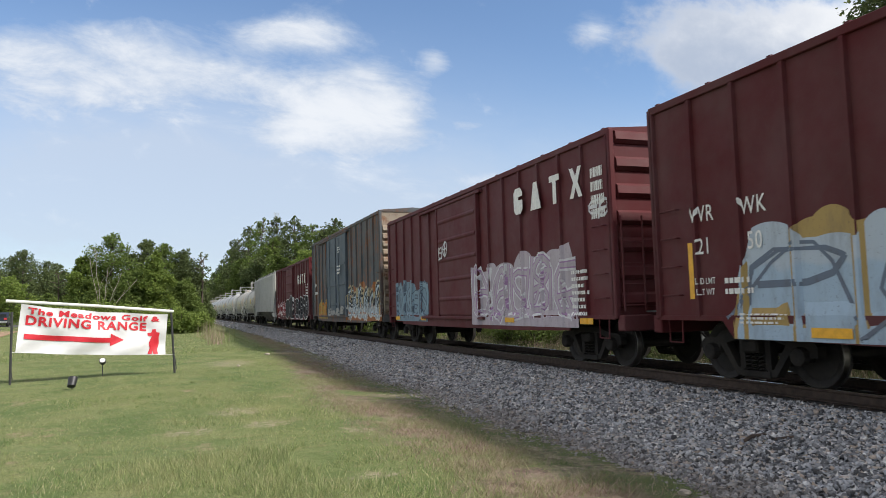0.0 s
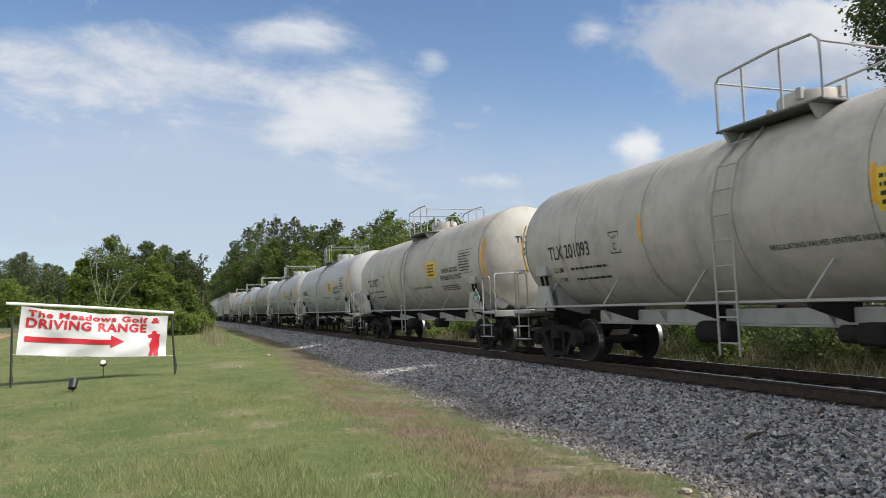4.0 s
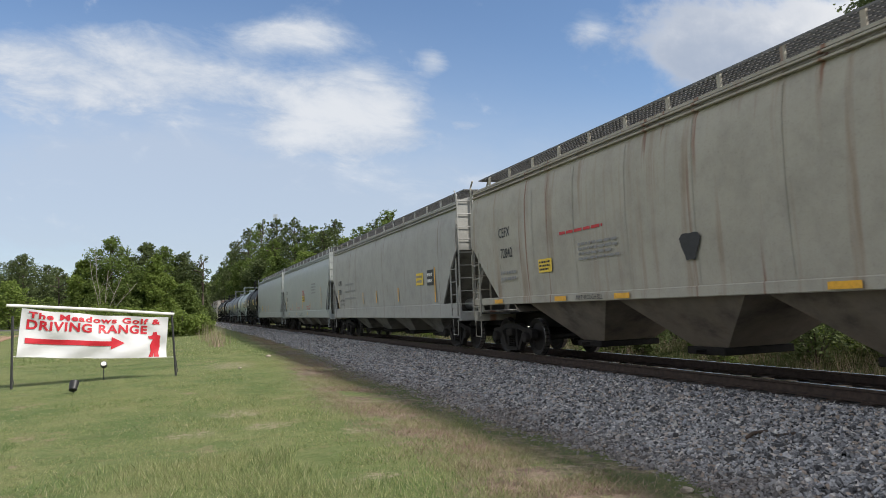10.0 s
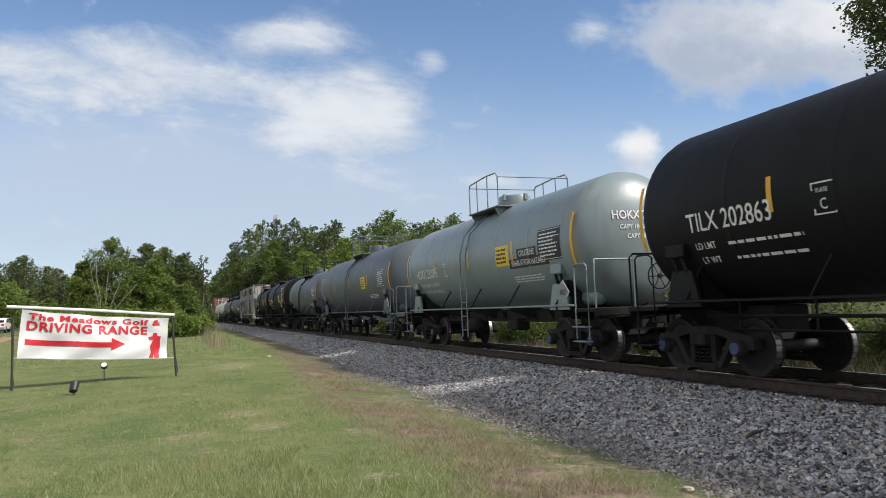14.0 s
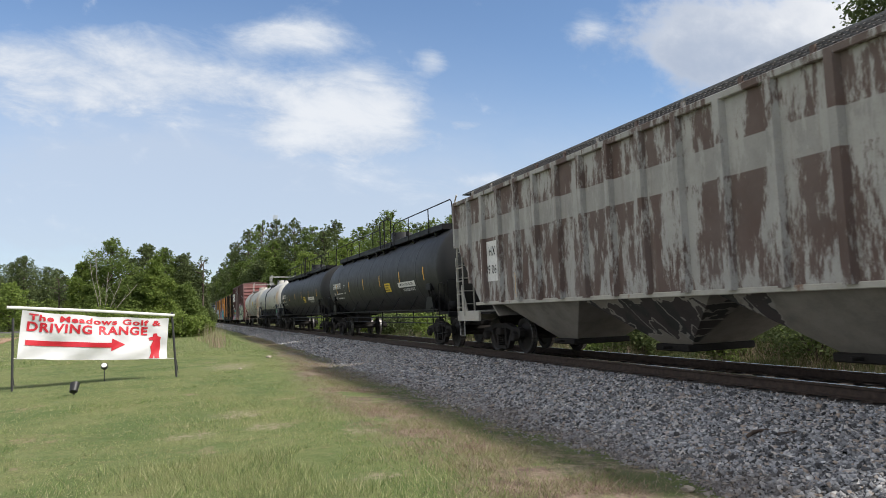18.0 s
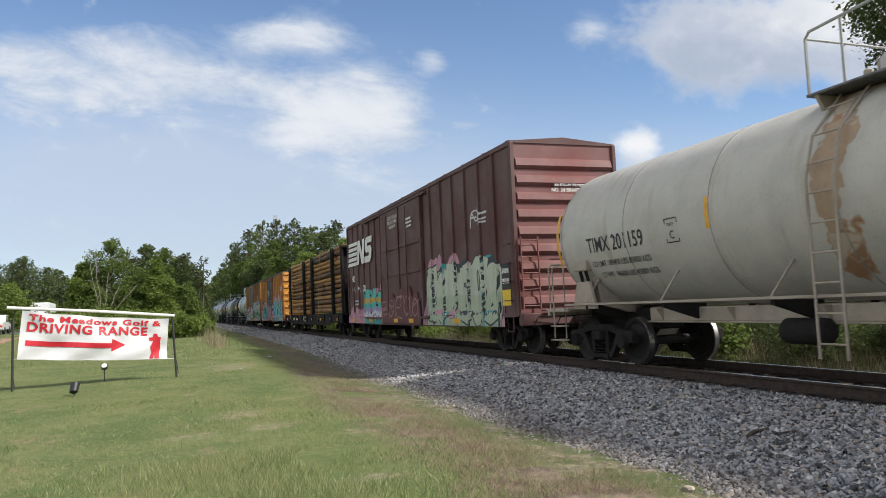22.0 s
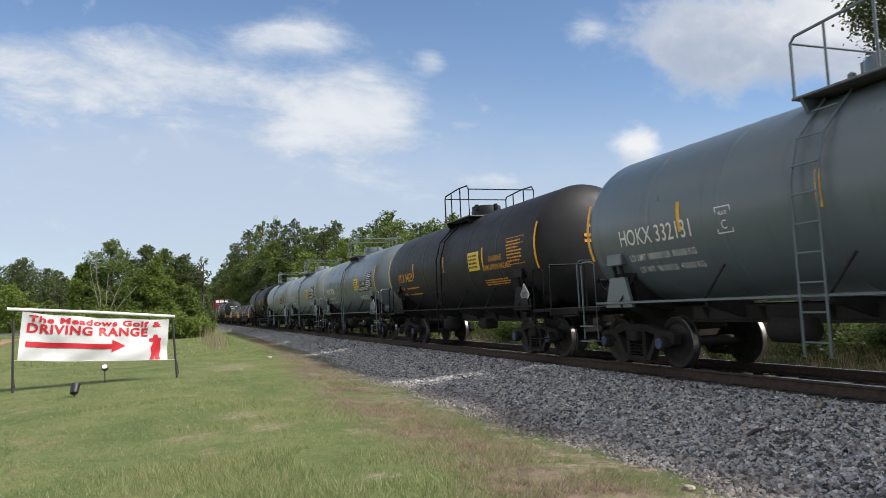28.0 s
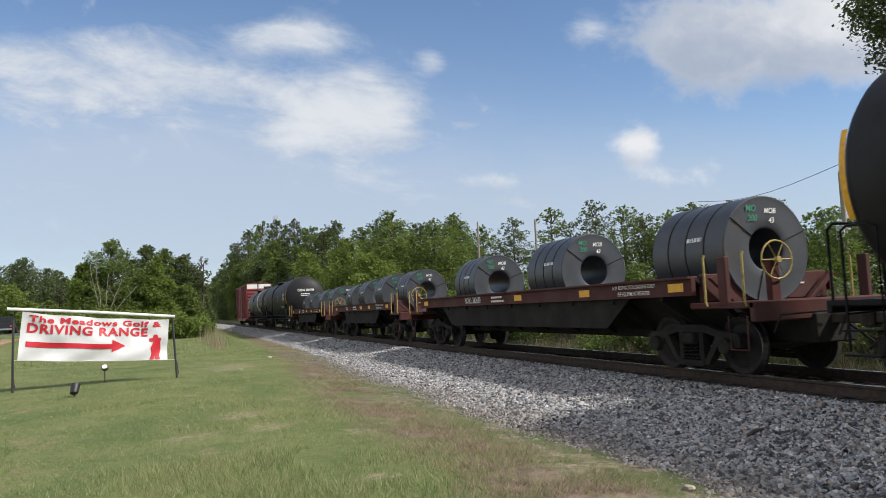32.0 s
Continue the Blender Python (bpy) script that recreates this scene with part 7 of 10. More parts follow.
    vent = "REGULATING VALVES VENTING NORMAL"
    lab = "white insulated tank car for liquid carbon dioxide"
    tank_car("dirty " + lab + " with brown stains", 80.1, 96.8, tw_dirty, tsill, 1.46, 2.6, mark="TLX 201093", cargo=co2, over=vent, placard="2187", end_mark="TLX 201093", stripes=4, seam=True)
    tank_car("dirty " + lab, 96.8, 113.3, tw_dirty, tsill, 1.46, 2.6, mark="TLX 201077", cargo=co2, over=vent, placard="2187", end_mark="TLX 201077", stripes=4, seam=True)
    ends = [113.3, 130.4, 148.2, 166.1, 183.1, 200.8]
    for k, num in enumerate(("402335", "402326", "402334", "401189", "402358")):
        tank_car("clean " + lab, ends[k], ends[k + 1], tg, tsill, 1.55, 2.65, mark="TILX " + num, cargo=co2, over=vent, placard="2187", end_mark="TILX " + num, stripes=6, blue=k != 3, seam=True, limits=("LD LMT  183500   83200 KG", "LT WT  102500   46500 KG"), capacity=("CAPY  22000 US GAL", "CAPY  83 277 L"))
    # smooth hoppers
    h1 = paint("stained_cream_hopper", (0.375, 0.355, 0.30), 0.6, 0.16, 0.3, streak=(0.27, 0.20, 0.14), runs=(0.19, 0.06, 0.028), heavy=0.05)
    # brown and sooty, with the underside's shade mixed into the base colour
    ch1 = paint("brown_shaded_chutes", (0.19, 0.155, 0.12), 0.75, 0.12, 0.5, soot=0.8)
    car, fc, Lb = hopper("rust-streaked cream covered hopper with a black patch", 200.8, 218.85, h1, h1, "smooth", 4.5, chutes=3, slope=2.6, chute_mat=ch1, sill=0.16, zs=1.45)
    fc.words("CEFX", 6.2, 3.07, 0.34, "black_ink", 0.8)
    fc.words("72842", 6.1, 2.55, 0.34, "black_ink", 0.8)
    fc.bars(6.0, 2.0, 0.9, 0.3, 2, "grey_ink", 4)
    fc.sign(4.1, 2.12, 0.62, 0.3, "sign_yellow", "black_ink", 3)
    fc.bars(1.9, 2.3, 1.5, 0.4, 4, "grey_ink", 4)
    fc.bars(2.4, 2.75, 2.0, 0.12, 1, "red_ink", 5)
    bl = Shape().prism([(0.26 * math.cos(a) * (0.8 + 0.3 * math.sin(3 * a)), 0.38 * math.sin(a) * (0.8 + 0.25 * math.cos(2 * a))) for a in np.linspace(0, 2 * math.pi, 17)[:-1]], 0, 0.006, lambda u, w, a: (-1.566 - a, -0.8 + u, 2.1 + w))
    part("black_patch", bl, MAT["black_ink"], car, "black painted patch")
    for y in (6.7, 3.5, 1.2, -3.6):
        fc.patch("reflector", y, 1.37, 0.5, 0.10, "yellow", 0.0)
    fc.words("ARI THROUGH SILL", 2.35, 1.37, 0.13, "black_ink", 0.9, lift=0.0)
    h2 = paint("dusty_grey_hopper", (0.35, 0.35, 0.33), 0.6, 0.05, 0.28, streak=(0.25, 0.23, 0.2), runs=(0.2, 0.16, 0.13))
    car, fc, Lb = hopper("dusty light grey covered hopper", 218.85, 238.2, h2, h2, "smooth", 4.45, chutes=4, slope=2.2, chute_mat=chute, sill=0.42, zs=1.36)
    fc.words("GCPX", 7.3, 2.63, 0.36, "black_ink", 0.8)
    fc.words("58001", 7.2, 2.19, 0.36, "black_ink", 0.8)
    fc.words("LD LMT 198500 LBS", 6.7, 1.78, 0.15, "black_ink", 0.85)
    fc.words("LT WT 64500 LBS", 6.7, 1.58, 0.15, "black_ink", 0.85)
    fc.patch("reflector", 7.65, 1.86, 0.1, 0.9, "yellow")
    fc.patch("reflector", -Lb / 2 + 1.9, 2.0, 0.1, 1.1, "yellow")
    for y in (2.5, 0.2, -3.0):
        fc.patch("reflector", y, 1.8, 0.1, 0.5, "yellow")
    fc.bars(5.0, 2.2, 2.4, 1.0, 3, "grey_ink", 6, fill=0.2)
    fc.sign(-5.6, 2.25, 0.75, 0.4, "sign_yellow", "grey_ink", 2)
    fc.sign(-6.7, 2.25, 0.6, 0.5, "black_ink", "white_ink", 2)
    h3 = paint("pale_blue_grey_hopper", (0.345, 0.37, 0.36), 0.42, 0.0, 0.10, streak=(0.36, 0.38, 0.37), fade=0.05)
    for k, (a, b, m1, m2) in enumerate(((238.2, 257.5, "AEQX", "65072"), (257.5, 276.9, "ACFX", "68327"))):
        car, fc, Lb = hopper("clean pale grey covered hopper", a, b, h3, h3, "smooth", 4.5, chutes=4, slope=2.2, chute_mat=chute, sill=0.42, zs=1.36)
        fc.words(m1, 7.1, 2.74, 0.34, "black_ink" if k == 0 else "grey_ink", 0.8, 1.1)
        fc.words(m2, 7.05, 2.24, 0.34, "black_ink" if k == 0 else "grey_ink", 0.8)
        fc.bars(6.9, 1.8, 0.9, 0.3, 2, "grey_ink", 4)
        if k == 0:
            fc.patch("reflector", 7.6, 2.0, 0.1, 0.9, "yellow")
            for y in (4.6, 2.45, -0.03, -3.0):
                fc.patch("reflector", y, 1.75, 0.085, 0.46, "yellow")
            for y, sz in ((5.4, 0.08), (1.6, 0.11), (-2.3, 0.14)):
                fc.words("CAR MUST BE VENTED\nWHEN UNLOADING", y, 1.56, sz, "red_ink", 0.9)
            fc.words("HAMMERING ON\nSIDE OF CAR WILL\nCONTAMINATE PRODUCT", -0.41, 2.52, 0.12, "red_ink", 0.9)
            fc.sign(-0.42, 2.15, 0.85, 0.36, "sign_yellow", "black_ink", 2)
            fc.words("NOTE: THIS CAR HAS 4 COMPARTMENTS WITH\n8 PNEUMATIC OUTLETS\nREMOVE BOTH CAPS BEFORE OPERATING OUTLETS", 0.25, 1.15, 0.075, "black_ink", 0.9, lift=0.055)
            for y in (5.8, 2.4, -2.2):
                fc.patch("warning_spot", y, 1.2, 0.16, 0.14, "sign_yellow", 0.055, 1)
                fc.bars(y, 1.02, 0.9, 0.08, 2, "grey_ink", 5, 0.055)
            fc.bars(-4.4, 2.7, 1.6, 0.7, 4, "grey_ink", 5)
            fc.patch("reflector", -Lb / 2 + 2.3, 2.1, 0.1, 1.2, "yellow")
        else:
            fc.sign(4.8, 1.8, 0.75, 0.4, "sign_yellow", "grey_ink", 2)
            for y in (2.4, 0.0):
                fc.patch("reflector", y, 1.76, 0.1, 0.6, "yellow")
        me = text_mesh("CAUTION\nNO SIDE\nLADDER", 0.15, 0.9)
        for v in me.vertices:
            v.co = Vector((-0.6 + v.co.x, -Lb / 2 - 0.012, 4.0 + v.co.y))
        part("lettering", me, MAT["red_ink"], car)
    # black and grey tank cars
    bk = paint("black_tank", (0.008, 0.008, 0.009), 0.5, 0.0, 0.04, fade=0.006, spec=0.13)
    bk_sat = paint("satin_black_tank", (0.018, 0.018, 0.02), 0.5, 0.0, 0.06, fade=0.015, soot=0.3, spec=0.22)
    gr = paint("blue_grey_tank", (0.105, 0.135, 0.15), 0.3, 0.0, 0.12, streak=(0.085, 0.09, 0.085), fade=0.03, spec=0.5)
    gr_lt = paint("pale_grey_tank", (0.19, 0.235, 0.245), 0.34, 0.02, 0.14, streak=(0.15, 0.14, 0.11), fade=0.05, spec=0.5)
    gr_dk = paint("dark_grey_tank", (0.085, 0.10, 0.115), 0.45, 0.02, 0.16, fade=0.04)
    bw = "white_ink"
    cl = [("CHLORINE", -0.12), ("INHALATION HAZARD", -0.34)]
    tank_car("plain black tank car", 276.9, 291.4, bk, bk, 1.56, 2.67, ink=bw, mark="TILX 202863", sign=True, stripes=5, sill=False, blue=True)
    tank_car("pale blue-grey chlorine tank car", 291.4, 305.65, gr_lt, gr_lt, 1.48, 2.61, ink=bw, mark="HOKX 232095", cargo=cl, placard="1017", end_mark="HOKX 232095", blue=True, under_mat=under, limits=("LD LMT 180000 LB  81600 KG", "LT WT  96100 LB  43600 KG"), capacity=("CAPY 18030 US GAL", "CAPY 68 249 L"))
    tank_car("dark grey tank car", 305.65, 322.4, gr_dk, gr_dk, 1.48, 2.6, ink=bw, sign=True, stripes=5, placard="1017", end_mark="")
    tank_car("dark grey tank car with a grey top", 322.4, 336.2, gr_dk, bk, 1.4, 2.5, ink=bw, sign=False, stripes=4, sill=False)
    gb = paint("black_tank_tagged", (0.009, 0.009, 0.010), 0.48, 0.0, 0.05, fade=0.008, spec=0.14, graffiti=[(-3.6, -2.5, 1.95, 2.35, (black, black), white_c, 2.6), (3.4, 4.6, 1.75, 2.1, (black, black), silver, 2.6)])
    tank_car("black tank car for caustic solution with white stencils", 336.2, 348.9, gb, bk, 1.5, 2.6, ink=bw, mark="TCBX 177186", cargo=[("SODIUM HYDROXIDE", 0.72), ("SOLUTION", 0.5)], placard="1824", end_mark="TCBX 177186", stripes=5, sill=False, blue=True)
    tank_car("short black tank car", 348.9, 360.9, bk, bk, 1.42, 2.55, ink=bw, mark="CIMX 1097", truck_in=1.75, sign=True, stripes=4, sill=False, plate_mark=False)
    # patchy old hopper
    hb = paint("peeling_brown_white_hopper", (0.115, 0.075, 0.062), 0.75, 0.15, 0.3, streak=(0.20, 0.16, 0.14), patches=((0.40, 0.39, 0.365), 0.5), bands=((3.05, 3.55, (0.33, 0.32, 0.30)),))
    hbe = paint("rusty_white_hopper_trim", (0.45, 0.43, 0.38), 0.7, 0.35, 0.4)
    chb = paint("tagged_chutes", (0.25, 0.225, 0.195), 0.75, 0.12, 0.5, soot=0.35, graffiti=[(-3.0, 2.0, 0.5, 1.3, ((0.03, 0.03, 0.03), (0.05, 0.04, 0.04)), (0.3, 0.28, 0.25), 1.5)])
    car, fc, Lb = hopper("old ribbed hopper with peeling brown and white paint", 361.0, 379.7, hb, hbe, "ribbed", 4.3, posts=17, chute_mat=chb, sill_mat=hbe, slope=2.6, truck_in=2.55)
    fc.patch("number_panel", 6.4, 2.43, 1.1, 1.05, "white_ink", 0.006, 1)
    fc.words("BL HX", 6.4, 2.68, 0.34, "black_ink", 0.8, 1.2, 0.012)
    fc.words("709 06", 6.35, 2.2, 0.34, "black_ink", 0.8, 1.1, 0.012)
    fc.patch("reflector", Lb / 2 - 3.9, 1.75, 0.1, 0.6, "yellow")
    # long black tank cars with walkways
    sb = paint("ribbed_black_tank", (0.02, 0.021, 0.022), 0.5, 0.0, 0.10, fade=0.015, wave=1.6, spec=0.25)
    for a, b, num in ((379.7, 400.2, "90078"), (400.2, 420.6, "90103")):
        car = tank_car("long black tank car with a rooftop walkway", a, b, sb, bk, 1.46, 2.56, ink=bw, mark="GAMX 90" + num[2:], truck_in=2.4, dome="walk", stripes=6, sill=False, ring=8, platform_y=-0.4)
        f2 = Face(car, R=1.46, zc=2.56)
        f2.patch("placard_strip", -5.35, 2.17, 2.1, 0.2, "white_ink", 0.006)
        f2.words("AMMONIA ANHYDROUS LIQUEFIED", -5.35, 2.17, 0.13, "black_ink", 0.8, lift=0.012)
        f2.words("INHALATION HAZARD", -5.5, 1.97, 0.16, "white_ink", 0.85)
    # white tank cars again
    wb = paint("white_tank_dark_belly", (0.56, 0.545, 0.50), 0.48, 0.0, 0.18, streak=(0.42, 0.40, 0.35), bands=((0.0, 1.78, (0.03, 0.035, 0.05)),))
    navy = paint("navy_frame", (0.03, 0.035, 0.05), 0.6, 0.05, 0.4)
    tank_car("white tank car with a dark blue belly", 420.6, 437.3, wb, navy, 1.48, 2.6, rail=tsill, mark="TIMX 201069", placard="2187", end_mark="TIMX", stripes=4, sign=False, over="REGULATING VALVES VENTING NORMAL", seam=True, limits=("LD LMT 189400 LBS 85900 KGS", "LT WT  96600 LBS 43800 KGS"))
    w3 = paint("cream_white_tank", (0.52, 0.50, 0.445), 0.5, 0.0, 0.24, streak=(0.36, 0.28, 0.19), graffiti=[(-0.12, 0.42, 1.4, 4.3, ((0.32, 0.17, 0.09), (0.40, 0.28, 0.18), (0.46, 0.38, 0.29)), (0.38, 0.26, 0.16), 1.6)])
    rustsill = paint("rusty_cream_frame", (0.40, 0.34, 0.27), 0.65, 0.3, 0.45)
    tank_car("cream white tank car for liquid carbon dioxide with rusty ladder", 437.3, 454.15, w3, rustsill, 1.48, 2.6, rail=tsill, mark="TIMX 201159", cargo=co2, over=vent, placard="2187", end_mark="TIMX", stripes=4, seam=True, limits=("LD LMT 189400 LBS 85900 KGS", "LT WT  96600 LBS 43800 KGS"))
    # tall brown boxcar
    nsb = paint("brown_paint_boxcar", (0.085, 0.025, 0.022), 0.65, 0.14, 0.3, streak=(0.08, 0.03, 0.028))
    # end wall: the side's brown doubled, sunlight put into the colour
    nse = paint("sunlit_brown_end", (0.17, 0.05, 0.045), 0.6, 0.15, 0.3, streak=(0.30, 0.2, 0.14))
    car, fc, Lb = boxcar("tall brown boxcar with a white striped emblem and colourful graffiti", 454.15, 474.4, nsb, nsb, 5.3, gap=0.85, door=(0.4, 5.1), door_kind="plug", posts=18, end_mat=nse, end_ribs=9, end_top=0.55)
    striped_emblem(fc, 6.4, 3.88)
    fc.words("NS", 8.15, 2.75, 0.40, "white_ink", 0.8)
    for w, y in (("46", 8.15), ("96", 7.1), ("00", 6.05)):
        fc.words(w, y, 2.25, 0.40, "white_ink", 0.8)
    fc.bars(7.6, 1.65, 0.9, 0.3, 2, "white_ink", 4)
    fc.words("CLOSE THIS DOOR\nBEFORE CLOSING\nMAIN DOOR", 0.9, 4.55, 0.17, "white_ink", 0.9, lift=0.13)
    fc.bars(-1.2, 4.3, 0.7, 0.4, 3, "white_ink", 5, 0.13)
    fc.sign(-Lb / 2 + 0.6, 2.0, 0.5, 0.65, "black_ink", "white_ink", 2)
    fc.patch("sign", -Lb / 2 + 0.6, 1.45, 0.5, 0.4, "sign_yellow")
    for y in (8.2, 5.0, -1.0, 0.9, -5.2):
        fc.patch("reflector", y, 0.86, 0.55, 0.14, "yellow", 0.05)
    me = text_mesh("36 INCH WHEELS\nNO. 24 BRAKE BEAM", 0.14, 0.9)
    for v in me.vertices:
        v.co = Vector((0.15 + v.co.x, -Lb / 2 - 0.075, 4.16 + v.co.y))
    part("lettering", me, MAT["white_ink"], car)
    pnk, tl, gry = spray((0, (0.50, 0.27, 0.33))), spray((0, (0.06, 0.36, 0.36))), spray((0, (0.045, 0.055, 0.065)))
    graffiti(fc, -2.5, -8.3, 0.72, 2.6, 6, [(0.52, gry), (0.42, spray((0, (0.40, 0.47, 0.34)), (1.6, (0.48, 0.53, 0.42))))], [(0.42, pnk), (0.12, tl), (0.05, gry), (0.0, spray((0, (0.36, 0.42, 0.31))))], 41)
    stripe = spray((0, (0.06, 0.38, 0.36)), (0.95, (0.55, 0.56, 0.60)), (1.22, (0.33, 0.27, 0.46)), (1.4, (0.07, 0.42, 0.36)), (1.62, (0.55, 0.34, 0.08)), (1.78, (0.10, 0.44, 0.38)))
    graffiti(fc, 6.1, 3.0, 0.72, 2.2, 3, [(0.60, dk), (0.48, stripe)], [(0.22, pnk), (-0.1, stripe)], 47, slant=0.0)
    graffiti(fc, 9.2, 6.1, 0.72, 1.45, 4, [(0.1, spray((0, (0.42, 0.22, 0.28))))], [(0.1, pnk)], 48)
    graffiti(fc, 3.0, -2.0, 0.75, 2.0, 5, [(0.05, spray((0, (0.32, 0.17, 0.19))))], [(0.1, spray((0, (0.13, 0.05, 0.05))))], 49)
    graffiti(fc, -6.5, -7.6, 3.3, 4.2, 2, [(0.05, wht)], (), 50, overlap=1.4)
    # poles on a flat car
    dark = paint("black_flat_car", (0.013, 0.012, 0.012), 0.8, 0.05, 0.25, fade=0.015, spec=0.12)
    n = Nodes("peeled_pine")
    rings = n.noise(1.0, 6, 0.6, n.mapped((14, 0.7, 14)))
    per = n.node("ShaderNodeObjectInfo").outputs["Random"]
    isl = n.node("ShaderNodeNewGeometry").outputs["Random Per Island"]
    mixr = n.math("FRACT", n.math("ADD", per, isl))
    woodc = n.mix(mixr, (0.13, 0.062, 0.03), (0.50, 0.27, 0.09))
    woodc = n.mix(n.step(rings, 0.5, 0.72), woodc, (0.10, 0.045, 0.02))
    woodc = n.mix(n.math("MULTIPLY", n.step(n.noise(5.0, 6, 0.75, n.mapped((2.5, 1.0, 2.5))), 0.52, 0.60), 0.8), woodc, (0.07, 0.035, 0.018))
    woodc = n.mix(n.step(n.math("ADD", n.noise(1.3, 6, 0.7, n.mapped((1, 0.35, 1))), n.math("MULTIPLY", mixr, -0.16)), 0.47, 0.56), woodc, (0.03, 0.022, 0.018))
    n.bump(n.noise(1.0, 6, 0.7, n.mapped((22, 2, 22))), 0.5, 0.02)
    wood = n.done(woodc, 0.8)
    car, fc, Lb = log_car("black bulkhead flat car loaded with peeled pine poles", 474.4, 496.9, dark, wood)
    fc.words("OFOX", 5.3, 0.88, 0.28, "white_ink", 0.9, lift=0.075)
    fc.words("66040", 3.8, 0.88, 0.28, "white_ink", 0.9, lift=0.075)
    fc.words("LD LMT  18968L", 0.75, 1.0, 0.15, "white_ink", 0.85, lift=0.075)
    fc.words("LT WT  78400", 0.75, 0.78, 0.15, "white_ink", 0.85, lift=0.075)
    for y in (9.2, 4.6, 1.7, -1.5, -4.5, -7.5, -9.3):
        fc.patch("reflector", y, 0.88, 0.42, 0.13, "yellow", 0.004)
    # two yellow boxcars
    y1m = paint("worn_yellow_boxcar", (0.27, 0.10, 0.022), 0.65, 0.6, 0.45, streak=(0.13, 0.05, 0.022), heavy=0.12, runs=(0.30, 0.15, 0.03), spec=0.2)
    y2m = paint("worn_yellow_boxcar_b", (0.34, 0.17, 0.02), 0.65, 0.45, 0.4, streak=(0.20, 0.085, 0.025), heavy=0.1, runs=(0.16, 0.06, 0.02), spec=0.2)
    yend = paint("yellow_end", (0.55, 0.235, 0.02), 0.5, 0.12, 0.25, streak=(0.3, 0.12, 0.03))
    ypost = paint("rusty_yellow_post", (0.26, 0.12, 0.02), 0.65, 0.75, 0.4, streak=(0.14, 0.05, 0.02), heavy=0.15)
    bdoor2 = paint("black_ribbed_door", (0.03, 0.032, 0.037), 0.6, 0.05, 0.35, graffiti=[(-1.2, 2.2, 0.65, 2.1, ((0.25, 0.4, 0.42), (0.05, 0.05, 0.06)), (0.3, 0.25, 0.32), 1.2)])
    roofd = paint("dark_roof", (0.06, 0.045, 0.04), 0.7, 0.3, 0.4)
    car, fc, Lb = boxcar("rust-worn yellow boxcar with black door and teal graffiti", 496.9, 513.85, y1m, y1m, 4.6, gap=0.75, door=(0.1, 3.2, bdoor2), door_kind="ribbed", end_mat=yend, roof_mat=roofd, posts=14, post_mat=yend)
    for w, y in (("R", 6.6), ("B", 6.2), ("O", 5.72), ("X", 5.35)):
        fc.patch("number_panel", y, 2.4, 0.36, 0.4, "black_ink", 0.006, 1)
        fc.words(w, y, 2.4, 0.34, "white_ink", 0.85, 1, 0.012)
    for w, y in (("34", 6.4), ("87", 5.6), ("7", 4.8)):
        fc.patch("number_panel", y, 1.88, 0.62 if len(w) > 1 else 0.34, 0.4, "black_ink", 0.006, 1)
        fc.words(w, y, 1.88, 0.34, "white_ink", 0.85, 1, 0.012)
    dot = Shape().prism([(0.3 * math.cos(a), 0.3 * math.sin(a)) for a in np.linspace(0, 2 * math.pi, 25)[:-1]], 0, 0.004, lambda u, w, a: (-1.61 - a, 1.0 + u, 3.2 + w))
    part("white_disc", dot, MAT["white_ink"], car)
    fc.sign(-5.8, 1.95, 0.55, 0.4, "black_ink", "white_ink", 2)
    for y in (7.1, 4.0, -1.2, -3.6, -6.0, -6.9):
        fc.patch("reflector", y, 0.88, 0.5, 0.12, "yellow", 0.05)
    tea, pur = spray((0, (0.10, 0.40, 0.40)), (1.5, (0.16, 0.46, 0.44))), spray((0, (0.10, 0.06, 0.17)))
    graffiti(fc, -1.6, -7.7, 0.72, 2.55, 5, [(0.52, pur), (0.42, tea)], [(0.4, pnk), (0.05, spray((0, (0.07, 0.30, 0.31))))], 51)
    graffiti(fc, 7.4, 1.9, 0.72, 2.25, 4, [(0.46, pur), (0.36, tea)], [(0.3, pnk)], 55)
    graffiti(fc, 1.5, -1.3, 0.8, 2.1, 3, [(0.10, spray((0, (0.34, 0.30, 0.33))))], [(0.0, spray((0, (0.28, 0.14, 0.18))))], 57)
    graffiti(fc, -6.3, -7.6, 2.9, 3.9, 3, [(0.06, wht)], (), 58, overlap=1.3)
    car, fc, Lb = boxcar("worn yellow boxcar with black door and green graffiti", 513.85, 530.65, y2m, y2m, 4.6, door=(0.4, 3.1, bdoor2), door_kind="ribbed", end_mat=yend, roof_mat=roofd, posts=14, post_mat=ypost)
    for sgn in (-1, 1):
        for col, off in (("white_ink", 0.0), ("red_ink", 0.26)):
            me = grid_mesh(0.22, 0.62, 1, 1).mesh("emblem_stroke")
            for v in me.vertices:
                u, w = v.co.x + off * sgn * 0.9, v.co.y + (0.28 if col == "red_ink" else 0)
                v.co = Vector((u + w * sgn * 0.55, w, 0))
            part("emblem_stroke", side_place(me, -4.9, 2.95, -1.478), MAT[col], car)
    for y in (7.1, 4.0, -1.2, -3.6, -6.9):
        fc.patch("reflector", y, 0.88, 0.5, 0.12, "yellow", 0.05)
    wg, lila = spray((0, (0.40, 0.44, 0.42)), (0.95, (0.07, 0.27, 0.16)), (1.55, (0.34, 0.45, 0.40)), (1.85, (0.58, 0.59, 0.57))), spray((0, (0.34, 0.33, 0.48)))
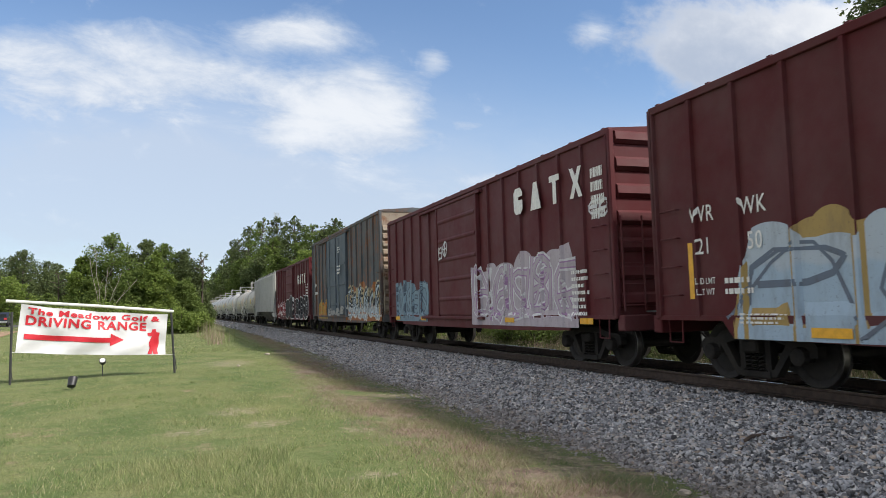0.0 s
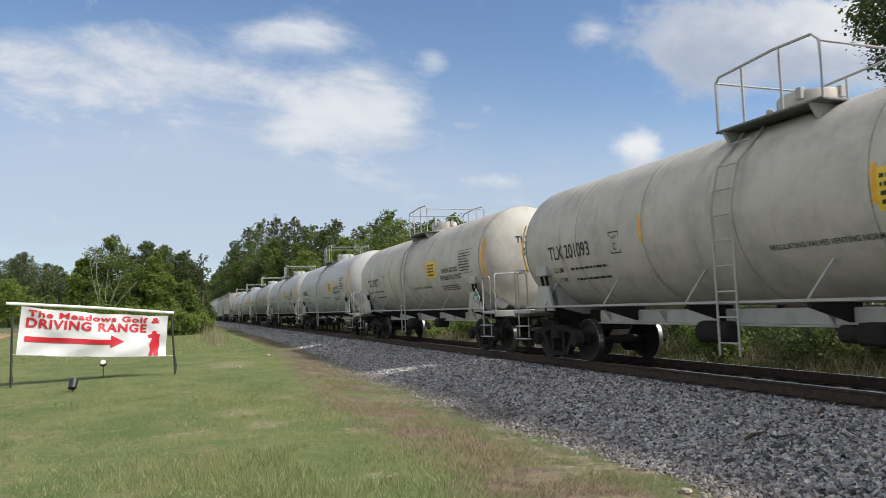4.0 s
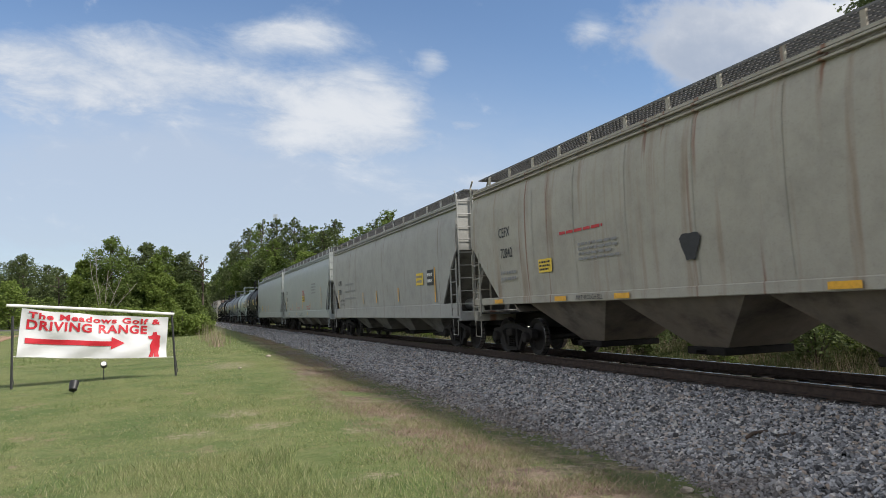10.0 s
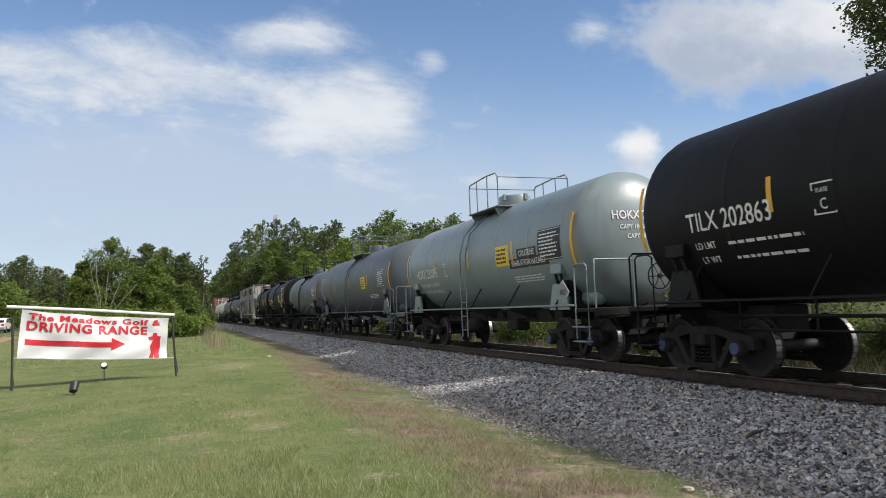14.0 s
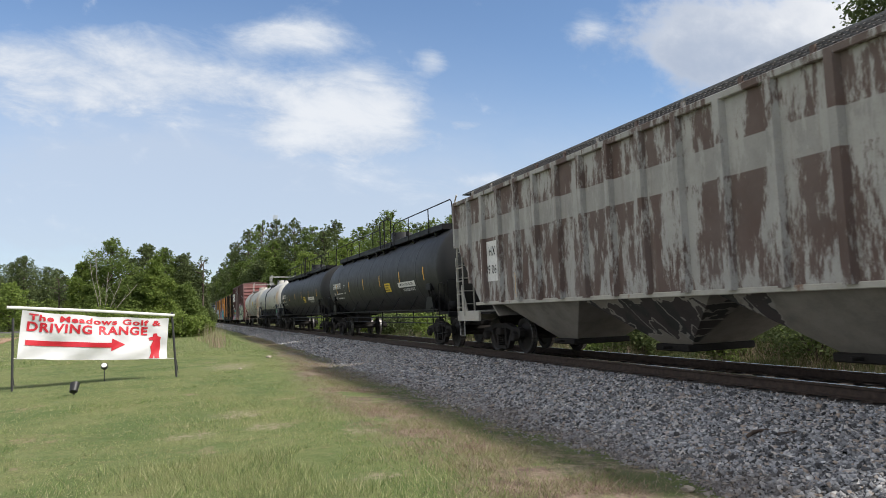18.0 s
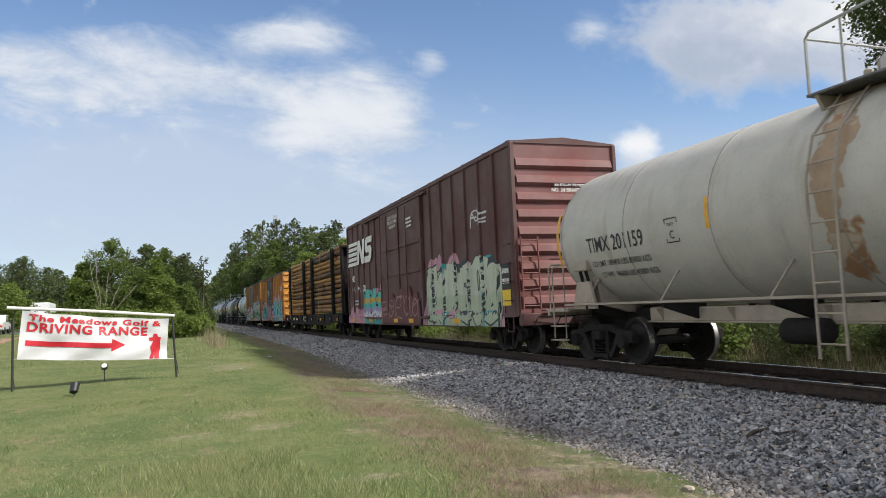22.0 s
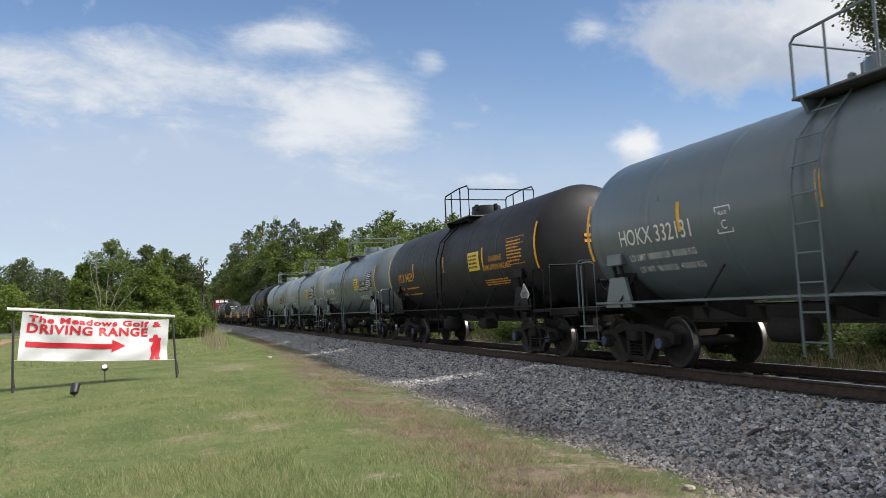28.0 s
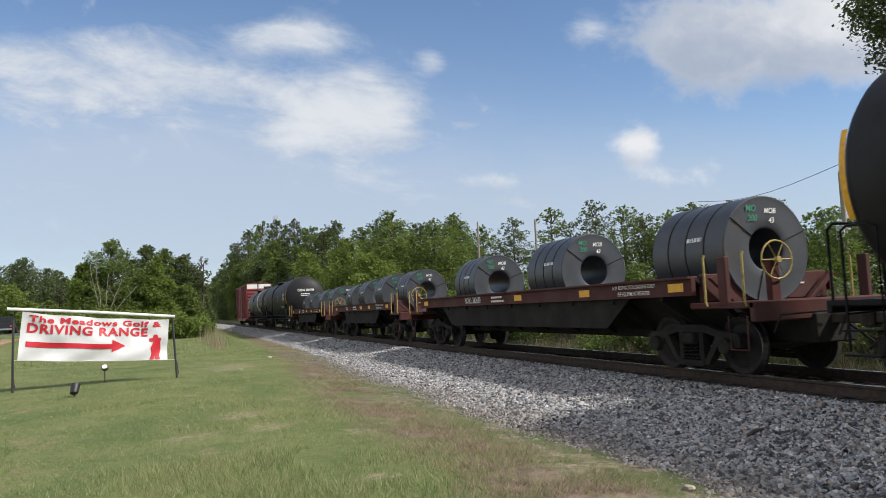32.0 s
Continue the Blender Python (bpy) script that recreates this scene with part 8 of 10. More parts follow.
    graffiti(fc, -1.4, -7.7, 0.72, 2.65, 5, [(0.56, spray((0, (0.45, 0.52, 0.56)))), (0.48, dk), (0.36, wg)], [(0.2, lila), (0.02, wg)], 61)
    graffiti(fc, 7.4, 2.1, 0.72, 2.15, 4, [(0.36, gry), (0.26, spray((0, (0.16, 0.38, 0.36)), (1.3, (0.42, 0.30, 0.38))))], [(0.15, lila)], 65)
    graffiti(fc, 1.7, -1.0, 0.8, 2.2, 3, [(0.16, spray((0, (0.40, 0.40, 0.38))))], (), 67)
    # grey and black tank cars
    tank_car("pale blue-grey chlorine tank car", 530.65, 545.0, gr_lt, gr_lt, 1.48, 2.61, ink=bw, mark="HOKX 232088", cargo=cl, placard="1017", blue=True, under_mat=under, limits=("LD LMT 180000 LB  81600 KG", "LT WT  96100 LB  43600 KG"))
    tank_car("black chlorine tank car with orange stencils", 545.0, 558.75, bk, bk, 1.48, 2.61, ink="orange_ink", mark="UTLX 94035", sub="LD LMT", sign=True, cargo=cl, placard="1017", blue=True, plate_mark=False, gap=0.62)
    tank_car("blue-grey chlorine tank car", 558.75, 572.6, gr, gr, 1.48, 2.61, ink=bw, mark="HOKX 332131", cargo=cl, placard="1017", end_mark="HOKX 332131", blue=True, under_mat=under, limits=("LD LMT 180000 LB  81600 KG", "LT WT  96100 LB  43600 KG"), capacity=("CAPY 18030 US GAL", "CAPY 68 249 L"))
    tank_car("black chlorine tank car with orange stencils", 572.6, 587.2, bk_sat, bk, 1.48, 2.61, ink="orange_ink", mark="UTLX 94033", sign=True, cargo=cl, placard="1017", end_mark="UTLX", blue=True, plate_mark=False, gap=0.62)
    tank_car("blue-grey chlorine tank car", 587.2, 601.4, gr, gr, 1.48, 2.61, ink=bw, mark="HOKX 332106", cargo=cl, placard="1017", end_mark="HOKX 332106", blue=True, under_mat=under, limits=("LD LMT 180000 LB  81600 KG", "LT WT  96100 LB  43600 KG"), capacity=("CAPY 18030 US GAL", "CAPY 68 249 L"))
    tank_car("blue-grey chlorine tank car", 601.4, 615.2, gr_lt, gr, 1.48, 2.61, ink=bw, mark="TILX 601522", cargo=cl, placard="1017", blue=True, under_mat=under, limits=("LD LMT 180000 LB  81600 KG", "LT WT  96100 LB  43600 KG"))
    tank_car("pale blue-grey chlorine tank car", 615.2, 629.5, gr_lt, gr_lt, 1.48, 2.61, ink=bw, mark="HOKX 232016", cargo=cl, placard="1017", end_mark="HOKX 232016", blue=True, under_mat=under, limits=("LD LMT 180000 LB  81600 KG", "LT WT  96100 LB  43600 KG"), capacity=("CAPY 18030 US GAL", "CAPY 68 249 L"))
    bkr = paint("black_tank_dusty_top", (0.013, 0.012, 0.012), 0.5, 0.0, 0.08, fade=0.015, soot=0.2, spec=0.2)
    tank_car("large plain black tank car with a dusty top", 629.5, 646.1, bkr, bk, 1.55, 2.68, ink=bw, mark="CLIX 499096", end_mark="CLIX 499096", stripes=6, sill=False, dome="dark", capacity=("CAPY 28963 US GAL", "CAPY 109 636 L"), gap=0.62)
    # coil cars
    cr = paint("dull_red_coil_car", (0.066, 0.018, 0.016), 0.7, 0.15, 0.4, fade=0.05, spec=0.15)
    ns = Nodes("strip_steel")
    sc = ns.mix(ns.noise(2, 5, 0.6), (0.04, 0.044, 0.052), (0.08, 0.085, 0.095))
    sc = ns.mix(ns.step(ns.noise(1.2, 6, 0.7), 0.58, 0.75), sc, (0.09, 0.07, 0.055))
    ns.bump(ns.noise(1, 3, 0.5, ns.mapped((0.4, 40, 0.4))), 0.15, 0.01)
    steel = ns.done(sc, ns.math("ADD", 0.28, ns.math("MULTIPLY", ns.noise(5, 4), 0.25)), 0.35)
    specs = ((646.1, 664.0, ((-7.1, 1.8, 1.9), (-1.7, 1.75, 1.8), (3.75, 1.7, 1.6))), (664.0, 678.7, ((-5.6, 1.72, 1.4), (-2.0, 1.75, 1.35), (1.4, 1.7, 1.3), (4.4, 1.6, 1.3))), (678.7, 694.0, ((-5.8, 1.7, 1.3), (-2.4, 1.65, 1.3), (1.2, 1.6, 1.25), (4.4, 1.55, 1.2))))
    for k, (a, b, sizes) in enumerate(specs):
        car, fc, Lb = coil_car("dull red coil car loaded with steel coils", a, b, cr, steel, sizes, None)
        fc.words("NOKL 380680" if k == 0 else "NOKL", 2.3, 1.42, 0.24, "white_ink", 0.8)
        fc.bars(0.6, 1.42, 0.8, 0.2, 2, "white_ink", 5)
        fc.words("FOR RESTRICTED LOADING ONLY", -Lb / 2 + 2.9, 1.48, 0.10, "white_ink", 0.85)
        fc.words("SEE EQUIPMENT REGISTER", -Lb / 2 + 2.9, 1.36, 0.10, "white_ink", 0.85)
        for y in (Lb / 2 - 1.9, -0.6, -Lb / 2 + 4.6, -Lb / 2 + 1.7):
            fc.patch("reflector", y, 1.42, 0.4, 0.14, "yellow", 0.004)
        me = text_mesh("NOKL", 0.24, 0.85)
        for v in me.vertices:
            v.co = Vector((0.5 + v.co.x, -Lb / 2 + 1.235, 1.48 + v.co.y))
        part("lettering", me, MAT["white_ink"], car)
    tank_car("dark tank car with a white head stencil", 694.0, 711.6, bk_sat, bk, 1.52, 2.62, ink=bw, sill=False, stripes=4, sign=False, end_mark="GBRX 700704")
    tb = paint("black_tank_white_band", (0.02, 0.02, 0.021), 0.5, 0.0, 0.15)
    tank_car("dark tank car with a white band", 711.6, 729.2, tb, bk, 1.5, 2.6, ink=bw, sill=False, stripes=4, sign=False)
    band_ring = Shape().lathe([(-0.3, 1.502), (-0.3, 1.506), (0.3, 1.506), (0.3, 1.502)], 48, (0, -3.2, 2.6), (0, 1, 0), (-1, 0, 0))
    band_ring.f = [q for q in band_ring.f if len(q) == 4]
    part("white_band", band_ring, MAT["white_ink"], TRAIN[-1][0])
    red4 = paint("red_paint_tall_boxcar", (0.17, 0.018, 0.02), 0.55, 0.06, 0.2)
    car, fc, Lb = boxcar("tall red boxcar with a white-topped end", 729.2, 746.8, red4, red4, 5.15, door=(0.5, 4.4), door_kind="plug", end_ribs=9, end_top=0.7)
    part("white_end_panel", Shape().cbox(-1.42, 1.42, -Lb / 2 - 0.02, -Lb / 2, 4.55, 5.1, 0.005), MAT["white_ink"], car, "white top panel of the end")


def block_emblem(fc, y, z):
    """Four white block shapes, set out along the side."""
    shapes = ([[(-0.22, -0.2), (-0.12, -0.3), (0.12, -0.3), (0.22, -0.2), (0.22, 0.02), (0.02, 0.02), (0.02, 0.1), (0.22, 0.1), (0.22, 0.2), (0.12, 0.3), (-0.12, 0.3), (-0.22, 0.2)]],
              [[(-0.24, -0.3), (0.24, -0.3), (0.08, 0.3), (-0.08, 0.3)]],
              [[(-0.07, -0.3), (0.07, -0.3), (0.07, 0.17), (0.21, 0.17), (0.21, 0.3), (-0.21, 0.3), (-0.21, 0.17), (-0.07, 0.17)]],
              [[(-0.24, -0.3), (-0.1, -0.3), (0.0, -0.1), (0.1, -0.3), (0.24, -0.3), (0.08, 0.0), (0.23, 0.3), (0.1, 0.3), (0.0, 0.12), (-0.1, 0.3), (-0.23, 0.3), (-0.08, 0.0)]])
    for k, polys in enumerate(shapes):
        s = Shape()
        for p in polys:
            s.prism([(u * 1.05, w * 1.05) for u, w in p], 0, 0.004, lambda u, w, a: (-1.56 - a, y - (k - 1.5) * 0.9 - u, z + w))
        part("emblem_block", s, MAT["white_ink"], fc.car, "white painted block")


def striped_emblem(fc, y, z):
    """A slanting white emblem: stripes that lead into two solid forms."""
    lean = 0.18

    def put(pts):
        s = Shape().prism([(1.3 * u, 1.25 * w) for u, w in pts], 0, 0.004, lambda u, w, a: (-1.538 - a, y - u - lean * w, z + w))
        part("emblem_stripe", s, MAT["white_ink"], fc.car, "white painted emblem stroke")

    for k in range(5):
        w = -0.42 + k * 0.185
        put([(-1.95, w), (-0.62, w), (-0.62, w + 0.125), (-1.95, w + 0.125)])
    put([(-0.55, -0.42), (-0.28, -0.42), (-0.28, 0.12), (0.12, -0.42), (0.42, -0.42), (0.42, 0.45), (0.15, 0.45), (0.15, -0.06), (-0.24, 0.45), (-0.55, 0.45)])
    put([(0.52, -0.42), (1.25, -0.42), (1.45, -0.24), (1.45, 0.02), (1.28, 0.14), (0.85, 0.14), (0.85, 0.24), (1.45, 0.24), (1.45, 0.45), (0.7, 0.45), (0.55, 0.32), (0.55, 0.06), (0.7, -0.08), (1.1, -0.08), (1.1, -0.2), (0.52, -0.2)])


make_train()


# ---------------------------------------------------------------- trees and weeds
def leaf_mesh(name, centres, normals_up, size, rng, mat, flat=0.9):
    """Leaves as small bent quads at the centres."""
    n = len(centres)
    quad = np.array([(-0.5, -0.3, 0.0), (0.1, -0.5, 0.12), (0.5, 0.25, 0.0), (-0.15, 0.5, -0.12)])
    sc = size * rng.uniform(0.6, 1.3, (n, 1)) * np.ones((1, 3))
    me = pieces_mesh(name, np.repeat(quad[None], n, 0), np.array([(0, 1, 2, 3)]), 4, 1, centres, sc, turns_of(rng, n, flat))
    me.materials.append(MAT[mat])
    return me


def tree(x, y, h, r, mat="leaf", base=0.25, leaves=2600, size=0.4, seed=0, label="leafy green tree", lobes=16, cone=0.0, sparse=0.0, group="trees by the track", tight=0.11):
    """Tapered trunk, limbs, and a crown of many leaf clumps round the limb ends."""
    rng = np.random.default_rng(seed + 11)
    z0 = ground_z(x, y)
    t = thing("tree", label, "tree", group, at=pose(x, y, z0))
    tr = Shape()
    top = h * 0.9
    bend = rng.uniform(-0.04, 0.04, 2) * h
    spine = [(bend[0] * (k / 6) ** 2, bend[1] * (k / 6) ** 2, -0.2 + (top + 0.2) * k / 6) for k in range(7)]
    r0 = 0.018 * h + 0.05
    for a in range(6):
        tr.tube([spine[a], spine[a + 1]], r0 * (1 - a / 6.5), 7, False)
    ends = []
    for k in range(lobes):
        f = base + (1 - base) * (k + rng.uniform(0.1, 0.9)) / lobes
        zc = h * f
        prof = math.sin(math.pi * min(1.0, (f - base) / (1 - base) * 0.86 + 0.14)) ** 0.6
        if cone:
            prof = prof * (1 - cone) + cone * (1.08 - (f - base) / (1 - base))
        ang = k * 2.4 + rng.uniform(-0.5, 0.5)
        rad = r * prof * rng.uniform(0.45, 0.95)
        e = np.array([rad * math.cos(ang), rad * math.sin(ang), zc])
        zb = max(0.1, min(zc - 0.25 * rad - 0.1, top * 0.95))
        tr.tube([(0, 0, zb), (e[0] * 0.5, e[1] * 0.5, (zb + zc) / 2 + 0.1 * rad), tuple(e)], r0 * 0.28, 5, False)
        ends.append((e, r * prof * rng.uniform(0.34, 0.55) + 0.12 * r))
    ends.append((np.array([bend[0], bend[1], h * 0.95]), r * 0.3 * (1 - 0.5 * cone)))
    part("trunk", tr, MAT["bark"], t, smooth=True)
    w = np.array([b ** 2 for _, b in ends])
    w /= w.sum()
    pts = []
    for (e, b), q in zip(ends, w):
        m = max(12, int(leaves * q))
        # small clumps within each lobe leave gaps and an uneven edge
        kc = max(4, m // 9)
        d = rng.normal(size=(kc, 3))
        d /= np.linalg.norm(d, axis=1)[:, None]
        cc = e + d * (b * rng.uniform(0.3, 1.0, (kc, 1)) ** 0.5) * np.array([1, 1, 0.78])
        idx = rng.integers(0, kc, m)
        pts.append(cc[idx] + rng.normal(scale=b * tight + 0.04, size=(m, 3)))
    c = np.concatenate(pts)
    if sparse:
        c = c[rng.uniform(size=len(c)) > sparse]
    part("crown", leaf_mesh("crown", c, None, size, rng, mat), None, t)
    return t


def bush(x, y, h, r, mat, leaves, size, seed, label="low green bush", group="bushes by the track"):
    rng = np.random.default_rng(seed + 500)
    t = thing("bush", label, "bush", group, at=pose(x, y, ground_z(x, y)))
    st = Shape()
    for k in range(7):
        a = k * 0.9 + rng.uniform(-0.3, 0.3)
        st.tube([(0, 0, -0.1), (0.3 * r * math.cos(a), 0.3 * r * math.sin(a), h * 0.4), (0.7 * r * math.cos(a), 0.7 * r * math.sin(a), h * 0.85)], 0.02, 4, False)
    part("stem_cluster", st, MAT["bark"], t)
    kc = max(8, leaves // 14)
    d = rng.normal(size=(kc, 3))
    d /= np.linalg.norm(d, axis=1)[:, None]
    cc = np.array([0, 0, h * 0.5]) + d * np.array([r, r, h * 0.5]) * rng.uniform(0.4, 1.0, (kc, 1))
    c = cc[rng.integers(0, kc, leaves)] + rng.normal(scale=0.09 * r + 0.03, size=(leaves, 3))
    c[:, 2] = np.abs(c[:, 2])
    part("leaves", leaf_mesh("leaves", c, None, size, rng, mat), None, t)
    return t


def make_trees():
    k = 0
    # the group on the lawn's far side
    for x, y, h, r, m, cone in ((-8.1, 74.6, 6.6, 1.9, "leaf_light", 0.1), (-5.8, 74.8, 9.1, 2.5, "leaf", 0.2), (-3.0, 77, 9.0, 2.1, "needle", 0.25), (-1.4, 80, 8.8, 2.2, "leaf", 0.2), (-1.95, 71.6, 7.3, 1.7, "leaf_light", 0.45),
                                (0.6, 80, 8.2, 2.2, "needle", 0.3), (2.0, 82, 5.6, 1.5, "needle", 0.4), (-4.2, 73, 5.6, 2.3, "leaf", 0.1), (0.6, 75, 4.8, 1.8, "leaf", 0.3), (-7.2, 72.6, 4.6, 1.8, "leaf", 0.1)):
        tree(x, y, h, r, m, 0.04, 24000, 0.15, k, "bushy green tree at the edge of the lawn", 22, cone, group="trees beyond the banner")
        k += 1
    # thin twiggy tops beside them
    tree(2.3, 79, 8.0, 1.1, "needle", 0.6, 420, 0.2, k, "thin sparse tree with bare twigs", 10, 0.0, 0.3, group="trees beyond the banner", tight=0.2)
    tree(-10.4, 76, 5.6, 1.3, "needle", 0.55, 500, 0.2, k + 1, "thin sparse tree with bare twigs", 10, 0.0, 0.3, group="trees beyond the banner", tight=0.2)
    d = thing("dead_tree", "bare grey dead tree with forked limbs", "tree", at=pose(-6.3, 70.6, 0.2))
    s = Shape()
    rng = random.Random(3)
    for a, b in ((-0.7, 6.3), (-0.45, 7.2), (0.35, 5.4), (1.1, 4.9), (1.9, 4.3)):
        p = [(0, 0, 0)]
        for j in range(1, 7):
            f = j / 6
            p.append((a * 1.5 * f ** 1.4 + rng.uniform(-0.08, 0.08), rng.uniform(-0.2, 0.2), b * f))
        s.tube(p, 0.021, 5)
        for j in (3, 4, 5):
            q = p[j]
            s.tube([q, (q[0] + rng.uniform(-0.5, 0.7), q[1], q[2] + rng.uniform(0.5, 0.9))], 0.01, 4)
    part("branching_trunk", s, MAT["dead_wood"], d)
    for x, y, h, r in ((-8.3, 67, 2.2, 1.6), (-6.0, 66, 2.9, 1.8), (-4.0, 66.5, 2.6, 1.7), (-1.8, 66, 2.2, 1.7), (0.3, 66.5, 2.0, 1.5), (1.8, 68, 1.7, 1.2), (-10.4, 70, 2.0, 1.6)):
        bush(x, y, h, r, "leaf_light", 4500, 0.15, k, "dense green bush below the trees", "bushes beyond the banner")
        k += 1
    # far wood on the left, beyond the road
    for j in range(15):
        x = -24 - j * 2.6
        h = float(np.interp(-x, [22, 25, 27, 29, 32, 40, 60], [9, 10.6, 12, 13.4, 14.6, 14.4, 15.5]))
        tree(x, 186 + (j % 3) * 7 - 4, h * 1.08 + 0.5 * math.sin(j * 2.2), 4.2, "needle", 0.04, 11000, 0.28, 40 + j, "tall dark tree in a far wood", 20, 0.15, group="far wood trees")
        if j % 2 == 0:
            tree(x - 1.2, 170 + (j % 4) * 2, h * 0.55, 3.0, "needle" if j % 4 else "leaf", 0.03, 7000, 0.28, 240 + j, "leafy tree before the far wood", 16, 0.1, group="far wood trees")
    tree(-17.5, 92, 5.2, 2.4, "leaf_light", 0.03, 6000, 0.2, 333, "light green roadside tree", 18, group="far wood trees")
    # tall wood on the far side of the track
    far = ((16.5, 480, 19, 5), (18, 466, 22, 5), (19.8, 440, 25, 5.5), (22, 420, 27.5, 6), (23.8, 399, 30, 6), (25, 374, 33, 6.5), (26, 349, 35.5, 7), (27.7, 309, 36.8, 7), (30, 278, 36, 7), (32.2, 258, 34, 6.5), (34, 227, 30, 6.5), (34, 197, 24.3, 6),
           (27.8, 147, 18, 4.5), (44, 215, 28.3, 6), (35.6, 146, 18.3, 5), (40.6, 123.5, 16.3, 4.5), (22, 340, 22, 6), (23, 290, 22, 6), (24, 240, 19, 5.5), (21, 395, 20, 6), (26, 205, 17, 5), (48, 180, 24, 6), (28, 320, 28, 7), (30, 250, 26, 6.5))
    for x, y, h, r in far:
        tree(x, y, h, r, ("needle", "leaf", "needle")[k % 3], 0.03, 12000, 0.5 if y > 180 else 0.34, k, "tall dark pine in the wood along the track", 24, 0.15, group="wood beyond the track")
        k += 1
    near = ((22, 132, 12, 4.0, "leaf_light"), (25, 112, 12.5, 4.0, "leaf_light"), (33, 115, 17.4, 4.2, "leaf"), (30, 104, 14.2, 4.4, "leaf"), (36, 103, 14, 4.6, "leaf"), (42.8, 112, 16.3, 4.5, "leaf"), (24, 94, 8.5, 3.5, "leaf_light"), (46, 120, 15, 4.5, "needle"))
    for x, y, h, r, m in near:
        tree(x, y, h, r, m, 0.04, 12000, 0.28, k, "broad leafy tree beyond the track", 22, group="wood beyond the track")
        k += 1
    right = ((51, 131, 18, 4.5), (56, 130, 16.5, 4.5), (61, 127, 17.6, 4.5), (63, 115, 17.8, 4.5), (69, 111, 18.6, 5), (72, 106, 17, 5), (70, 98, 14.3, 4.8), (71, 92, 14, 5), (70, 86, 14.4, 5), (72, 79, 13.5, 5), (71, 72, 12.8, 4.6), (74, 67, 11, 4.6), (73, 61, 10, 4.5), (74, 54, 10, 4.5), (76, 47, 10, 4.5))
    for x, y, h, r in right:
        tree(x, y, h, r, ("leaf", "needle")[k % 2], 0.05, 7000, 0.32, k, "tree in the wood line beyond the track", 20, 0.1, group="wood beyond the track")
        k += 1
    # high crown at the edge of view
    tree(31.6, 20.4, 18.0, 3.7, "needle", 0.58, 60000, 0.15, 900, "tall tree with a high dark crown beyond the track", 30, group="wood beyond the track", tight=0.09)
    # bushes along the far side of the track
    rng = random.Random(9)
    for j in range(60):
        y = 3 + j * 1.5 + rng.uniform(-0.7, 0.7)
        x = 15.4 + rng.uniform(-0.9, 2.8)
        bush(x, y, rng.uniform(0.8, 2.1), rng.uniform(0.8, 1.5), rng.choice(("leaf", "leaf_light", "needle")), 2600 if y < 40 else 1200, 0.09 if y < 40 else 0.14, 700 + j, "leafy green bush beside the track")
    for j in range(9):
        bush(18.6 + rng.uniform(-0.8, 0.8), 7 + 3.4 * j + rng.uniform(-0.6, 0.6), rng.uniform(1.5, 2.2), rng.uniform(1.7, 2.3), ("leaf", "needle")[j % 2], 3600, 0.11, 770 + j, "leafy green bush beside the track")
    bush(27.0, 24.6, 4.2, 1.8, "leaf_light", 5000, 0.14, 990, "tall yellow-green bush beside the track")
    # understorey closing the wood
    for j in range(26):
        f = j / 25
        x, y = 20 + 40 * f ** 1.6, 150 - 92 * f
        bush(x + rng.uniform(-2, 2), y, rng.uniform(3, 5.5), rng.uniform(2.5, 4), rng.choice(("leaf", "needle", "leaf")), 2200, 0.28, 800 + j, "dark undergrowth at the wood's edge", "undergrowth of the wood")


def blades(name, label, cat, xs, ys, h_lo, h_hi, width, mat, seed, lean=0.45):
    rng = np.random.default_rng(seed)
    n = len(xs)
    z = np.array([ground_z(a, b) for a, b in zip(xs, ys)]) - 0.01
    ang = rng.uniform(0, 2 * math.pi, n)
    hh = rng.uniform(h_lo, h_hi, n)
    wx, wy = np.cos(ang) * width / 2, np.sin(ang) * width / 2
    lx, ly = rng.normal(0, lean, n) * hh, rng.normal(0, lean, n) * hh
    v = np.stack([np.stack([xs - wx, ys - wy, z], -1), np.stack([xs + wx, ys + wy, z], -1), np.stack([xs + lx, ys + ly, z + hh], -1)], 1)
    me = bpy.data.meshes.new(name)
    me.vertices.add(n * 3)
    me.vertices.foreach_set("co", v.reshape(-1).astype(np.float32))
    me.loops.add(n * 3)
    me.loops.foreach_set("vertex_index", np.arange(n * 3, dtype=np.int32))
    me.polygons.add(n)
    me.polygons.foreach_set("loop_start", (np.arange(n) * 3).astype(np.int32))
    me.polygons.foreach_set("loop_total", np.full(n, 3, np.int32))
    me.update(calc_edges=True)
    me.materials.append(MAT[mat])
    tagged(new(name, me), label, cat, kind="stuff")


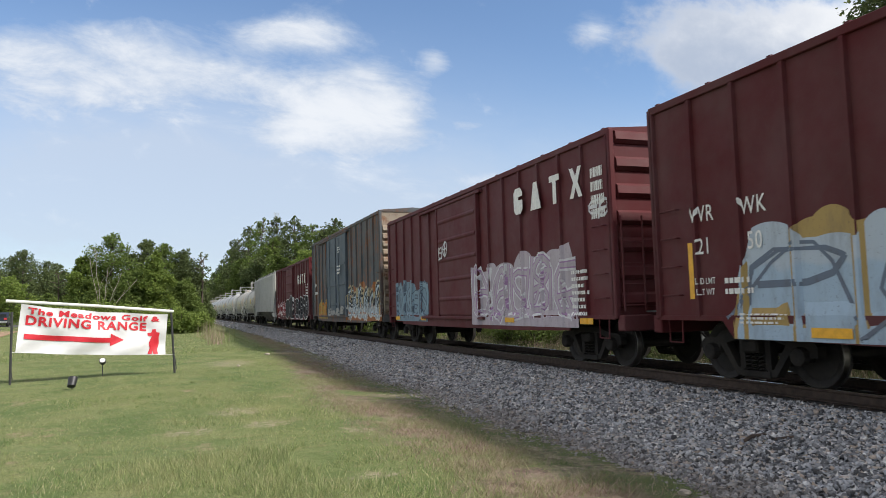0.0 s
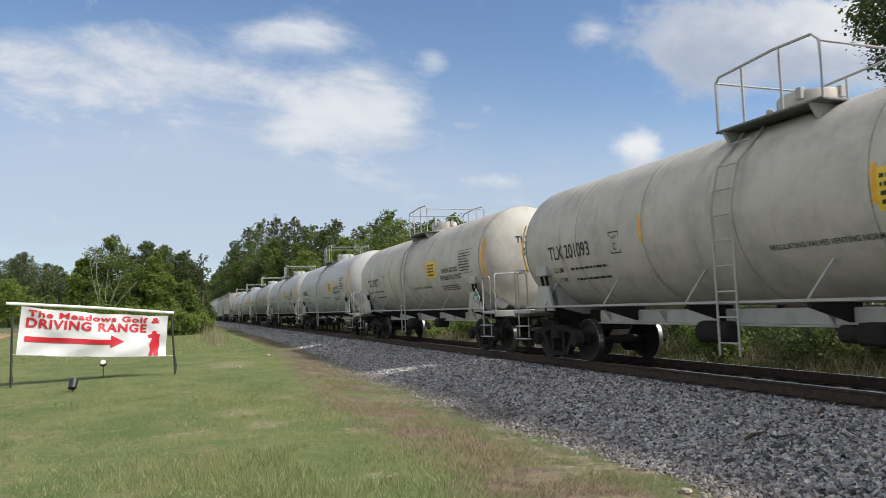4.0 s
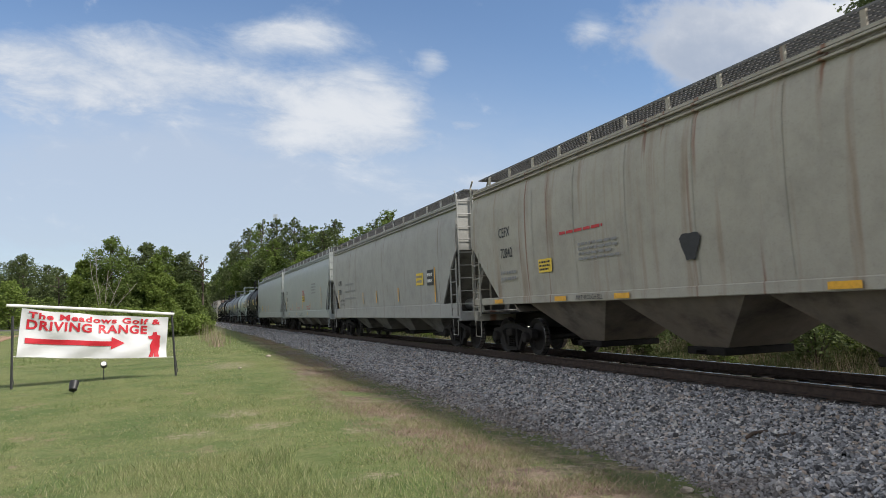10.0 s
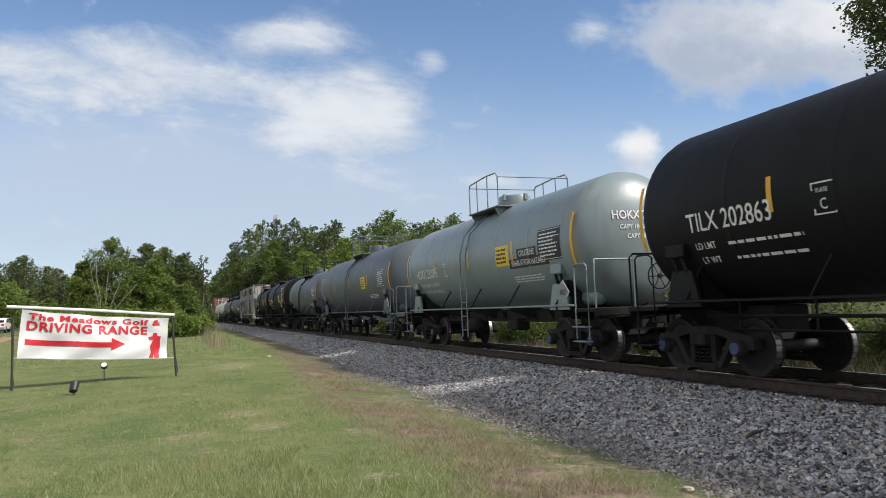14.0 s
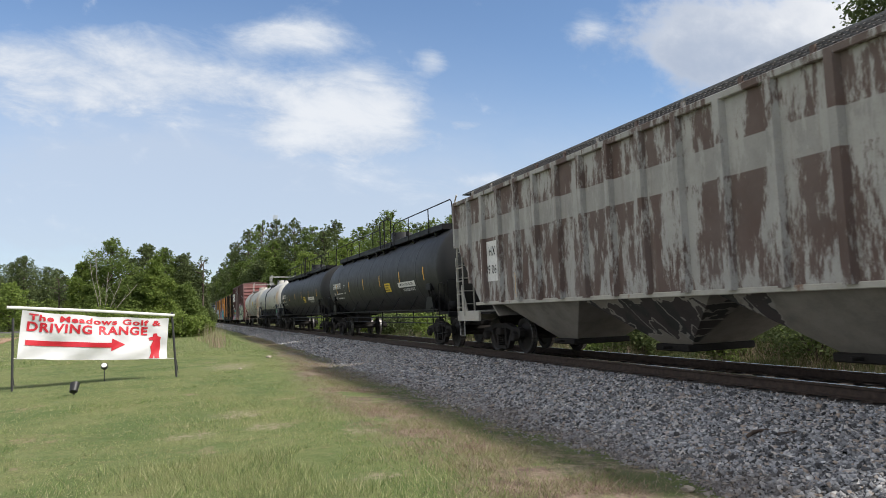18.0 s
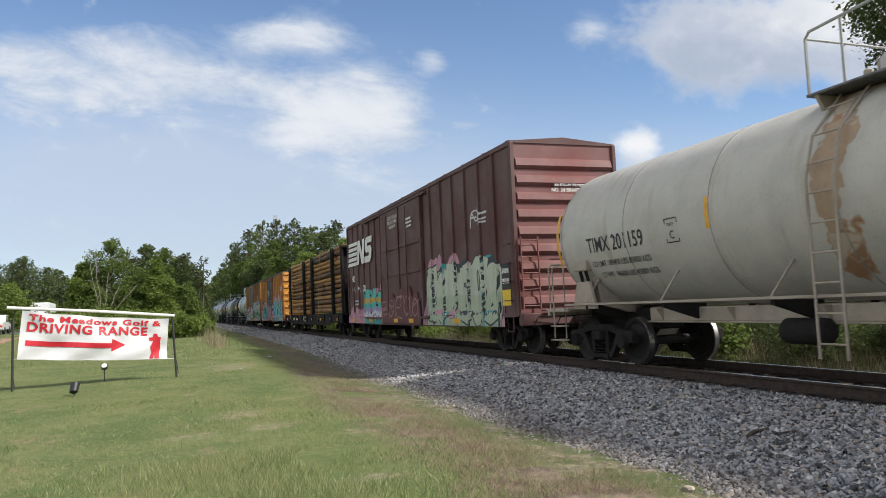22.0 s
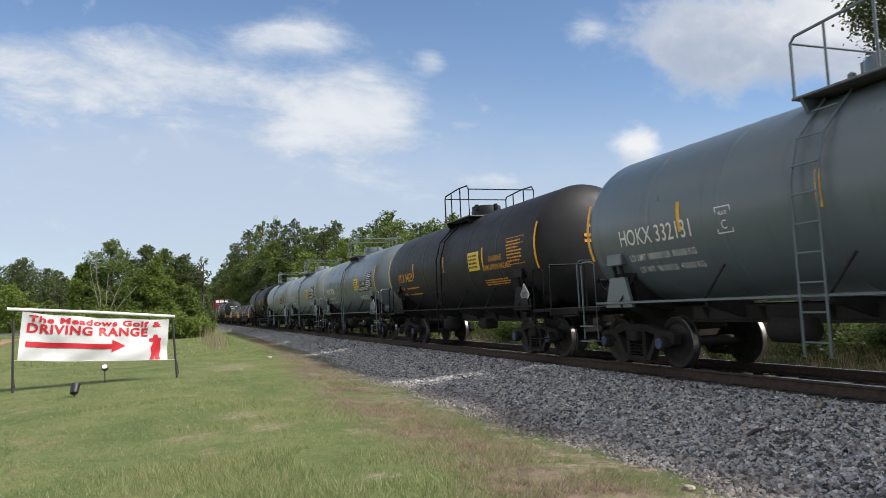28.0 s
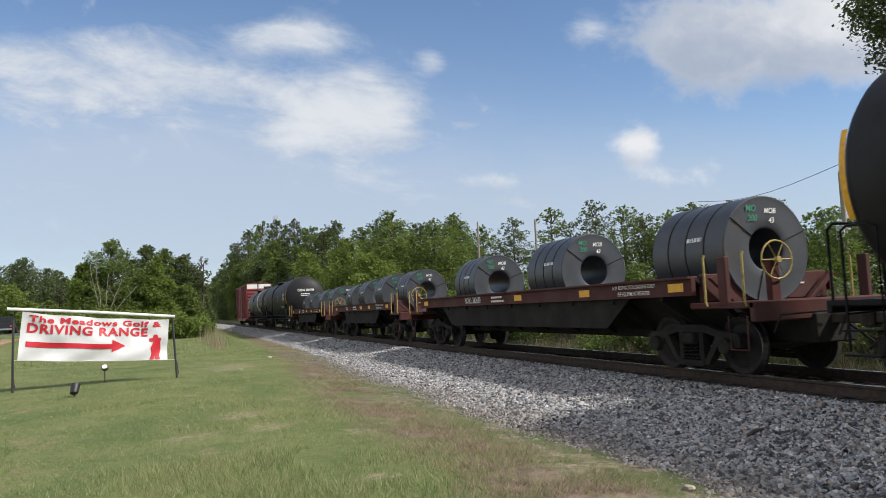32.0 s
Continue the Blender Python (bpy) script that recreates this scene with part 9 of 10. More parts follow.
def make_weeds():
    rng = np.random.default_rng(21)

    def area(n, x0, x1, y0, y1, near=1.6):
        y = y0 + (y1 - y0) * rng.uniform(0, 1, n) ** near
        return rng.uniform(x0, x1, n), y

    def edge(y):
        return np.interp(y, [13, 36, 80], [2.45, 4.15, 5.75])

    def patchy(x, y, f, cut, seed):
        v = np.array([noise.noise(Vector((a * f, b * f, seed))) for a, b in zip(x, y)])
        return v > cut

    x, y = area(420000, -11, 4.6, 4.5, 36, 1.9)
    keep = (x > -0.62 * y - 1.2) & (x < edge(y) + 0.6 * rng.uniform(0, 1, len(x)))
    x, y = x[keep], y[keep]
    keep = patchy(x, y, 1.1, -0.36, 7.0)
    x, y = x[keep], y[keep]
    # thinner on the bare spots
    thin = np.zeros(len(x))
    for px, py, rx, ry in ((1.2, 11.0, 0.40, 0.36), (0.95, 12.7, 0.45, 0.5), (2.3, 9.9, 0.30, 0.28), (1.6, 25.0, 0.8, 1.8), (0.1, 10.8, 0.4, 0.3), (1.9, 7.1, 0.3, 0.2)):
        thin = np.maximum(thin, 0.85 * np.exp(-((x - px) / rx) ** 2 - ((y - py) / ry) ** 2))
    keep = rng.uniform(0, 1, len(x)) > thin
    x, y = x[keep], y[keep]
    # blades gather into small clumps with darker gaps
    keep = patchy(x, y, 7.0, -0.12, 5.0) | (rng.uniform(0, 1, len(x)) < 0.25)
    x, y = x[keep], y[keep]
    long = patchy(x, y, 0.55, 0.16, 3.0)
    blades("lawn_grass", "short green mown grass blades", "grass", x[~long], y[~long], 0.015, 0.055, 0.007, "grass", 1, 0.8)
    blades("lawn_tufts", "longer green tufts in the mown lawn", "grass", x[long], y[long], 0.03, 0.09, 0.007, "grass", 9, 0.6)
    x, y = area(36000, -16, 4.0, 32, 75, 1.2)
    blades("far_lawn_grass", "short green mown grass blades", "grass", x, y, 0.04, 0.11, 0.025, "grass", 2)
    x = rng.normal(0.8, 0.9, 16000)
    y = rng.uniform(4.5, 9, 16000)
    keep = patchy(x, y, 0.8, -0.05, 2.0)
    blades("tall_grass", "taller bright green grass", "grass", x[keep], y[keep], 0.05, 0.14, 0.006, "grass", 3, 0.5)
    # dry weeds in clumps along the foot of the ballast
    n, c = 90000, 2400
    cy = 4.5 + 60 * rng.uniform(0, 1, c) ** 1.7
    cx = rng.normal(0.75, 0.45, c) + edge(cy)
    i = rng.integers(0, c, n)
    x, y = cx[i] + rng.normal(0, 0.15, n), cy[i] + rng.normal(0, 0.2, n)
    keep = patchy(x, y, 0.7, -0.18, 4.0)
    blades("dry_weeds", "dry brown weeds along the ballast", "weeds", x[keep], y[keep], 0.015, 0.10, 0.006, "dry_grass", 4, 1.0)
    # low green tufts on the sand
    c = 700
    cy = 4.6 + 50 * rng.uniform(0, 1, c) ** 1.6
    cx = rng.normal(1.45, 0.45, c) + edge(cy)
    i = rng.integers(0, c, 20000)
    blades("sand_tufts", "low green tufts on the sandy strip", "grass", cx[i] + rng.normal(0, 0.14, 20000), cy[i] + rng.normal(0, 0.16, 20000), 0.01, 0.05, 0.006, "grass", 8, 0.9)
    # thin tall stalks at the corner far along the track
    cx, cy = rng.normal(1.9, 0.35, 26), rng.uniform(40, 56, 26)
    i = rng.integers(0, 26, 380)
    blades("tall_dry_grass", "tall dry grass far along the track", "weeds", cx[i] + rng.normal(0, 0.2, 380), cy[i] + rng.normal(0, 0.4, 380), 0.5, 1.5, 0.018, "dry_grass", 5, 0.12)
    x, y = area(42000, 13.2, 17.5, 2.5, 60, 1.3)
    blades("ditch_grass", "rank grass beyond the track", "grass", x, y, 0.10, 0.38, 0.012, "rank", 6, 0.5)
    x, y = area(16000, 13.2, 16.4, 2.5, 45, 1.2)
    keep = patchy(x, y, 0.5, 0.0, 11.0)
    blades("ditch_dry_grass", "dry stalks beyond the track", "weeds", x[keep], y[keep], 0.2, 0.75, 0.009, "dry_grass", 7, 0.35)


make_trees()
make_weeds()


# ---------------------------------------------------------------- banner and small things
def make_banner():
    a, b = Vector((-3.95, 21.06, -0.29)), Vector((-0.08, 21.98, -0.30))
    along = (b - a).normalized()
    ang = math.degrees(math.atan2(along.y, along.x))
    W = (b - a).length
    t = thing("banner_sign", "white vinyl banner with red lettering on a pipe frame", "banner", at=pose(a.x, a.y, a.z, 0, 0, ang))
    dark = plain("dark_post", (0.05, 0.05, 0.05), 0.6, 0.4)
    pvc = plain("white_pipe", (0.72, 0.71, 0.68), 0.4, 0, 0.08)
    vinyl = Nodes("white_vinyl")
    vc = vinyl.mix(vinyl.step(vinyl.noise(1.3, 5), 0.4, 0.8), (0.66, 0.66, 0.665), (0.55, 0.55, 0.56))
    vinyl.bump(vinyl.noise(1.2, 3, 0.5, vinyl.mapped((0.8, 1, 2.2))), 0.35, 0.05)
    vin = vinyl.done(vc, 0.45)
    red = plain("banner_red", (0.55, 0.02, 0.035), 0.5, 0, 0.1)
    for x, lean in ((0.0, 0.02), (W, -0.10)):
        part("post", Shape().tube([(x, 0, -0.1), (x + lean, 0.02, 1.75)], 0.03, 8), dark, t, "thin dark steel post")
        part("guy_foot", Shape().tube([(x, 0, 0.42), (x + 0.05, 0.02, 0.05)], 0.012, 5), dark, t)
    top0, top1 = (-0.12, 0.0, 2.03), (W - 0.04, 0.0, 1.66)
    part("top_pipe", Shape().tube([top0, (W * 0.5, -0.01, 1.855), top1], 0.042, 10), pvc, t, "white plastic top pipe")
    part("bottom_rope", Shape().tube([(0, 0, 0.74), (W * 0.5, 0, 0.57), (W, 0, 0.46)], 0.008, 5), pvc, t)

    # cloth: corners pulled by cords, slight sag and folds
    def cloth(u, v):
        x = 0.10 + 0.12 * v + (W - 0.36 - 0.06 * v) * u
        zt = 1.95 - 0.36 * u - 0.05 * math.sin(math.pi * u) - 0.02 * math.sin(9 * u) ** 2
        zb = 0.72 - 0.25 * u - 0.03 * math.sin(math.pi * u)
        y = -0.03 + 0.06 * math.sin(7 * u + 3 * v) * (0.4 + v * (1 - v) * 2) + 0.035 * math.sin(17 * u - 9 * v) * (1 - v) + 0.02 * math.sin(26 * u + 9 * v) * v
        return Vector((x, y, zb + (zt - zb) * v))

    s = Shape()
    nu, nv = 110, 30
    s.add([cloth(i / nu, j / nv) for j in range(nv + 1) for i in range(nu + 1)], [(j * (nu + 1) + i, j * (nu + 1) + i + 1, (j + 1) * (nu + 1) + i + 1, (j + 1) * (nu + 1) + i) for j in range(nv) for i in range(nu)])
    part("cloth", s, vin, t, "white vinyl cloth", True)

    def on_cloth(me):
        for v in me.vertices:
            u, w, up = v.co
            p = cloth(u, w)
            v.co = (p.x, p.y - 0.014 - up, p.z)
        return me

    def words(txt, u0, u1, vc_, hgt):
        me = text_mesh(txt, 1.0, 1.0, 1.12, offset=0.032)
        co = np.array([v.co[:] for v in me.vertices])
        lo, hi = co.min(0), co.max(0)
        for v in me.vertices:
            v.co.x = u0 + (u1 - u0) * (v.co.x - lo[0]) / (hi[0] - lo[0])
            v.co.y = vc_ + hgt * ((v.co.y - lo[1]) / (hi[1] - lo[1]) - 0.5)
        bm = bmesh.new()
        bm.from_mesh(me)
        bmesh.ops.triangulate(bm, faces=bm.faces)
        for k in range(1, 48):
            bmesh.ops.bisect_plane(bm, geom=bm.verts[:] + bm.edges[:] + bm.faces[:], plane_co=(k / 48, 0, 0), plane_no=(1, 0, 0))
        for k in range(1, 28):
            bmesh.ops.bisect_plane(bm, geom=bm.verts[:] + bm.edges[:] + bm.faces[:], plane_co=(0, k / 28, 0), plane_no=(0, 1, 0))
        bm.to_mesh(me)
        bm.free()
        part("lettering", on_cloth(me), red, t, "red printed words")

    words("The Meadows Golf &", 0.045, 0.945, 0.885, 0.135)
    words("DRIVING RANGE", 0.04, 0.85, 0.685, 0.205)

    def poly(name, pts, label):
        me = Shape().add([(u, v, 0) for u, v in pts], [tuple(range(len(pts)))]).mesh(name)
        bm = bmesh.new()
        bm.from_mesh(me)
        bmesh.ops.triangulate(bm, faces=bm.faces)
        for k in range(1, 48):
            bmesh.ops.bisect_plane(bm, geom=bm.verts[:] + bm.edges[:] + bm.faces[:], plane_co=(k / 48, 0, 0), plane_no=(1, 0, 0))
        for k in range(1, 28):
            bmesh.ops.bisect_plane(bm, geom=bm.verts[:] + bm.edges[:] + bm.faces[:], plane_co=(0, k / 28, 0), plane_no=(0, 1, 0))
        bm.to_mesh(me)
        bm.free()
        part(name, on_cloth(me), red, t, label)

    poly("arrow", [(0.04, 0.29), (0.60, 0.29), (0.60, 0.21), (0.695, 0.355), (0.60, 0.50), (0.60, 0.40), (0.04, 0.40)], "red printed arrow")
    poly("emblem", [(0.87, 0.02), (0.90, 0.02), (0.905, 0.12), (0.91, 0.02), (0.945, 0.02), (0.94, 0.12), (0.95, 0.28), (0.945, 0.44), (0.95, 0.54), (0.925, 0.56), (0.92, 0.63), (0.895, 0.63), (0.89, 0.55), (0.86, 0.53), (0.868, 0.46), (0.895, 0.46), (0.875, 0.30), (0.885, 0.16)], "red printed plain shape")
    sp = thing("spot_light", "small black garden spotlight on the grass", "spotlight", at=pose(-2.24, 18.49, ground_z(-2.24, 18.49)))
    bl = plain("black_plastic", (0.02, 0.02, 0.022), 0.5)
    part("stake", Shape().tube([(0, 0, -0.05), (0, 0, 0.1)], 0.015, 6), bl, sp)
    part("head", smooth_by_angle(Shape().lathe([(-0.10, 0.05), (-0.08, 0.085), (0.08, 0.10), (0.13, 0.10), (0.13, 0.085), (0.08, 0.07)], 14, (0, 0.0, 0.15), (0.1, 0.55, 0.83), (1, 0, 0)).mesh("head"), 0.6), bl, sp)
    s2 = thing("spot_light", "small round spotlight standing below the banner", "spotlight", at=pose(-1.88, 21.5, ground_z(-1.88, 21.5) + 0.1))
    part("stake", Shape().tube([(0, 0, -0.05), (0, 0, 0.28)], 0.012, 6), bl, s2)
    part("head", smooth_by_angle(Shape().lathe([(-0.08, 0.03), (-0.05, 0.08), (0.05, 0.085), (0.06, 0.0)], 14, (0, 0.0, 0.34), (0.0, -0.8, 0.6), (1, 0, 0)).mesh("head"), 0.6), bl, s2)
    lens = plain("lamp_glass", (0.75, 0.74, 0.68), 0.2)
    part("glass", Shape().lathe([(0.055, 0.07), (0.064, 0.06), (0.066, 0.0)], 14, (0, 0.0, 0.34), (0.0, -0.8, 0.6), (1, 0, 0)), lens, s2)
    rng = random.Random(4)
    rock = plain("pale_rock", (0.36, 0.31, 0.25), 0.9, 0, 0.25, 8, 0.5)
    for x, y, r in ((3.3, 29.5, 0.10), (1.75, 23.4, 0.06), (4.3, 5.6, 0.06)):
        s = Shape()
        pts = [(r * rng.uniform(0.7, 1.2) * math.cos(a) * math.cos(e), r * rng.uniform(0.7, 1.2) * math.sin(a) * math.cos(e), r * 0.65 * math.sin(e)) for e in (-0.6, 0.1, 0.7) for a in np.linspace(0, 2 * math.pi, 9)[:-1]]
        s.add(pts + [(0, 0, r * 0.6)], [(i * 8 + k, i * 8 + (k + 1) % 8, (i + 1) * 8 + (k + 1) % 8, (i + 1) * 8 + k) for i in range(2) for k in range(8)] + [(16 + k, 16 + (k + 1) % 8, 24) for k in range(8)])
        ob = new("rock", s.mesh("rock"))
        ob.data.materials.append(rock)
        ob.location = (x, y, ground_z(x, y) + r * 0.3)
        tagged(ob, "pale rock lying in the grass", "rock", "rocks on the lawn")


def make_poles():
    wood = plain("pole_wood", (0.28, 0.25, 0.21), 0.9, 0, 0.25, 4)
    metal = plain("transformer_grey", (0.42, 0.45, 0.47), 0.45, 0.2)
    line = plain("cable", (0.03, 0.03, 0.03), 0.6)
    spots = ((31.1, 73.7, 10.4), (34.5, 66.6, 9.8), (31.7, 27.5, 7.2))
    for k, (x, y, h) in enumerate(spots):
        z0 = ground_z(x, y)
        p = thing("utility_pole", "weathered wooden utility pole", "utility pole", "utility poles beyond the track", at=pose(x, y, z0))
        part("pole", Shape().lathe([(-0.2, 0.15), (h, 0.10)], 10, (0, 0, 0), (0, 0, 1), (1, 0, 0)), wood, p)
        part("insulator", Shape().lathe([(0, 0.03), (0.05, 0.05), (0.12, 0.03)], 8, (0, 0, h), (0, 0, 1), (1, 0, 0)), metal, p)
        if k == 2:
            part("transformer", smooth_by_angle(Shape().lathe([(0, 0.14), (0.04, 0.2), (0.75, 0.2), (0.8, 0.12)], 16, (-0.32, 0, 3.7), (0, 0, 1), (1, 0, 0)).mesh("transformer"), 0.6), metal, p, "grey pole transformer")
    pts = []
    for a, b in (((44.6, 53.9, 9.8), (34.1, 29.4, 8.1)), ((34.1, 29.4, 8.1), (24.0, 6.0, 9.0))):
        for j in range(9):
            f = j / 8
            pts.append((a[0] + (b[0] - a[0]) * f, a[1] + (b[1] - a[1]) * f, a[2] + (b[2] - a[2]) * f - 0.7 * math.sin(math.pi * f)))
    c = new("power_cable", Shape().tube(pts, 0.018, 5).mesh("power_cable"))
    c.data.materials.append(line)
    tagged(c, "thin black overhead cable", "cable")
    m = thing("radio_mast", "far lattice radio mast above the trees", "mast", at=pose(41, 327, 0))
    s = Shape()
    for a in range(3):
        s.tube([(0.5 * math.cos(a * 2.09), 0.5 * math.sin(a * 2.09), 0), (0.3 * math.cos(a * 2.09), 0.3 * math.sin(a * 2.09), 45)], 0.07, 4)
    part("mast", s, metal, m)
    for z in (43, 44.5):
        for a in range(6):
            part("antenna", Shape().box(0.9 * math.cos(a) - 0.12, 0.9 * math.cos(a) + 0.12, 0.9 * math.sin(a) - 0.12, 0.9 * math.sin(a) + 0.12, z - 0.6, z + 0.6), metal, m)


# ---------------------------------------------------------------- the road behind the banner
ROAD_SPEED = 27.0
TRAFFIC = []


def road_x(y):
    return -17.0 - 0.0732 * (y - 84.6)


def road_z(y):
    return float(np.interp(y, [-900, 25, 90, 1000], [-0.28, -0.28, 0.6, 0.75]))


def make_road():
    asphalt = plain("asphalt", (0.075, 0.072, 0.07), 0.9, 0, 0.25, 3, 0.4)
    dirt = plain("red_roadside_dirt", (0.30, 0.19, 0.12), 0.95, 0, 0.3, 2, 0.5)
    ys = [-900, -300, -60, 0, 25, 35, 45, 55, 65, 75, 90, 130, 200, 400, 900]
    for name, a, b, dz, mat, label in (("road", -5.6, 1.9, 0.0, asphalt, "grey asphalt highway behind the lawn"), ("verge", 1.9, 3.6, -0.03, dirt, "reddish bare dirt along the highway")):
        s = Shape()
        v = []
        for y in ys:
            x, z = road_x(y), road_z(y) + dz
            v += [(x + a, y, z - 0.5), (x + a, y, z), (x + b, y, z), (x + b, y, z - 0.5)]
        s.add(v, [(4 * j + i, 4 * j + i + 1, 4 * j + 5 + i, 4 * j + 4 + i) for j in range(len(ys) - 1) for i in range(3)])
        ob = new(name, s.mesh(name))
        ob.data.materials.append(mat)
        tagged(ob, label, "road", kind="structure")


def wheels_of(t, spots, r, w=0.24):
    rubber = MAT["rubber"]
    for x, y in spots:
        tyre = part("wheel", smooth_by_angle(Shape().lathe([(-w / 2, r * 0.6), (-w / 2, r * 0.94), (-w / 2 + 0.04, r), (w / 2 - 0.04, r), (w / 2, r * 0.94), (w / 2, r * 0.6)], 20, (x, y, r), (1, 0, 0), (0, 0, 1)).mesh("wheel"), 0.5), rubber, t, "black rubber tyre")
        part("rim", Shape().lathe([(-w / 2 + 0.02, r * 0.6), (-w / 2 + 0.05, 0.05), (-w / 2 + 0.03, 0)], 14, (x, y, r), (1 if x < 0 else -1, 0, 0), (0, 0, 1)), MAT["rim"], tyre)


def motor_car(label, body, kind, t0, y_at):
    """A car, pickup or off-roader, nose along +Y; it passes y_at at t0."""
    t = thing("pickup_truck" if kind == "pickup" else "car", label, "car", "vehicles on the highway")
    m = plain("car_paint_" + str(len(TRAFFIC)), body, 0.25, 0.1, 0.05, 3, 0.02)
    if kind == "pickup":
        side = [(-2.7, 0.45), (2.6, 0.45), (2.7, 0.75), (2.65, 1.0), (1.2, 1.12), (0.5, 1.85), (-0.9, 1.88), (-1.15, 1.2), (-2.7, 1.15)]
        glass = [(1.05, 1.16), (0.45, 1.76), (-0.75, 1.8), (-0.9, 1.2)]
        ax = (1.75, -1.65)
    elif kind == "box":
        side = [(-2.0, 0.5), (2.0, 0.5), (2.1, 0.8), (2.05, 1.1), (0.95, 1.15), (0.7, 1.8), (-1.9, 1.82), (-2.0, 1.1)]
        glass = [(0.88, 1.2), (0.66, 1.7), (-1.8, 1.72), (-1.85, 1.2)]
        ax = (1.3, -1.3)
    else:
        side = [(-2.3, 0.35), (2.25, 0.35), (2.35, 0.6), (2.2, 0.82), (1.1, 0.95), (0.35, 1.42), (-0.95, 1.45), (-1.75, 1.0), (-2.3, 0.95)]
        glass = [(0.95, 0.98), (0.3, 1.36), (-0.9, 1.38), (-1.5, 1.02)]
        ax = (1.4, -1.4)
    part("body", Shape().prism(side, -0.9, 0.9, lambda u, w, a: (a, u, w)), m, t)
    for sx in (-1, 1):
        part("side_window", Shape().prism(glass, sx * 0.905 - 0.006, sx * 0.905 + 0.006, lambda u, w, a: (a, u, w)), MAT["car_glass"], t)
    yr = side[-2][0] if kind != "pickup" else -0.92
    part("rear_window", Shape().box(-0.75, 0.75, (-1.96 if kind == "box" else yr) - 0.03, (-1.96 if kind == "box" else yr) + 0.0, 1.2 if kind != "car" else 1.02, 1.72 if kind != "car" else 1.25), MAT["car_glass"], t)
    for sx in (-1, 1):
        part("tail_light", Shape().cbox(sx * 0.72 - 0.12, sx * 0.72 + 0.12, side[0][0] - 0.03, side[0][0] + 0.04, 0.7, 0.9, 0.02), MAT["red_ink"], t)
    part("bumper", Shape().cbox(-0.88, 0.88, side[0][0] - 0.08, side[0][0] + 0.05, 0.4, 0.58, 0.03), MAT["rim"], t)
    wheels_of(t, [(sx * 0.82, y) for sx in (-1, 1) for y in ax], 0.36 if kind != "car" else 0.32)
    TRAFFIC.append((t, t0, y_at))


def lorry(label, tank, t0, y_at):
    """A tractor with a long box or tank trailer, nose along +Y."""
    t = thing("lorry", label, "lorry", "vehicles on the highway")
    white = plain("lorry_white_" + str(len(TRAFFIC)), (0.70, 0.71, 0.72), 0.35, 0, 0.06, 2, 0.05)
    steel = plain("lorry_steel_" + str(len(TRAFFIC)), (0.5, 0.5, 0.5), 0.3, 0.9, 0.1, 2, 0.05)
    if tank:
        sh = Shape().lathe([(-6.0, 0.0), (-6.0, 0.7), (-5.85, 1.0), (5.85, 1.0), (6.0, 0.7), (6.0, 0.0)], 28, (0, -2.2, 2.25), (0, 1, 0), (1, 0, 0))
        part("tank", smooth_by_angle(sh.mesh("tank"), 0.6), steel, t, "polished steel tank")
        part("tank_frame", Shape().cbox(-0.5, 0.5, -8.2, 4.0, 0.95, 1.3, 0.03), MAT["under"], t)
    else:
        part("box", Shape().cbox(-1.28, 1.28, -8.4, 4.6, 1.2, 4.05, 0.03), white, t, "white box trailer")
        for sx in (-1, 1):
            part("rear_door", Shape().cbox(sx * 0.63 - 0.6, sx * 0.63 + 0.6, -8.44, -8.38, 1.3, 3.95, 0.01), white, t)
            part("tail_light", Shape().cbox(sx * 0.9 - 0.12, sx * 0.9 + 0.12, -8.46, -8.38, 1.02, 1.14, 0.01), MAT["red_ink"], t)
        part("frame", Shape().cbox(-0.5, 0.5, -8.3, 4.4, 0.9, 1.2, 0.03), MAT["under"], t)
    part("cab", Shape().prism([(4.9, 0.8), (8.2, 0.6), (8.3, 1.6), (7.0, 1.85), (6.5, 2.9), (6.2, 3.5), (4.9, 3.7)], -1.15, 1.15, lambda u, w, a: (a, u, w)), white, t, "white tractor cab")
    for sx in (-1, 1):
        part("cab_window", Shape().prism([(6.75, 1.95), (6.4, 2.7), (5.7, 2.75), (5.7, 1.95)], sx * 1.155 - 0.006, sx * 1.155 + 0.006, lambda u, w, a: (a, u, w)), MAT["car_glass"], t)
    wheels_of(t, [(sx * 1.08, y) for sx in (-1, 1) for y in (-7.4, -6.2, 4.6, 5.8, 7.6)], 0.5, 0.3)
    TRAFFIC.append((t, t0, y_at))


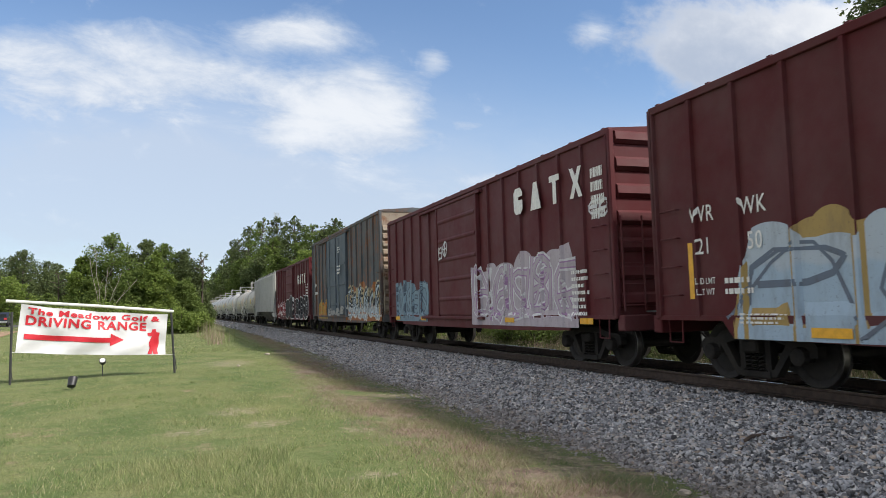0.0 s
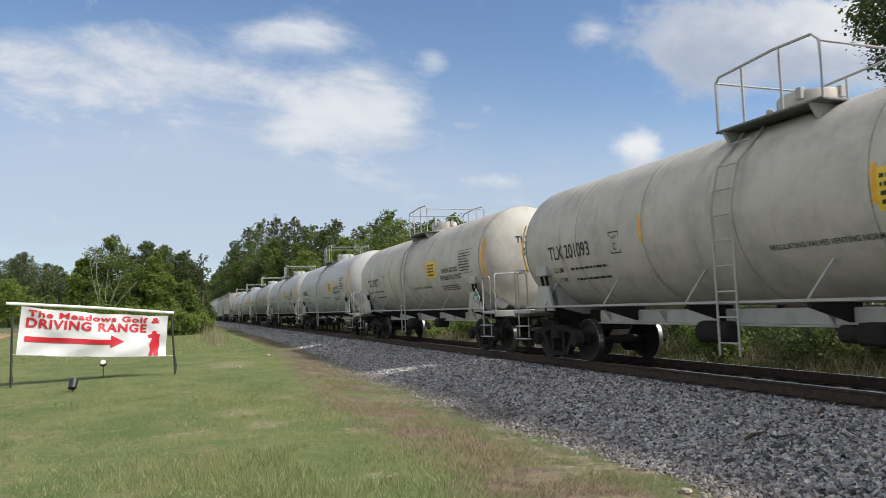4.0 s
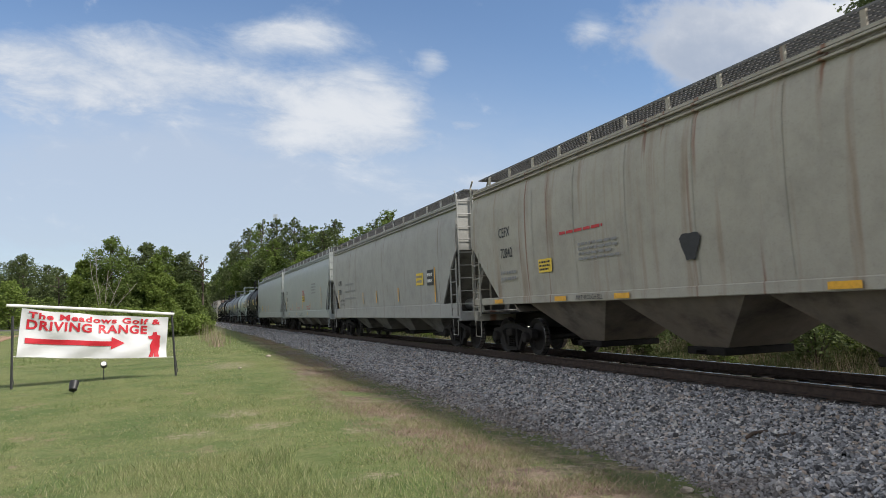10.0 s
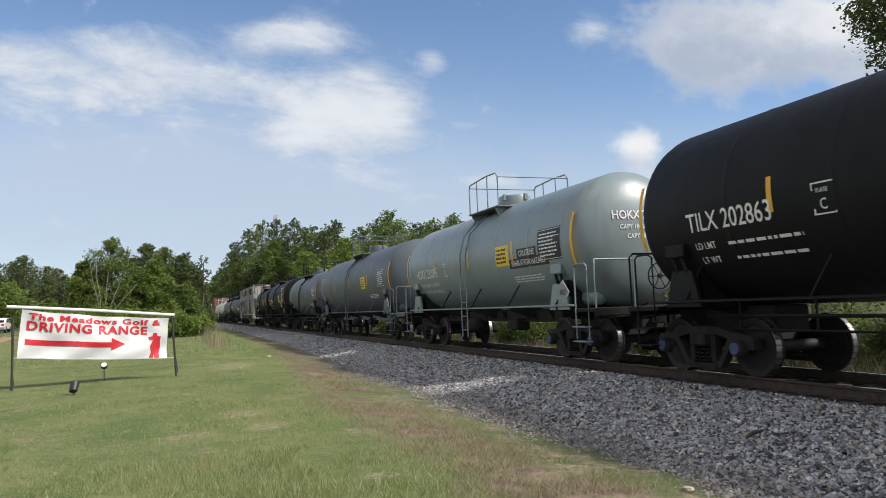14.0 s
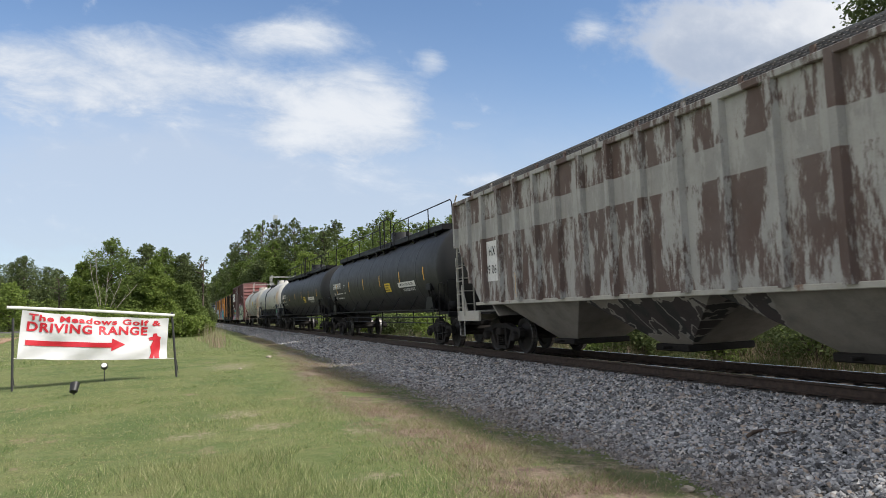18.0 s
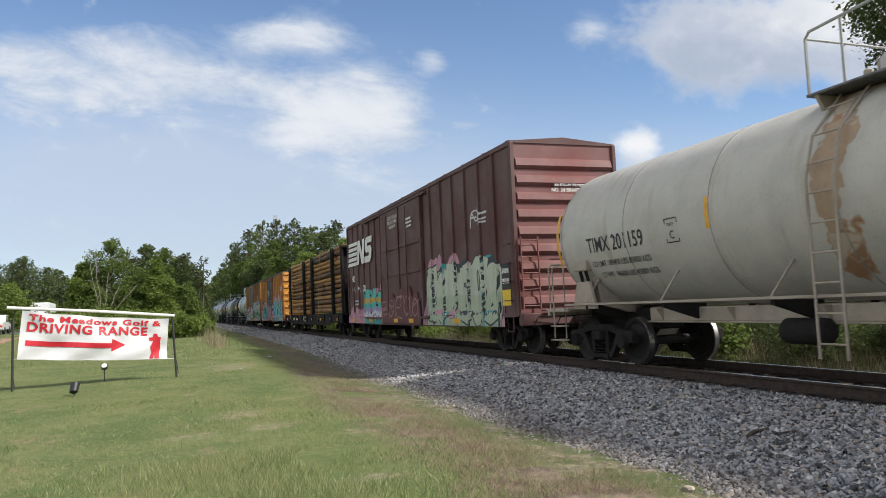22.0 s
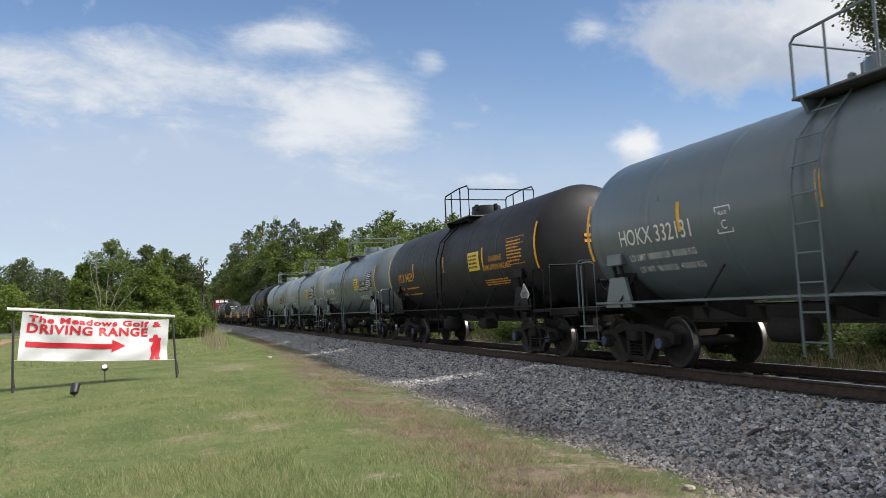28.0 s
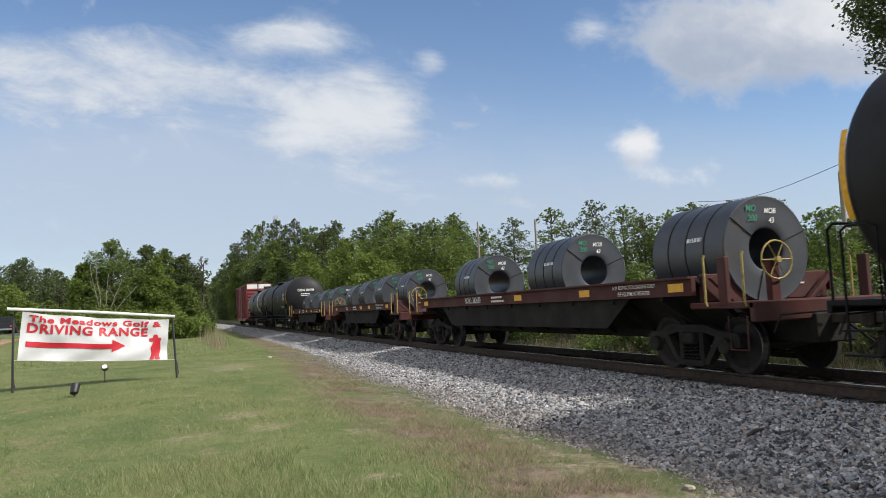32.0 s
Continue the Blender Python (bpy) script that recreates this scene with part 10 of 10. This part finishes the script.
def make_traffic():
    MAT["rubber"] = plain("rubber", (0.02, 0.02, 0.02), 0.8)
    MAT["rim"] = plain("wheel_rim", (0.4, 0.4, 0.41), 0.35, 0.8, 0.1)
    MAT["car_glass"] = plain("car_glass", (0.015, 0.018, 0.02), 0.08, 0.0, 0.1)
    lorry("white highway lorry with a long box trailer", False, 20.4, 92.0)
    lorry("highway lorry with a polished steel tank trailer", True, 23.5, 88.0)
    motor_car("white pickup truck on the highway", (0.72, 0.72, 0.72), "pickup", 17.0, 87.0)
    motor_car("white pickup truck on the highway", (0.70, 0.70, 0.69), "pickup", 22.15, 87.0)
    motor_car("white car on the highway", (0.72, 0.73, 0.74), "car", 14.0, 84.0)
    motor_car("dark green off-road car on the highway", (0.04, 0.06, 0.05), "box", 29.0, 82.5)
    motor_car("white car on the highway", (0.72, 0.72, 0.72), "car", 29.0, 94.0)
    motor_car("dark car on the highway", (0.02, 0.022, 0.03), "box", 32.0, 89.0)
    motor_car("dark car on the highway", (0.025, 0.025, 0.03), "car", 25.0, 92.0)
    motor_car("dark car on the highway", (0.02, 0.025, 0.04), "car", 0.0, 86.0)


def make_driftwood():
    rot = plain("rotten_wood", (0.085, 0.06, 0.045), 0.95, 0, 0.45, 9, 0.5)
    for (x, y), ang, pts in (((6.2, 6.75), 8, [(-0.24, -0.05, 0.02), (-0.08, 0.0, 0.04), (0.1, 0.01, 0.035), (0.22, 0.04, 0.02)]), ((6.5, 6.5), -12, [(-0.2, 0.02, 0.02), (0.0, 0.0, 0.035), (0.18, -0.03, 0.02)])):
        d = new("stick", Shape().tube(pts, 0.022, 7).mesh("stick", True))
        d.data.materials.append(rot)
        d.matrix_world = pose(x, y, -0.32, 0, 0, ang)
        tagged(d, "dark rotten stick lying on the ballast", "stick", "sticks on the ballast")


make_road()
make_traffic()
make_driftwood()
make_banner()
make_poles()


# ---------------------------------------------------------------- what moves
def motions():
    for car, y in TRAIN:
        walk(car, [(0.0, pose(TX, y, 0)), (END / 2, pose(TX, y - SPEED * END / 2, 0)), (END, pose(TX, y - SPEED * END, 0))])
    # highway traffic keeps its lane and the road's height
    for ob, t0, y0 in TRAFFIC:
        ya, yb = y0 - ROAD_SPEED * t0, y0 + ROAD_SPEED * (END - t0)
        stops = [ya] + [y for y in (0, 25, 36, 47, 58, 69, 80, 90, 100, 130) if ya + 1 < y < yb - 1] + [yb]
        walk(ob, [((y - ya) / ROAD_SPEED, pose(road_x(y), y, road_z(y), math.degrees(math.atan2(road_z(y + 3) - road_z(y - 3), 6)), 0, 4.19)) for y in stops])
    # every wheelset turns with the ground it covers; all share one set of keys
    per = SPEED / FPS / WHEEL_R
    rows = [(k / FPS, Matrix.Rotation(per * k, 4, "X")) for k in range(int(END * FPS) + 1)]
    first = WHEELSETS[0]
    walk(first, rows)
    act = first.animation_data
    for w in WHEELSETS[1:]:
        w.rotation_mode = "QUATERNION"
        w.animation_data_create()
        w.animation_data.action = act.action
        w.animation_data.action_slot = act.action_slot


motions()
